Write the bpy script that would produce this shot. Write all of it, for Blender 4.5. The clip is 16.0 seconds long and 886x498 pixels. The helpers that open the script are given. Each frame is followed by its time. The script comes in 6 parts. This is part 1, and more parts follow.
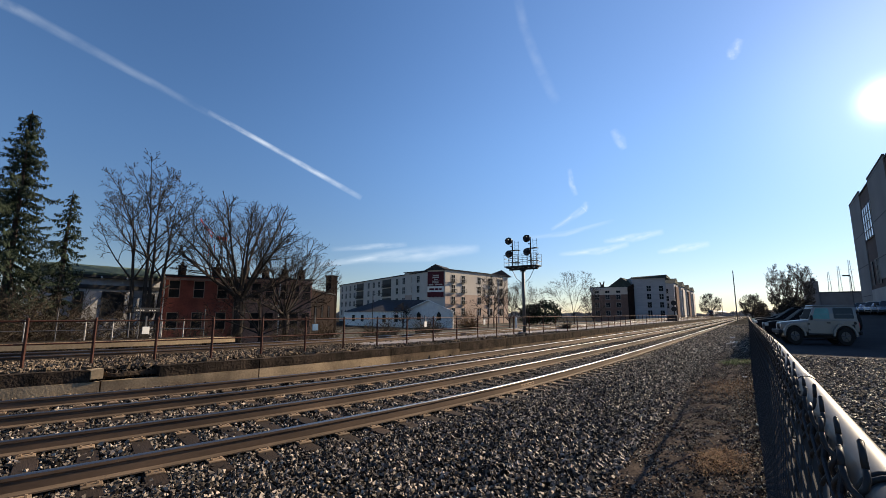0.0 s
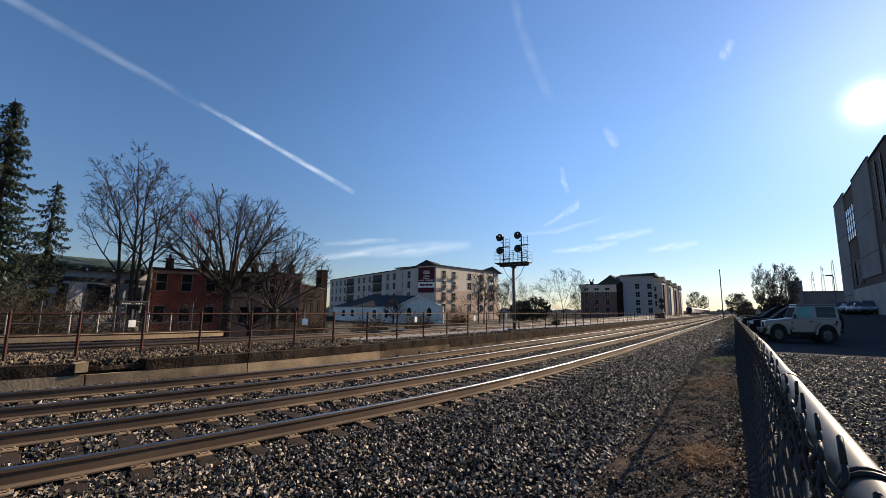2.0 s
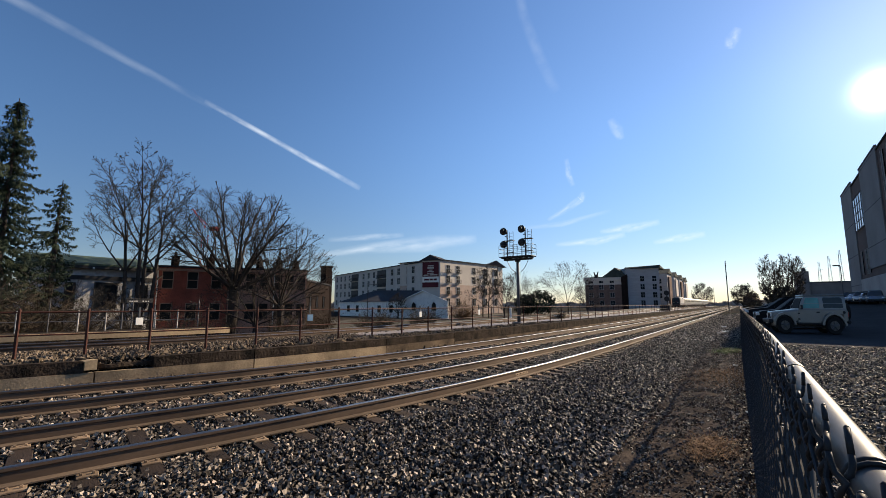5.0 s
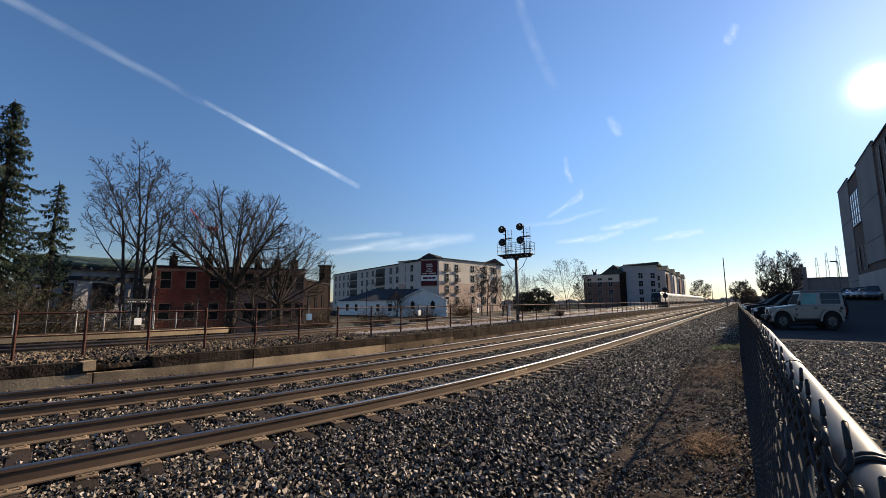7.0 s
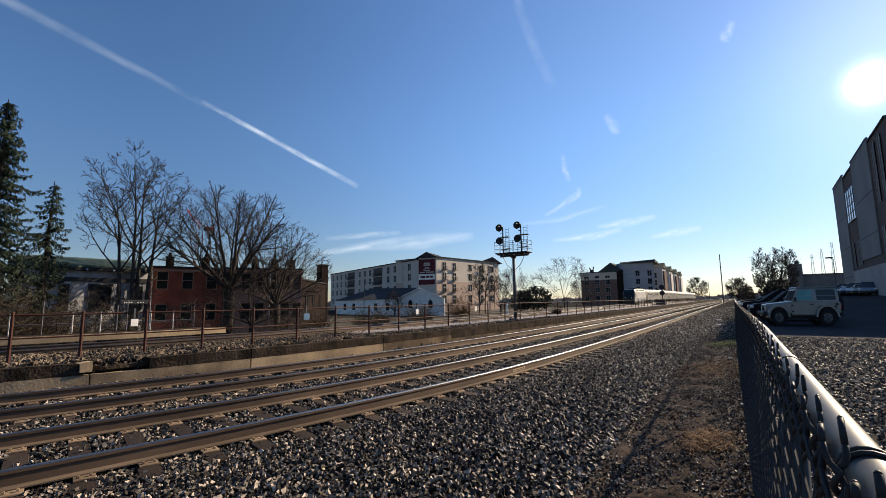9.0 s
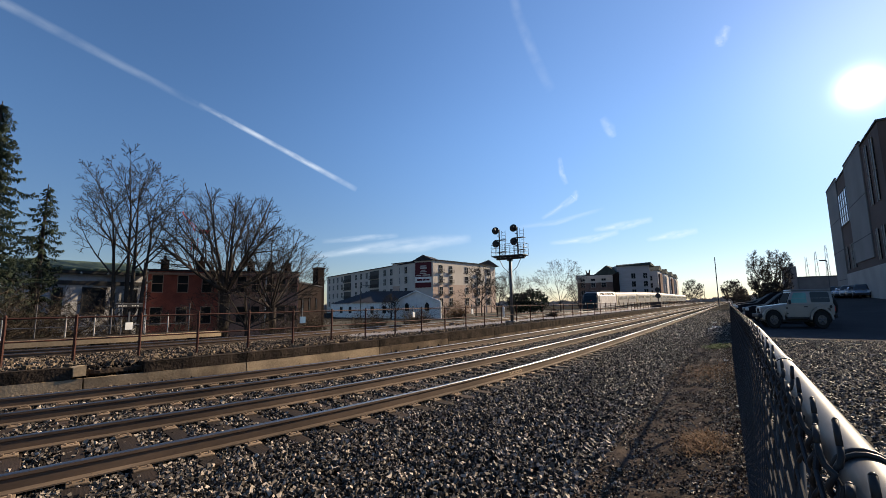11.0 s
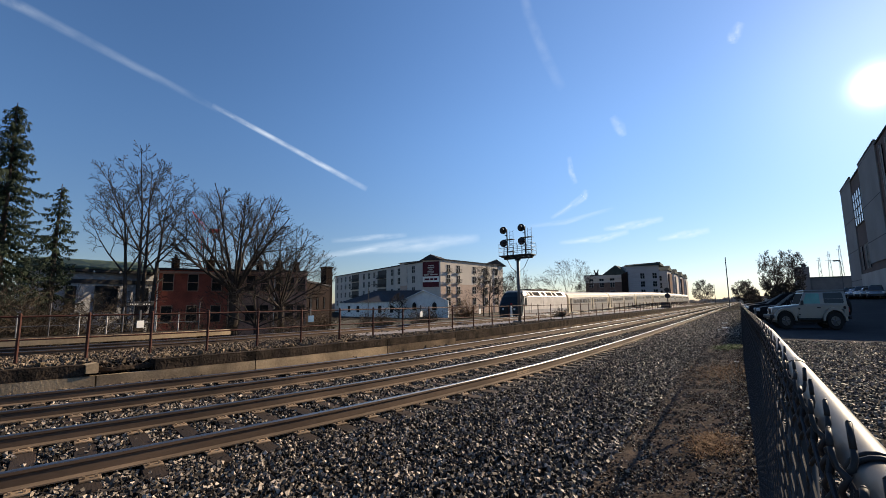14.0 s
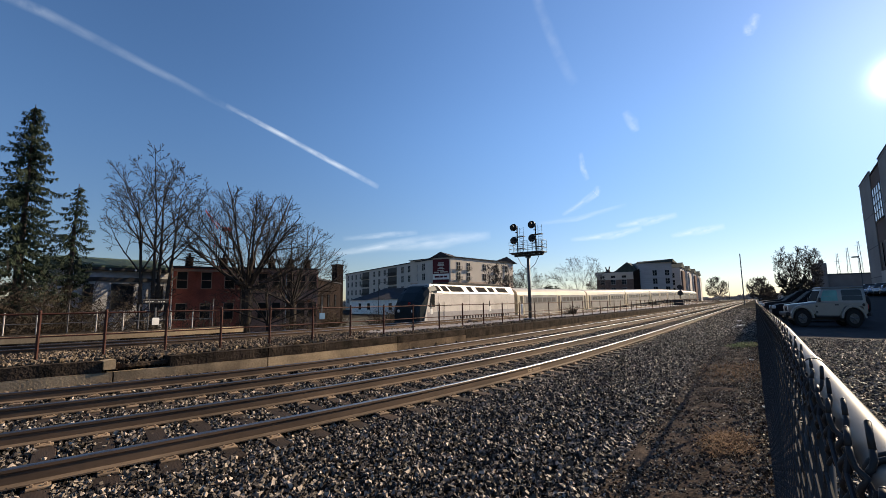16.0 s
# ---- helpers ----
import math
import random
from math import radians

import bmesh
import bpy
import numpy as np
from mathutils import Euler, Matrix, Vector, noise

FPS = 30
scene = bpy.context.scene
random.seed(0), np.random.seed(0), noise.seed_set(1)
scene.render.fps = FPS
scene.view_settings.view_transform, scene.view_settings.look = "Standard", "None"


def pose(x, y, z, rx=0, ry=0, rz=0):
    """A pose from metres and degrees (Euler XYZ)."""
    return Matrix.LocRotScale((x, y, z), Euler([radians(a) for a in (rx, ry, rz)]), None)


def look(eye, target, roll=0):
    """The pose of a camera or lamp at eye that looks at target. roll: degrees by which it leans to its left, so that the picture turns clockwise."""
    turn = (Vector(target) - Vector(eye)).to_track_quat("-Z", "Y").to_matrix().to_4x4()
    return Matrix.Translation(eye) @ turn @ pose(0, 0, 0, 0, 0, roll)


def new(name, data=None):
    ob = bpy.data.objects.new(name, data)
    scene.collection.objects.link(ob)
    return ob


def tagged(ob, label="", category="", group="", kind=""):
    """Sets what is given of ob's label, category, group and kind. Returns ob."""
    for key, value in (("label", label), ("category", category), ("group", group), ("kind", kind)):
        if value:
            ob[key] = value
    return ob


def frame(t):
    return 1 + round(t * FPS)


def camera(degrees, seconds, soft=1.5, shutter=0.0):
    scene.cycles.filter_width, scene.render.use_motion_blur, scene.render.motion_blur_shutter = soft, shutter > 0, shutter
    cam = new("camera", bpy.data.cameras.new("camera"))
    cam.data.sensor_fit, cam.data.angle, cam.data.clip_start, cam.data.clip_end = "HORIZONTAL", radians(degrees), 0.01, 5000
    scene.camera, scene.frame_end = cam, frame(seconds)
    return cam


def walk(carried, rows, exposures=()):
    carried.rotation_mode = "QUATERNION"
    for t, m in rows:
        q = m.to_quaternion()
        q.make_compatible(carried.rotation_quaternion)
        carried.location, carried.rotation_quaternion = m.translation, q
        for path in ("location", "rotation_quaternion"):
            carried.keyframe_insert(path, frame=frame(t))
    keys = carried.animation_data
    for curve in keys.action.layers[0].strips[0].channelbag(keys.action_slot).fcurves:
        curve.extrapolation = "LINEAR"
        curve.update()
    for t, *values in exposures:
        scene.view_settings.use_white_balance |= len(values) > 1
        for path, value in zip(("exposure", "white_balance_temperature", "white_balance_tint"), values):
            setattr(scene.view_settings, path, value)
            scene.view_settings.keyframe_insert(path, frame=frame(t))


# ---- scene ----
EYE = (0.0, 0.0, 1.512)
LENS = 91.77


def view(turn, tilt, lean):
    """A pose at the eye, turned left from the line of the tracks."""
    a, b = radians(turn), radians(tilt)
    way = Vector((-math.sin(a) * math.cos(b), math.cos(a) * math.cos(b), math.sin(b)))
    return look(EYE, Vector(EYE) + way * 10, lean)


TURNS = [
    (0.0, 35.565, 8.622, 0.081),
    (0.5, 35.332, 8.389, 0.210),
    (1.0, 34.963, 8.195, 0.417),
    (1.5, 34.583, 8.122, 0.534),
    (2.0, 34.364, 8.072, 0.569),
    (2.5, 34.139, 7.970, 0.588),
    (3.0, 34.238, 7.653, 0.425),
    (3.5, 34.509, 7.500, 0.285),
    (4.0, 34.761, 7.384, 0.177),
    (6.5, 34.754, 7.266, -0.289),
    (7.0, 34.682, 7.127, -0.420),
    (7.5, 34.584, 7.043, -0.532),
    (8.0, 34.513, 6.999, -0.642),
    (8.5, 34.429, 6.978, -0.734),
    (9.0, 34.336, 6.962, -0.811),
    (11.5, 33.828, 7.385, -0.885),
    (12.0, 34.060, 7.353, -0.869),
    (12.5, 34.286, 7.374, -0.799),
    (13.0, 34.500, 7.327, -0.807),
    (13.5, 34.737, 7.324, -0.745),
    (14.0, 34.879, 7.288, -0.677),
    (14.5, 35.058, 7.292, -0.675),
    (15.0, 35.343, 7.182, -0.714),
    (15.5, 35.620, 7.117, -0.707),
    (16.0, 36.228, 6.961, -0.707),
]
cam = camera(LENS, 16.0, soft=0.55)
walk(cam, [(t, view(a, b, c)) for t, a, b, c in TURNS], exposures=[(0.0, 0.85), (16.0, 0.85)])

# ---- light ----
SUN_TURN, SUN_UP = 22.0, 27.0
world = bpy.data.worlds.new("world")
scene.world = world
world.use_nodes = True
wt = world.node_tree
wt.nodes.clear()
w_out = wt.nodes.new("ShaderNodeOutputWorld")
w_bg = wt.nodes.new("ShaderNodeBackground")
w_sky = wt.nodes.new("ShaderNodeTexSky")
w_sky.sky_type = "NISHITA"
w_sky.sun_disc = False
w_sky.sun_elevation = radians(SUN_UP)
w_sky.sun_rotation = radians(SUN_TURN)
w_sky.air_density, w_sky.dust_density, w_sky.ozone_density = 1.0, 0.12, 2.6
w_bg.inputs["Strength"].default_value = 0.07
w_hue = wt.nodes.new("ShaderNodeHueSaturation")
w_hue.inputs["Saturation"].default_value = 1.12
wt.links.new(w_sky.outputs[0], w_hue.inputs["Color"])
w_tint = wt.nodes.new("ShaderNodeMix")
w_tint.data_type, w_tint.blend_type = "RGBA", "MULTIPLY"
w_tint.inputs["Factor"].default_value = 1.0
w_tint.inputs["B"].default_value = (0.92, 0.97, 1.1, 1)
wt.links.new(w_hue.outputs[0], w_tint.inputs["A"])
w_dir, w_sep, w_rng, w_haze, w_mul2 = wt.nodes.new("ShaderNodeTexCoord"), wt.nodes.new("ShaderNodeSeparateXYZ"), wt.nodes.new("ShaderNodeMapRange"), wt.nodes.new("ShaderNodeMix"), wt.nodes.new("ShaderNodeMix")
w_rng.interpolation_type = "SMOOTHSTEP"
w_rng.inputs["From Min"].default_value, w_rng.inputs["From Max"].default_value = -0.02, 0.42
w_haze.data_type = w_mul2.data_type = "RGBA"
w_mul2.blend_type = "MULTIPLY"
w_mul2.inputs["Factor"].default_value = 1.0
w_haze.inputs["A"].default_value, w_haze.inputs["B"].default_value = (0.78, 0.735, 0.735, 1), (1.13, 1.12, 1.09, 1)
wt.links.new(w_dir.outputs["Generated"], w_sep.inputs[0])
wt.links.new(w_sep.outputs["Z"], w_rng.inputs["Value"])
wt.links.new(w_rng.outputs[0], w_haze.inputs["Factor"])
wt.links.new(w_tint.outputs["Result"], w_mul2.inputs["A"])
wt.links.new(w_haze.outputs["Result"], w_mul2.inputs["B"])
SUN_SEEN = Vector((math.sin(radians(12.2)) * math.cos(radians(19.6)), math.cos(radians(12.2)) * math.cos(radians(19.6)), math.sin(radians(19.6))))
SUN_WAY = Vector((math.sin(radians(SUN_TURN)) * math.cos(radians(SUN_UP)), math.cos(radians(SUN_TURN)) * math.cos(radians(SUN_UP)), math.sin(radians(SUN_UP))))
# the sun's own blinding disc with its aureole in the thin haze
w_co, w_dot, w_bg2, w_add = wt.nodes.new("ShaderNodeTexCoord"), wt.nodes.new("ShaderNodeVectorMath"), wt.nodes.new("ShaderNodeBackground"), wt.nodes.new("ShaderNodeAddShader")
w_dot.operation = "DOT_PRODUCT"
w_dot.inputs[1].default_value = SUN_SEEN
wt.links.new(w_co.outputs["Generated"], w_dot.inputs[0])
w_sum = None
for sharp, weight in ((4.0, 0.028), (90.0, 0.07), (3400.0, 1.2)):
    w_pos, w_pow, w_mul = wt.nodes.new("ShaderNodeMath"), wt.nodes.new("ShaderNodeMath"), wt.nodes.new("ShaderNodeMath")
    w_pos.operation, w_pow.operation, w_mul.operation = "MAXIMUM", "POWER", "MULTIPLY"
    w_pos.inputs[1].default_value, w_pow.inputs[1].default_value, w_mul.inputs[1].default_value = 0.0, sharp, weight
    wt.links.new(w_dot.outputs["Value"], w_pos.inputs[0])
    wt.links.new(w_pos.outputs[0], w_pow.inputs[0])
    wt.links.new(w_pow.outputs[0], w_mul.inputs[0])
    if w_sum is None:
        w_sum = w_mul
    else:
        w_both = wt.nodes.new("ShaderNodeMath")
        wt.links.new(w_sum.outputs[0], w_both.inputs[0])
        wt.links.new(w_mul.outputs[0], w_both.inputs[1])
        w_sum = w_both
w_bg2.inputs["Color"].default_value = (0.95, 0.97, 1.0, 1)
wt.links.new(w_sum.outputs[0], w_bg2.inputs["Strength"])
# the sky deepens away from the sun
w_deep, w_far = wt.nodes.new("ShaderNodeMapRange"), wt.nodes.new("ShaderNodeMix")
w_deep.interpolation_type = "SMOOTHSTEP"
w_deep.inputs["From Min"].default_value, w_deep.inputs["From Max"].default_value = 0.2, 0.9
w_deep.inputs["To Min"].default_value, w_deep.inputs["To Max"].default_value = 0.84, 1.07
w_far.data_type, w_far.blend_type = "RGBA", "MULTIPLY"
w_far.inputs["Factor"].default_value = 1.0
wt.links.new(w_dot.outputs["Value"], w_deep.inputs["Value"])
wt.links.new(w_mul2.outputs["Result"], w_far.inputs["A"])
wt.links.new(w_deep.outputs[0], w_far.inputs["B"])
wt.links.new(w_far.outputs["Result"], w_bg.inputs[0])
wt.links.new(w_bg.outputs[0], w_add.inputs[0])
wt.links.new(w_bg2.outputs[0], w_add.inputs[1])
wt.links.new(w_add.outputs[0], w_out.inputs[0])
sun = new("sun", bpy.data.lights.new("sun", "SUN"))
sun.data.energy, sun.data.angle, sun.data.color = 5.0, radians(0.6), (1.0, 0.81, 0.58)
sun.matrix_world = look((0, 0, 60), Vector((0, 0, 60)) - SUN_WAY)


# ---- materials ----
def mat(name, a, b=None, rough=0.8, metal=0.0, coarse=1.5, fine=40.0, bump=0.15, depth=0.01, spread=0.12, spec=0.22, stretch=(1, 1, 1), island=0.0, each=0.0):
    """A surface with two colours mixed by coarse stains and fine grain, in metres of the object."""
    m = bpy.data.materials.new(name)
    m.use_nodes = True
    t = m.node_tree
    n, l = t.nodes, t.links
    p = n["Principled BSDF"]
    co = n.new("ShaderNodeTexCoord")
    mp = n.new("ShaderNodeMapping")
    mp.inputs["Scale"].default_value = stretch
    l.new(co.outputs["Object"], mp.inputs[0])
    n1, n2 = n.new("ShaderNodeTexNoise"), n.new("ShaderNodeTexNoise")
    n1.inputs["Scale"].default_value, n2.inputs["Scale"].default_value = coarse, fine
    n1.inputs["Detail"].default_value, n2.inputs["Detail"].default_value = 5.0, 3.0
    l.new(mp.outputs[0], n1.inputs["Vector"])
    l.new(mp.outputs[0], n2.inputs["Vector"])
    r = n.new("ShaderNodeMapRange")
    r.inputs["From Min"].default_value, r.inputs["From Max"].default_value = 0.35, 0.68
    l.new(n1.outputs["Fac"], r.inputs["Value"])
    mx = n.new("ShaderNodeMix")
    mx.data_type = "RGBA"
    mx.inputs["A"].default_value, mx.inputs["B"].default_value = (*a, 1), (*(b or [c * 0.7 for c in a]), 1)
    l.new(r.outputs[0], mx.inputs["Factor"])
    hs = n.new("ShaderNodeHueSaturation")
    g = n.new("ShaderNodeMapRange")
    g.inputs["To Min"].default_value, g.inputs["To Max"].default_value = 1 - spread * 2, 1 + spread * 2
    l.new(n2.outputs["Fac"], g.inputs["Value"])
    last = g.outputs[0]
    for amount, kind, key in ((island, "ShaderNodeNewGeometry", "Random Per Island"), (each, "ShaderNodeObjectInfo", "Random")):
        if amount:
            q, k, y = n.new(kind), n.new("ShaderNodeMapRange"), n.new("ShaderNodeMath")
            k.inputs["To Min"].default_value, k.inputs["To Max"].default_value = 1 - amount, 1 + amount
            y.operation = "MULTIPLY"
            l.new(q.outputs[key], k.inputs["Value"])
            l.new(k.outputs[0], y.inputs[0])
            l.new(last, y.inputs[1])
            last = y.outputs[0]
    l.new(last, hs.inputs["Value"])
    l.new(mx.outputs["Result"], hs.inputs["Color"])
    l.new(hs.outputs[0], p.inputs["Base Color"])
    p.inputs["Roughness"].default_value, p.inputs["Metallic"].default_value = rough, metal
    p.inputs["Specular IOR Level"].default_value = spec
    if bump:
        bp = n.new("ShaderNodeBump")
        bp.inputs["Strength"].default_value, bp.inputs["Distance"].default_value = bump, depth
        l.new(n2.outputs["Fac"], bp.inputs["Height"])
        l.new(bp.outputs[0], p.inputs["Normal"])
    return m


def glass_mat(name, tint=(0.03, 0.04, 0.05), rough=0.06, spec=0.5):
    m = mat(name, tint, rough=rough, bump=0, spread=0.02, spec=spec)
    return m


def stone_mat():
    """Crushed rock: most shards dark, some pale; shade and sunlit tops put in colour."""
    m = mat("ballast_stone", (0.1, 0.09, 0.08), rough=0.6, spec=0.21, fine=60, bump=0.4, depth=0.004)
    n, l = m.node_tree.nodes, m.node_tree.links
    p = n["Principled BSDF"]
    geo, ramp, hs = n.new("ShaderNodeNewGeometry"), n.new("ShaderNodeValToRGB"), n.new("ShaderNodeMix")
    ramp.color_ramp.elements[0].color = (0.0085, 0.0066, 0.005, 1)
    ramp.color_ramp.elements[1].color = (0.42, 0.348, 0.278, 1)
    ramp.color_ramp.elements.new(0.45).color = (0.036, 0.0293, 0.0235, 1)
    ramp.color_ramp.elements.new(0.75).color = (0.158, 0.13, 0.102, 1)
    hs.data_type, hs.blend_type = "RGBA", "MULTIPLY"
    hs.inputs["Factor"].default_value = 1.0
    grain, tone = n.new("ShaderNodeTexNoise"), n.new("ShaderNodeMapRange")
    grain.inputs["Scale"].default_value = 70.0
    tone.inputs["To Min"].default_value, tone.inputs["To Max"].default_value = 0.6, 1.4
    l.new(grain.outputs["Fac"], tone.inputs["Value"])
    l.new(geo.outputs["Random Per Island"], ramp.inputs[0])
    l.new(ramp.outputs[0], hs.inputs["A"])
    l.new(tone.outputs[0], hs.inputs["B"])
    l.new(hs.outputs["Result"], p.inputs["Base Color"])
    return m


M_STONE = stone_mat()


def ballast_mat():
    """Crushed stone seen from afar: one tone for each stone, dark joints, rough relief; near-black colour carries the
    shade between loose stones.
    """
    m = mat("ballast_bed", (0.1, 0.09, 0.08), rough=1.0, spec=0.02)
    t = m.node_tree
    n, l = t.nodes, t.links
    p = n["Principled BSDF"]
    co, vo, tone, hs, ramp, bp = n.new("ShaderNodeTexCoord"), n.new("ShaderNodeTexVoronoi"), n.new("ShaderNodeSeparateColor"), n.new("ShaderNodeMix"), n.new("ShaderNodeValToRGB"), n.new("ShaderNodeBump")
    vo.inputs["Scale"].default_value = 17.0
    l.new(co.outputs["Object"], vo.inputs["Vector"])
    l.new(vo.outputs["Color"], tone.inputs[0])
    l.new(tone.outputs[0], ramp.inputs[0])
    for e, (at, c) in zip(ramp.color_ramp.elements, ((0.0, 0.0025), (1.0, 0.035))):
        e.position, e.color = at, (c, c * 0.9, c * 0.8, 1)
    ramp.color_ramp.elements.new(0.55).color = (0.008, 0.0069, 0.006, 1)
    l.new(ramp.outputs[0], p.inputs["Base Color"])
    bp.inputs["Strength"].default_value, bp.inputs["Distance"].default_value, bp.invert = 1.0, 0.05, True
    l.new(vo.outputs["Distance"], bp.inputs["Height"])
    l.new(bp.outputs[0], p.inputs["Normal"])
    return m


M_BED = ballast_mat()
M_SPILL = mat("brown_platform_gravel", (0.165, 0.126, 0.089), (0.062, 0.0485, 0.037), rough=0.85, spec=0.2, coarse=1.2, fine=60, bump=0.4, depth=0.004, island=0.7)
M_DIRT = mat("trodden_dirt", (0.075, 0.057, 0.045), (0.03, 0.0235, 0.019), rough=1.0, spec=0.03, coarse=2.6, fine=30, bump=0.7, depth=0.02, spread=0.3)
M_CLOD = mat("earth_clods", (0.096, 0.064, 0.0435), (0.041, 0.0282, 0.0205), rough=1.0, spec=0.05, coarse=2.0, fine=50, bump=0.5, depth=0.004, island=0.6)
M_PALE = mat("pale_packed_gravel", (0.26, 0.215, 0.175), (0.12, 0.1, 0.083), rough=0.6, spec=0.5, coarse=1.0, fine=12, bump=0.4, depth=0.02, spread=0.35)
M_LOT = mat("gravel_lot", (0.0338, 0.0288, 0.0243), (0.0158, 0.014, 0.0126), rough=1.0, spec=0.05, coarse=1.2, fine=34, bump=0.8, depth=0.03, spread=0.35)
M_EARTH = mat("weedy_earth", (0.07, 0.0595, 0.042), (0.042, 0.0385, 0.0245), rough=0.95, coarse=0.6, fine=14, bump=0.7, depth=0.05, spread=0.3)
M_FAR = mat("distant_ground", (0.05, 0.045, 0.038), (0.035, 0.033, 0.028), rough=1.0, spec=0.0, coarse=0.05, fine=1.5, bump=0.3, depth=0.1)
M_RAIL = mat("rusted_rail_steel", (0.125, 0.084, 0.057), (0.058, 0.04, 0.029), rough=0.75, metal=0.05, coarse=3, fine=50, bump=0.2, depth=0.002, stretch=(1, 0.15, 1))
M_RAILTOP = mat("worn_rail_head", (0.252, 0.252, 0.252), (0.185, 0.185, 0.185), rough=0.3, metal=0.95, coarse=2, fine=30, bump=0.03, depth=0.001, stretch=(6, 0.1, 1), spread=0.05)
# Foot coloured paler than the web, as sun on its edge.
M_RAILFOOT = mat("sunlit_rail_foot", (0.14, 0.102, 0.073), (0.06, 0.045, 0.033), rough=0.85, spec=0.15, coarse=3, fine=50, bump=0.2, depth=0.002, stretch=(1, 0.15, 1))
M_TIE = mat("weathered_tie", (0.0416, 0.0277, 0.0208), (0.0208, 0.0152, 0.0125), rough=0.9, coarse=4, fine=50, bump=0.6, depth=0.01, stretch=(0.15, 1, 1), each=0.55)
M_PLATE = mat("rusty_tie_plate", (0.33, 0.24, 0.16), (0.18, 0.128, 0.085), rough=0.75, metal=0.1, coarse=8, fine=60, bump=0.3, depth=0.003, each=0.3)
M_CONC = mat("old_concrete", (0.369, 0.281, 0.182), (0.121, 0.0923, 0.0642), spec=0.03, rough=0.9, coarse=0.9, fine=22, bump=0.5, depth=0.015, spread=0.2)
M_CONCD = mat("dark_crumbling_concrete", (0.053, 0.04, 0.031), (0.02, 0.0163, 0.013), spec=0.03, rough=0.95, coarse=2.5, fine=16, bump=0.8, depth=0.04, spread=0.3)
# Tan raised in colour to the brightness of a sunlit platform edge.
M_TAN = mat("sunlit_tan_concrete", (0.483, 0.356, 0.218), (0.31, 0.23, 0.144), spec=0.03, rough=0.9, coarse=0.7, fine=20, bump=0.4, depth=0.01, spread=0.2)
# Darker copy of the wall concrete: shade on the farther panels is in the colour.
M_SHADEWALL = mat("shaded_brown_concrete", (0.17, 0.126, 0.086), (0.04, 0.031, 0.024), spec=0.03, rough=0.9, coarse=0.8, fine=18, bump=0.6, depth=0.02, spread=0.25)
M_RUBBLE = mat("broken_concrete", (0.18, 0.135, 0.09), (0.045, 0.036, 0.027), rough=0.95, spec=0.05, coarse=4, fine=30, bump=0.6, depth=0.01, spread=0.25, island=0.6)
M_FENCE = mat("rusty_fence_paint", (0.0754, 0.0258, 0.0166), (0.0397, 0.0166, 0.0119), rough=0.75, coarse=5, fine=50, bump=0.3, depth=0.003)
M_GALV = mat("galvanised_pipe", (0.06, 0.059, 0.056), (0.042, 0.041, 0.04), rough=0.48, metal=0.2, spec=0.2, coarse=4, fine=80, bump=0.05, depth=0.001, spread=0.05)
M_WIRE = mat("dark_coated_wire", (0.016, 0.0165, 0.018), (0.026, 0.026, 0.028), rough=0.5, spec=0.25, coarse=20, fine=120, bump=0.1, depth=0.001)
M_BLACK = mat("black_painted_metal", (0.018, 0.018, 0.02), (0.03, 0.03, 0.032), rough=0.55, bump=0.05, depth=0.002)
M_STEEL = mat("grey_painted_steel", (0.11, 0.11, 0.115), (0.075, 0.075, 0.08), rough=0.55, metal=0.4, coarse=3, bump=0.05, depth=0.002)
M_BARK = mat("grey_brown_bark", (0.06, 0.048, 0.04), (0.036, 0.0296, 0.0256), rough=0.95, coarse=3, fine=20, bump=0.8, depth=0.03, stretch=(1, 1, 0.25))
M_TWIG = mat("bare_twigs", (0.052, 0.042, 0.035), (0.034, 0.028, 0.024), rough=0.95, bump=0)
M_NEEDLE = mat("spruce_needles", (0.0253, 0.0366, 0.0197), (0.0169, 0.0253, 0.0158), rough=0.9, coarse=1.2, fine=20, bump=0.3, depth=0.02, island=0.35)
M_BRUSH = mat("dry_brush", (0.0728, 0.056, 0.0392), (0.0448, 0.0347, 0.0252), rough=0.95, bump=0, island=0.3)
M_STRAW = mat("dead_grass", (0.19, 0.11, 0.054), (0.105, 0.062, 0.032), rough=0.95, bump=0, island=0.35)
M_GLASS = glass_mat("dark_window_glass", (0.016, 0.018, 0.02), 0.3, 0.06)
M_CARGLASS = glass_mat("tinted_car_glass", (0.014, 0.02, 0.022), 0.08, 0.4)
M_DULLGLASS = glass_mat("shaded_car_glass", (0.012, 0.014, 0.016), 0.6, 0.02)
# Teal base colour paints the sky light seen in the near door window.
M_TEALGLASS = glass_mat("teal_skylight_glass", (0.1, 0.3, 0.27), 0.12, 0.5)
M_WHITE = mat("white_paint", (0.74, 0.73, 0.70), (0.62, 0.61, 0.59), rough=0.6, coarse=1, fine=30, bump=0.05, depth=0.002, spread=0.05)
# Cool grey of the facades' shade is put into the siding colour.
M_SIDING = mat("shaded_grey_siding", (0.36, 0.355, 0.36), (0.31, 0.307, 0.312), rough=0.9, coarse=0.4, fine=10, bump=0.15, depth=0.01, spread=0.06, stretch=(1, 1, 6))
M_GREY = mat("pale_stucco", (0.5, 0.46, 0.415), (0.42, 0.388, 0.35), rough=0.9, coarse=0.4, fine=12, bump=0.15, depth=0.01, spread=0.06)
M_STUCCO = mat("beige_stucco", (0.5, 0.45, 0.395), (0.43, 0.39, 0.345), rough=0.9, coarse=0.4, fine=10, bump=0.15, depth=0.01, spread=0.06)
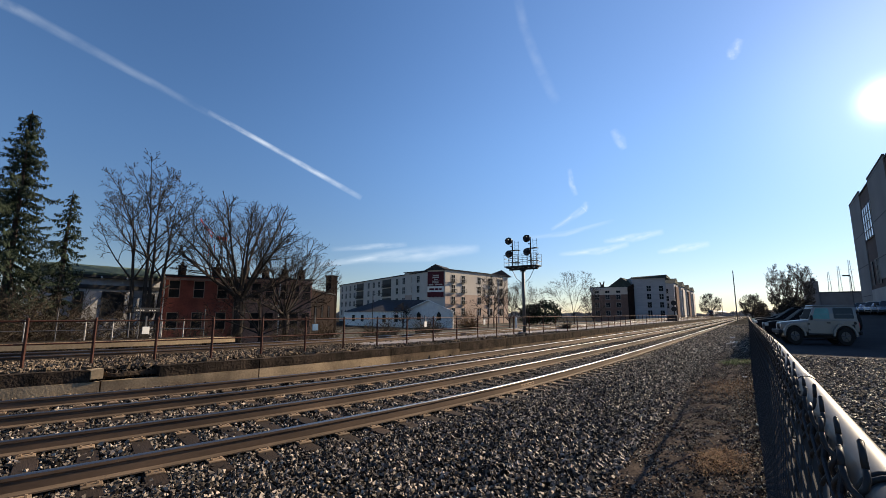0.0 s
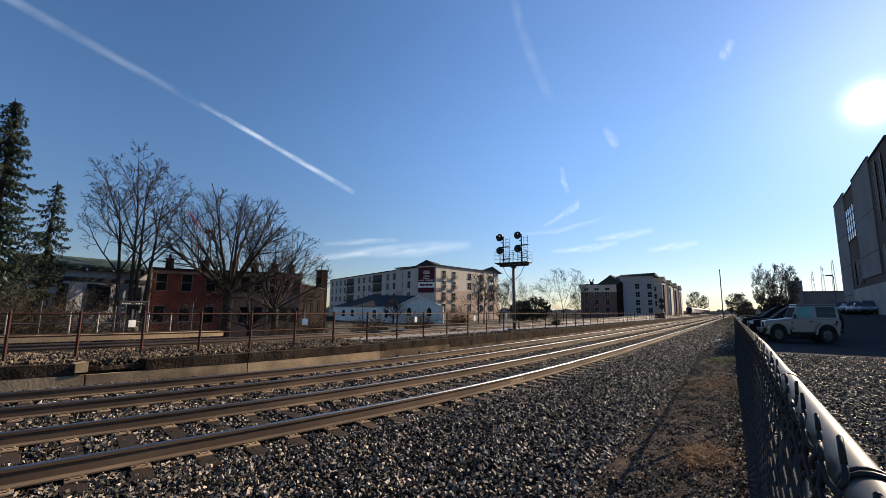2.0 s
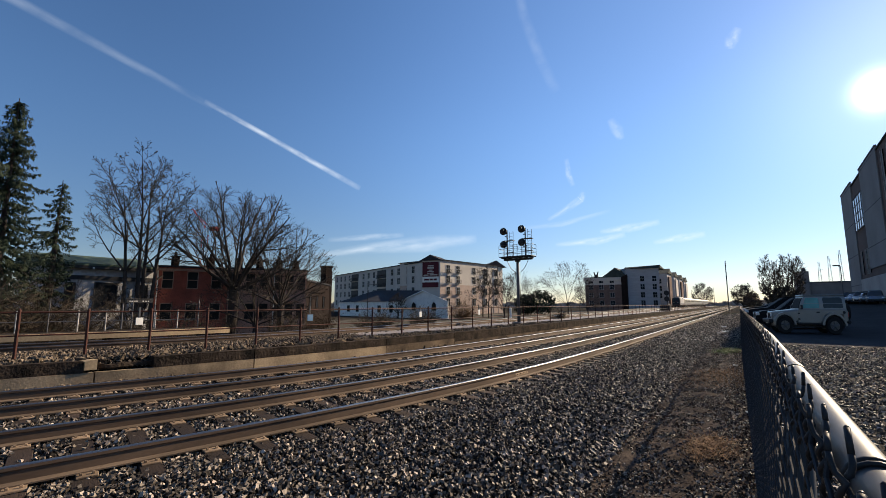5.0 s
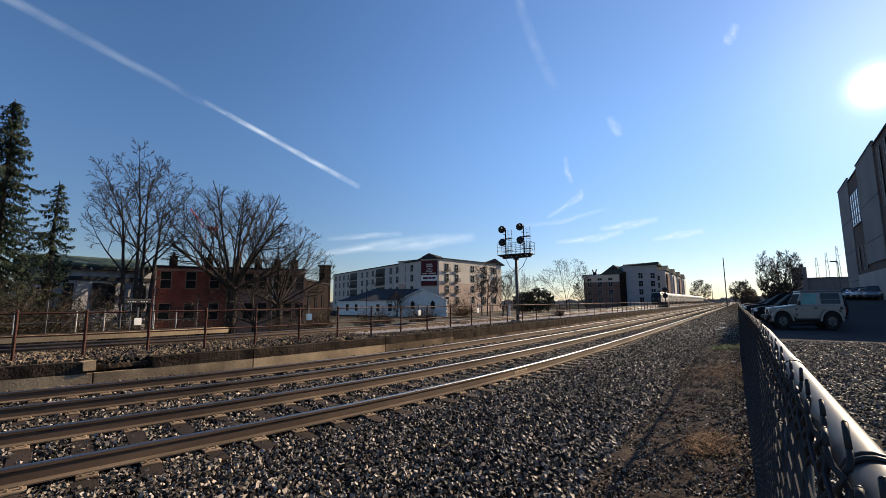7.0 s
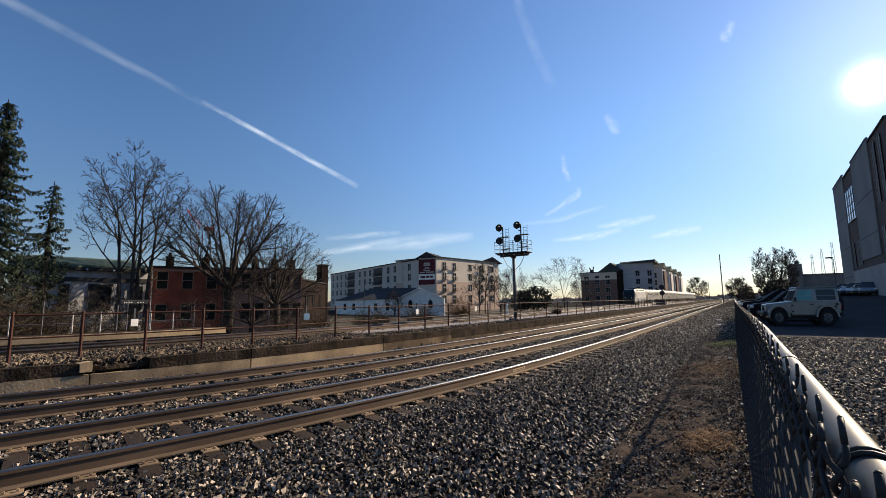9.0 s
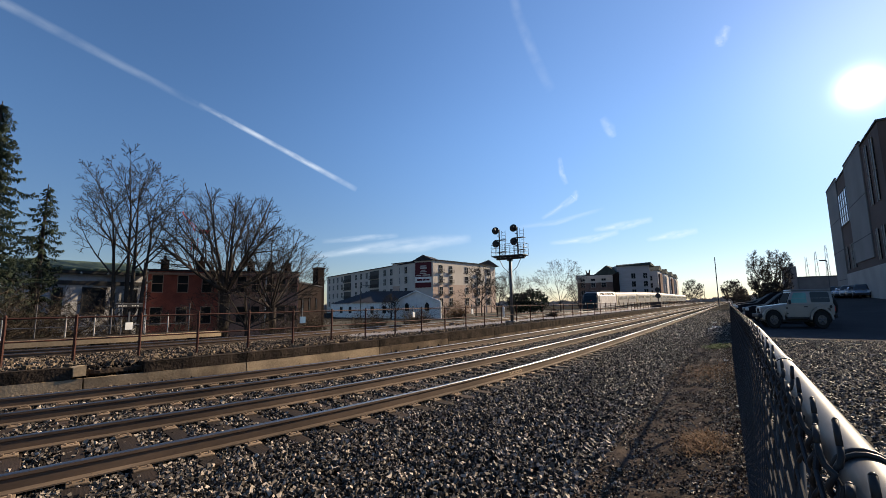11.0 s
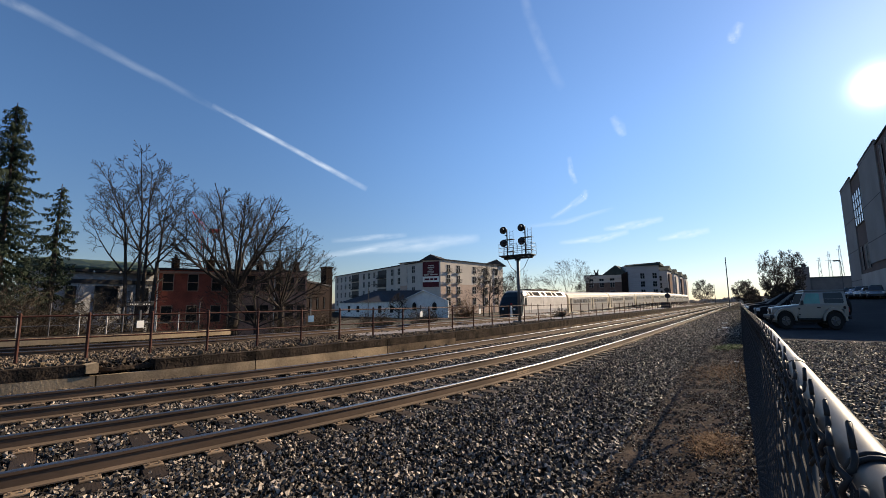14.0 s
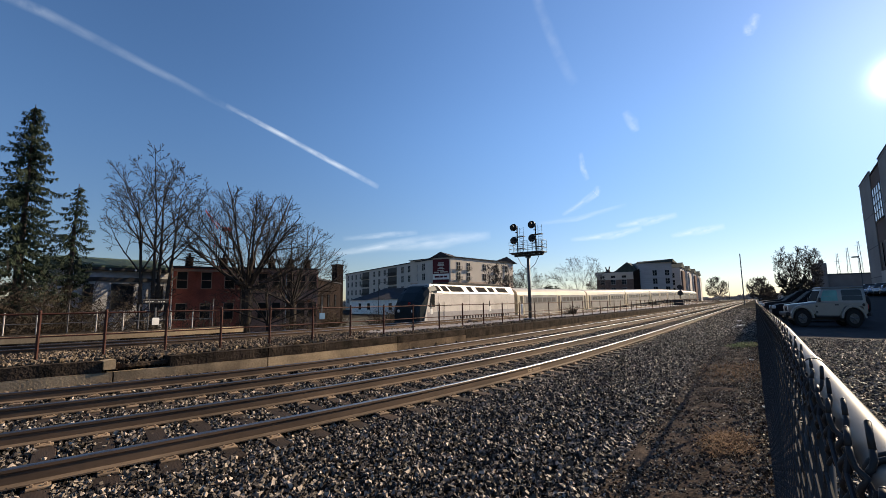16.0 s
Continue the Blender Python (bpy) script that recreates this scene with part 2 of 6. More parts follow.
M_TANBRICK = mat("salmon_brick", (0.43, 0.325, 0.265), (0.36, 0.275, 0.225), rough=0.9, coarse=1, fine=14, bump=0.2, depth=0.01)
M_BRICK = mat("dark_red_brick", (0.34, 0.11, 0.08), (0.2, 0.068, 0.054), rough=0.9, spec=0.03, coarse=0.9, fine=14, bump=0.4, depth=0.015, spread=0.2)
M_BROWNBRICK = mat("brown_brick", (0.4, 0.26, 0.205), (0.28, 0.185, 0.15), rough=0.9, spec=0.03, coarse=0.9, fine=14, bump=0.4, depth=0.015, spread=0.2)
M_TOWNBRICK = mat("town_brick", (0.17, 0.115, 0.095), (0.13, 0.09, 0.075), rough=0.95, spec=0.05, coarse=0.9, fine=14, bump=0.3, depth=0.015, spread=0.15)
# Grey put into the wall colour for haze over the far tower.
M_GREYBLOCK = mat("hazed_grey_walls", (0.2, 0.18, 0.17), (0.16, 0.145, 0.137), rough=0.95, spec=0.05, coarse=0.5, fine=8, bump=0.2, depth=0.01, spread=0.12)
M_PYLON = mat("galvanised_lattice", (0.5, 0.5, 0.5), (0.42, 0.42, 0.42), rough=0.6, metal=0.2, bump=0)
M_CRANERED = mat("red_crane_paint", (0.5, 0.06, 0.05), (0.38, 0.05, 0.04), rough=0.6, bump=0)
M_DARKGREEN = mat("dark_green_roof", (0.05, 0.062, 0.057), (0.037, 0.047, 0.043), rough=0.9, spec=0.08, coarse=1, fine=10, bump=0.3, depth=0.02)
# Woods paled in colour for the haze of distance.
M_FARWOOD = mat("hazed_winter_woods", (0.34, 0.3, 0.27), (0.26, 0.235, 0.21), rough=1.0, spec=0.0, bump=0, island=0.25)
M_ROOF = mat("dark_shingle_roof", (0.05, 0.05, 0.055), (0.033, 0.033, 0.038), rough=0.95, spec=0.08, coarse=1, fine=10, bump=0.4, depth=0.02)
M_GREENROOF = mat("green_copper_roof", (0.098, 0.133, 0.091), (0.07, 0.098, 0.07), rough=0.8, coarse=0.8, fine=10, bump=0.2, depth=0.01)
M_MAROON = mat("maroon_banner", (0.0896, 0.014, 0.0196), (0.0672, 0.0112, 0.0168), rough=0.7, bump=0.05, depth=0.002)
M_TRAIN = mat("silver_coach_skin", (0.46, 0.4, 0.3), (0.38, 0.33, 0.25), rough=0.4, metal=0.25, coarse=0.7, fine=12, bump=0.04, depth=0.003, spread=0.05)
M_SIDE = mat("darker_silver_coach_side", (0.25, 0.23, 0.21), (0.2, 0.185, 0.17), rough=0.42, metal=0.35, coarse=0.7, fine=12, bump=0.04, depth=0.003, spread=0.06)
M_LOCO = mat("pale_silver_loco_paint", (0.56, 0.52, 0.485), (0.4, 0.365, 0.335), rough=0.5, metal=0.1, coarse=0.7, fine=12, bump=0.04, depth=0.003, spread=0.16)
M_NOSE = mat("black_loco_nose", (0.008, 0.016, 0.021), (0.011, 0.021, 0.028), rough=0.4, bump=0.02, depth=0.002)
M_UNDER = mat("grimy_underframe", (0.035, 0.033, 0.031), (0.05, 0.046, 0.042), rough=0.85, bump=0.3, depth=0.01)
M_RUBBER = mat("tyre_rubber", (0.018, 0.018, 0.018), rough=0.85, bump=0.1, depth=0.003)
M_ALLOY = mat("alloy_rim", (0.11, 0.11, 0.113), (0.08, 0.08, 0.083), rough=0.35, metal=0.8, bump=0)
M_JEEP = mat("silver_car_paint", (0.22, 0.22, 0.214), (0.2, 0.2, 0.194), rough=0.3, metal=0.35, bump=0, spread=0.03)
M_DARKCAR = mat("black_car_paint", (0.012, 0.012, 0.014), (0.016, 0.016, 0.018), rough=0.6, metal=0.0, bump=0, spread=0.03, spec=0.04)
M_REDLAMP = mat("red_lamp_lens", (0.35, 0.02, 0.02), rough=0.3, bump=0)
M_BLUESIGN = mat("pale_blue_sign", (0.1, 0.2, 0.34), rough=0.6, bump=0)
M_ASPHALT = mat("lot_asphalt", (0.045, 0.0435, 0.045), (0.033, 0.033, 0.0345), rough=1.0, spec=0.05, coarse=0.5, fine=40, bump=0.4, depth=0.008)


# ---- mesh helpers ----
class Build:
    """Collects vertices and faces of one mesh."""

    def __init__(self):
        self.v, self.f, self.k = [], [], []

    def add(self, verts, faces, k=0):
        o = len(self.v)
        self.v += [tuple(p) for p in verts]
        self.f += [tuple(i + o for i in f) for f in faces]
        self.k += [k] * len(faces)
        return self

    def box(self, x0, x1, y0, y1, z0, z1, k=0, bev=0.0):
        if bev <= 0:
            vs = [(x, y, z) for z in (z0, z1) for y in (y0, y1) for x in (x0, x1)]
            return self.add(vs, [(0, 2, 3, 1), (4, 5, 7, 6), (0, 1, 5, 4), (1, 3, 7, 5), (3, 2, 6, 7), (2, 0, 4, 6)], k)
        b = min(bev, (x1 - x0) * 0.45, (y1 - y0) * 0.45, (z1 - z0) * 0.45)
        ring = lambda i, z: [(x0 + i, y0 + b, z), (x0 + b, y0 + i, z), (x1 - b, y0 + i, z), (x1 - i, y0 + b, z), (x1 - i, y1 - b, z), (x1 - b, y1 - i, z), (x0 + b, y1 - i, z), (x0 + i, y1 - b, z)]
        return self.loft([ring(b * 0.8, z0), ring(0, z0 + b), ring(0, z1 - b), ring(b * 0.8, z1)], k=k)

    def loft(self, rings, k=0, caps=True, closed=True):
        n = len(rings[0])
        vs = [p for r in rings for p in r]
        fs = []
        for i in range(len(rings) - 1):
            for j in range(n if closed else n - 1):
                a, b = i * n + j, i * n + (j + 1) % n
                fs.append((a, b, b + n, a + n))
        if caps:
            fs += [tuple(range(n))[::-1], tuple(range((len(rings) - 1) * n, len(rings) * n))]
        return self.add(vs, fs, k)

    def tube(self, p, q, r0, r1=None, n=8, k=0, caps=True):
        p, q = Vector(p), Vector(q)
        r1 = r0 if r1 is None else r1
        w = (q - p).normalized()
        u = w.orthogonal().normalized()
        s = w.cross(u)
        a = [(math.cos(2 * math.pi * i / n), math.sin(2 * math.pi * i / n)) for i in range(n)]
        return self.loft([[p + (u * c + s * d) * r0 for c, d in a], [q + (u * c + s * d) * r1 for c, d in a]], k, caps)

    def path(self, pts, r, n=6, k=0):
        pts = [Vector(q) for q in pts]
        rings, u = [], None
        for i, q in enumerate(pts):
            w = (pts[min(i + 1, len(pts) - 1)] - pts[max(i - 1, 0)]).normalized()
            u = w.orthogonal().normalized() if u is None else (u - w * u.dot(w)).normalized()
            v = w.cross(u)
            rings.append([q + (u * math.cos(2 * math.pi * j / n) + v * math.sin(2 * math.pi * j / n)) * r for j in range(n)])
        return self.loft(rings, k)

    def wheel(self, c, r, w, n=20, k=0, axis=0, hub=0.0):
        """A disc with rounded rim, its axle along x (0) or y (1)."""
        prof = [(-w / 2, hub), (-w / 2, r * 0.9), (-w * 0.35, r), (w * 0.35, r), (w / 2, r * 0.9), (w / 2, hub)]
        rings = []
        for i in range(n):
            a = 2 * math.pi * i / n
            if axis == 0:
                rings.append([(c[0] + x, c[1] + s * math.cos(a), c[2] + s * math.sin(a)) for x, s in prof])
            else:
                rings.append([(c[0] + s * math.cos(a), c[1] + x, c[2] + s * math.sin(a)) for x, s in prof])
        return self.loft(rings + [rings[0]], k, False, False)

    def prism(self, poly, x0, x1, k=0):
        """A side outline (y, z) drawn out along x."""
        return self.loft([[(x0, y, z) for y, z in poly], [(x1, y, z) for y, z in poly]], k)


def part(name, b, material, parent=None, label="", smooth=False):
    me = bpy.data.meshes.new(name)
    me.from_pydata(b.v, [], b.f)
    for m in material if isinstance(material, (list, tuple)) else [material]:
        me.materials.append(m)
    if max(b.k, default=0):
        me.polygons.foreach_set("material_index", b.k)
    if smooth:
        me.polygons.foreach_set("use_smooth", [True] * len(b.f))
    me.update()
    ob = new(name, me)
    if parent:
        ob.parent = parent
    if label:
        ob["label"] = label
    return ob


def again(name, ob, parent, loc, rz=0.0):
    """One more piece on the same mesh."""
    o = new(name, ob.data)
    o.parent, o.location, o.rotation_euler = parent, loc, (0, 0, rz)
    return o


def thing(name, label, category, m=None, group="", kind=""):
    e = new(name)
    if m is not None:
        e.matrix_world = m
    return tagged(e, label, category, group, kind)


# ---- the lie of the land ----
def bend(y, d=6.0):
    """How far the railway swings aside where it comes past the camera."""
    return -(0.151 + 0.011 * (min(d, 8.5) - 4)) * (math.sqrt((y - 5.86) ** 2 + 30.6) - (y - 5.86))


def smooth(a, b, v):
    t = min(1, max(0, (v - a) / (b - a)))
    return t * t * (3 - 2 * t)


def across(d, y):
    """x of the line that runs d metres to the left of the fence."""
    return -d + bend(y, d) * smooth(1.4, 3.6, d)


def lot_height(x, y):
    return 0.3 + 0.012 * max(0, y - 24) * smooth(140, 60, y) + 0.115 * max(0, x - 3) * smooth(24, 50, y) * smooth(140, 60, y) - 0.2 * smooth(14, 28, y) * smooth(60, 40, y)


LAND = [(-0.3, 0.3), (-0.05, 0.12), (0.0, 0.02), (0.6, -0.04), (1.3, -0.1), (2.2, -0.19), (3.0, -0.222), (3.4, -0.24), (9.3, -0.24), (9.9, -0.34), (11.0, -0.34), (11.15, 0.2), (12.0, 0.23), (16.0, 0.24), (20.5, -1.2), (60, -1.25)]


def rise(y):
    """How far the lower line has climbed towards the other tracks."""
    return 1.5 * smooth(40, 170, y)


def land(d, y):
    if d < -0.3:
        return lot_height(-d, y)
    for (a, za), (b, zb) in zip(LAND, LAND[1:]):
        if a <= d <= b:
            return za + (zb - za) * (d - a) / (b - a) + rise(y) * smooth(17, 21, d) * smooth(45, 27, d)
    return -1.25


def ground():
    cols = [-2500, -900, -300, -120, -60, -40, -30, -24, -20, -16, -13, -10, -8, -6, -4.5, -3.5, -2.5, -1.5, -0.8, -0.3, -0.05, 0.0, 0.3, 0.6, 1.0, 1.3, 1.7, 2.2, 2.6, 3.0, 4, 5, 6, 7, 8, 9, 10, 10.9, 11.15, 11.3, 11.8, 12.2, 13, 14, 15, 16, 17, 18, 19, 20.5, 24, 30, 40, 60, 100, 200, 400, 900, 2500]
    rows = [-60, -30, -15, -8] + [-5 + 0.5 * i for i in range(60)] + [25 + 2.5 * i for i in range(30)] + [100, 115, 130, 150, 180, 220, 300, 450, 700, 1200, 2600]
    b = Build()
    vs = []
    for y in rows:
        for d in cols:
            z = land(d, y)
            if -0.3 < d < 11 or 11.3 < d < 20:
                z += 0.03 * noise.noise((d * 1.7, y * 1.7, 3))
            vs.append((across(d, y), y, z))
    n = len(cols)
    for i in range(len(rows) - 1):
        for j in range(n - 1):
            d = (cols[j] + cols[j + 1]) / 2
            far = rows[i] >= 175 or d > 60 or d < -60
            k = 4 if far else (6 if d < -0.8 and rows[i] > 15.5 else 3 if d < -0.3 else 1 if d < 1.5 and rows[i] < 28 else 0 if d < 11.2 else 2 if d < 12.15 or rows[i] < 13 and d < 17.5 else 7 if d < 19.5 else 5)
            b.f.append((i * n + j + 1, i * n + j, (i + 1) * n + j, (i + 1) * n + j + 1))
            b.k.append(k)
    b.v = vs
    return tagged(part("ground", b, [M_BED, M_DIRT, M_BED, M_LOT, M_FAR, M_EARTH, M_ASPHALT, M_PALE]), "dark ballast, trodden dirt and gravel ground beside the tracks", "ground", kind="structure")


ground()


def stones(name, label, seed, count, place, size, material=None):
    """Many broken stones in one mesh, each a skewed block."""
    rng = np.random.default_rng(seed)
    at = np.array([place(rng) for _ in range(count)])
    block = np.array([(x, y, z) for z in (-0.8, 0.8) for x, y in ((1.0, -0.1), (-0.55, 0.85), (-0.5, -0.8))])
    sides = [(2, 1, 0), (3, 4, 5), (0, 1, 4, 3), (1, 2, 5, 4), (2, 0, 3, 5)]
    shape = rng.uniform(0.75, 1.25, (count, 1, 3)) * np.array([1.15, 0.95, 0.8]) * size * rng.uniform(0.6, 1.4, (count, 1, 1))
    vs = (block + rng.uniform(-0.3, 0.3, (count, 6, 3))) * shape
    q = rng.normal(size=(count, 4))
    w, x, y, z = (q / np.linalg.norm(q, axis=1)[:, None]).T
    m = np.array([[1 - 2 * (y * y + z * z), 2 * (x * y - z * w), 2 * (x * z + y * w)], [2 * (x * y + z * w), 1 - 2 * (x * x + z * z), 2 * (y * z - x * w)], [2 * (x * z - y * w), 2 * (y * z + x * w), 1 - 2 * (x * x + y * y)]])
    vs = np.einsum("ijn,nkj->nki", m, vs) + at[:, None, :]
    b = Build()
    b.v = vs.reshape(-1, 3).tolist()
    b.f = [tuple(i + 6 * k for i in f) for k in range(count) for f in sides]
    return tagged(part(name, b, material or M_STONE), label, "ballast", kind="stuff")


def tie_rows(mid, near, far, seed):
    """Places of the ties along one track: (y, x slip, turn)."""
    rng, y, out = random.Random(seed), near + 1.0, []
    while y < far:
        out.append((y, rng.uniform(-0.04, 0.04), -math.atan(bend(y + 0.5, mid) - bend(y - 0.5, mid)) + rng.uniform(-0.02, 0.02)))
        y += 0.52 + rng.uniform(-0.05, 0.05)
    return out


TIES = {4.76: tie_rows(4.76, -14, 60, 1), 7.926: tie_rows(7.926, -14, 60, 2), 15.0: tie_rows(15.0, -14, 40, 3), 23.2: tie_rows(23.2, -14, 40, 4)}


TIES_SEEN = (4.76, 7.926)


def on_tie(d, y):
    for mid in TIES_SEEN:
        if abs(d - mid) < 1.32:
            x = across(d, y)
            i = int((y + 13.0) / 0.52)
            for ty, _, turn in TIES[mid][max(0, i - 4):i + 5]:
                dx, dy = x - across(mid, ty), y - ty
                if abs(-dx * math.sin(turn) + dy * math.cos(turn)) < 0.115:
                    return True
    return False


def in_bed(y0, y1, d0, d1, lift=0.0, power=1.35):
    def place(rng):
        while True:
            y = y0 + (y1 - y0) * rng.uniform() ** power
            d = rng.uniform(d0, d1)
            if not on_tie(d, y) or rng.uniform() < 0.08:
                z = land(d, y) + lift
                for mid in TIES_SEEN:
                    if 1.34 < abs(d - mid) < 1.7:
                        z = max(z, -0.2 - 0.12 * max(0.0, abs(d - mid) - 1.35))
                return np.array([across(d, y), y, z + rng.uniform(-0.02, 0.042)])
    return place


stones("ballast_stones", "loose dark crushed stones of the ballast shoulder", 1, 140000, in_bed(0.2, 60, 1.25, 3.9, power=2.4), 0.0185)
stones("ballast_stones", "loose dark crushed stones of the far ballast shoulder", 15, 26000, in_bed(22, 85, 0.3, 3.9, power=1.5), 0.034)
stones("ballast_stones", "loose dark crushed stones of the ballast shoulder", 12, 46000, in_bed(-5.5, 0.3, 1.2, 3.9, power=0.6), 0.0185)
stones("ballast_stones", "loose dark crushed stones between the near rails", 2, 46000, in_bed(-5, 26, 3.95, 7.1, 0.018), 0.0205)
stones("ballast_stones", "loose dark crushed stones around the far rails", 3, 30000, in_bed(-5, 26, 7.1, 10.6, 0.018), 0.0215)
stones("ballast_stones", "pale gravel spilling over the platform wall", 4, 11000, in_bed(-2, 13, 10.95, 14.2, 0.0), 0.027, M_SPILL)
stones("ballast_stones", "pale gravel along the foot of the pipe fence", 17, 4500, in_bed(12.5, 32, 10.95, 12.25, 0.0), 0.027, M_SPILL)
stones("ballast_stones", "pale gravel around the third railway track", 14, 2600, in_bed(9, 48, 13.6, 18.5, 0.0), 0.035, M_SPILL)
stones("ballast_stones", "pale gravel strewn over the broken wall top", 16, 2600, in_bed(1.0, 6.0, 10.8, 11.3, 0.02, power=1.0), 0.03, M_SPILL)
stones("wall_rubble", "broken lumps of concrete lying on the wall top", 9, 800, in_bed(-3, 26, 10.85, 11.5, 0.03), 0.05, M_RUBBLE)


# ---- railway tracks ----
def line(d, y0, y1):
    ys, y = [], y0
    while y < y1:
        ys.append(y)
        y += 0.6 if y < 40 else 3 if y < 120 else 20
    return [(across(d, y), y) for y in ys + [y1]]


def rail(parent, d, y0, y1, top):
    prof = [(-0.07, -0.18), (0.07, -0.18), (0.07, -0.166), (0.024, -0.145), (0.021, -0.05), (0.034, -0.036), (0.034, -0.008), (0.026, 0), (-0.026, 0), (-0.034, -0.008), (-0.034, -0.036), (-0.021, -0.05), (-0.024, -0.145), (-0.07, -0.166)]
    b = Build()
    pts = line(d, y0, y1)
    rings = [[(x + u, y, top + w + (rise(y) if d > 20 else 0)) for u, w in prof] for x, y in pts]
    b.loft(rings)
    n = len(prof)
    b.k = []
    for i in range(len(rings) - 1):
        b.k += [1 if j in (6, 7, 8) else 2 if j in (1, 2, 12, 13) else 0 for j in range(n)]
    b.k += [0, 0]
    return part("rail", b, [M_RAIL, M_RAILTOP, M_RAILFOOT], parent)


def tie_meshes(parent):
    b = Build().box(-1.3, 1.3, -0.11, 0.11, -0.17, 0, bev=0.012)
    t = part("tie", b, M_TIE, parent)
    b = Build().box(-0.19, 0.19, -0.09, 0.09, 0, 0.02, bev=0.004)
    for sx in (-0.13, 0.13):
        for sy in (-0.05, 0.05):
            b.box(sx - 0.013, sx + 0.013, sy - 0.013, sy + 0.013, 0.02, 0.045, bev=0.003)
    p = part("tie_plate", b, M_PLATE, parent)
    return t, p


def track(name, label, mid, top, near, far):
    e = thing(name, label, "railway track", kind="structure")
    gauge = 1.51
    rail(e, mid - gauge / 2, near, far, top)
    rail(e, mid + gauge / 2, near, far, top)
    t, p = tie_meshes(e)
    first = True
    for y, slip, rz in TIES[mid]:
        o = t if first else again("tie", t, e, (0, 0, 0))
        o.location, o.rotation_euler = (across(mid, y) + slip, y, top - 0.2 + 0.1 * abs(slip) - 0.003), (0, 0, rz)
        for s in (-gauge / 2, gauge / 2):
            q = p if first and s < 0 else again("tie_plate", p, e, (0, 0, 0))
            yy = y - s * math.sin(rz)
            q.location, q.rotation_euler = (across(mid + s, yy), yy, top - 0.2), (0, 0, rz)
        first = False
    return e


track("railway_track", "near railway track with rusted rails on worn wooden ties", 4.76, 0.0, -14, 900)
track("railway_track", "second railway track with shiny rail heads beside the wall", 7.926, 0.0, -14, 900)
track("railway_track", "third railway track beyond the rusty platform fence", 15.0, 0.38, -14, 900)
track("railway_track", "lower railway track on which the train runs", 23.2, -1.12, -14, 900)


# ---- platform wall ----
def ribbon(b, d0, d1, z0, z1, y0, y1, step=1.0, rough=0.0, k=0):
    """A long bar that follows the railway."""
    ys, y = [], y0
    while y < y1:
        ys.append(y)
        y += step if y < 60 else 12
    rings = []
    for y in ys + [y1]:
        e = rough * noise.noise((y * 2.1, d0, 1)) if rough else 0
        g = rough * noise.noise((y * 3.3, d0, 7)) if rough else 0
        rings.append([(across(d0 + e, y), y, z0), (across(d1, y), y, z0), (across(d1, y), y, z1 + g * 0.5), (across(d0 + e, y), y, z1 + g)])
    return b.loft(rings, k)


def wall():
    e = thing("retaining_wall", "stained concrete retaining wall with a crumbling dark coping", "wall", kind="structure")
    cuts = [-14, -8.5, -3.1, 3.79, 7.3, 12.4, 16.9, 21.4, 26, 31, 36, 41, 46, 52, 60, 80, 120, 200, 400]
    for a, b in zip(cuts, cuts[1:]):
        part("wall_panel", ribbon(Build(), 10.85, 11.25, -0.6, -0.045 if a < 16 else -0.2, a, b - 0.03, 0.3, 0.008), M_CONC if a < 12 else M_SHADEWALL, e, "tan stained concrete panel" if a < 12 else "brown concrete panel darkened in colour for shade")
        if a == 3.79:
            a = 4.88
        part("coping", ribbon(Build(), 10.856, 11.35, -0.035 if a < 16 else -0.19, 0.225, a, 3.57 if b == 3.79 else b - 0.02, 0.12, 0.03), M_CONCD, e, "dark crumbling coping")
    part("broken_coping", ribbon(Build(), 10.97, 11.35, 0.03, 0.12, 3.8, 4.86, 0.09, 0.2), M_CONCD, e, "broken dark stump of the coping")
    part("broken_end", ribbon(Build(), 10.8, 11.3, 0.02, 0.225, 3.58, 3.8, 0.03, 0.09), M_TAN, e, "pale broken end of the coping")
    part("wall_core", ribbon(Build(), 11.05, 11.3, -0.4, 0.1, -14, 400, 2.0), M_CONCD, e)
    return e


wall()


def platform_fence():
    e = thing("platform_fence", "rusty red pipe fence along the platform edge", "fence")
    b = Build()
    b.tube((0, 0, -0.1), (0, 0, 1.16), 0.035, n=8)
    b.tube((0, 0, 1.16), (0, 0, 1.2), 0.035, 0.012, n=8)
    b.box(-0.08, 0.08, -0.08, 0.08, -0.02, 0.015, bev=0.004)
    ys = [2.67 - 1.15 * i for i in range(8, 0, -1)]
    for i in range(200):
        y = 2.67 + (1.17 * i + 0.04 * i * i if i < 15 else 1.17 * 15 + 9 + 2.4 * (i - 15))
        if y > 190:
            break
        ys.append(y)
    first = None
    pts = []
    for y in ys:
        x = across(12.04, y)
        if first is None:
            first = part("post", b, M_FENCE, e, smooth=False)
            first.location = (x, y, 0.22)
        else:
            again("post", first, e, (x, y, 0.22))
        pts.append((x, y))
    for z, r in ((1.33, 0.024), (0.79, 0.022)):
        rb = Build()
        rb.loft([[(x + r * math.cos(a), y, z + r * math.sin(a)) for a in [i * math.pi / 3 for i in range(6)]] for x, y in pts])
        part("fence_rail", rb, M_FENCE, e)


platform_fence()

# ---- chain-link fence ----
FENCE_TOP = (0.08, 1.362)


def veer(y):
    """How far the fence line drifts towards the tracks."""
    return -0.014 * max(0.0, min(y, 14.0) - 2.5) - 0.009 * max(0.0, y - 14.0)


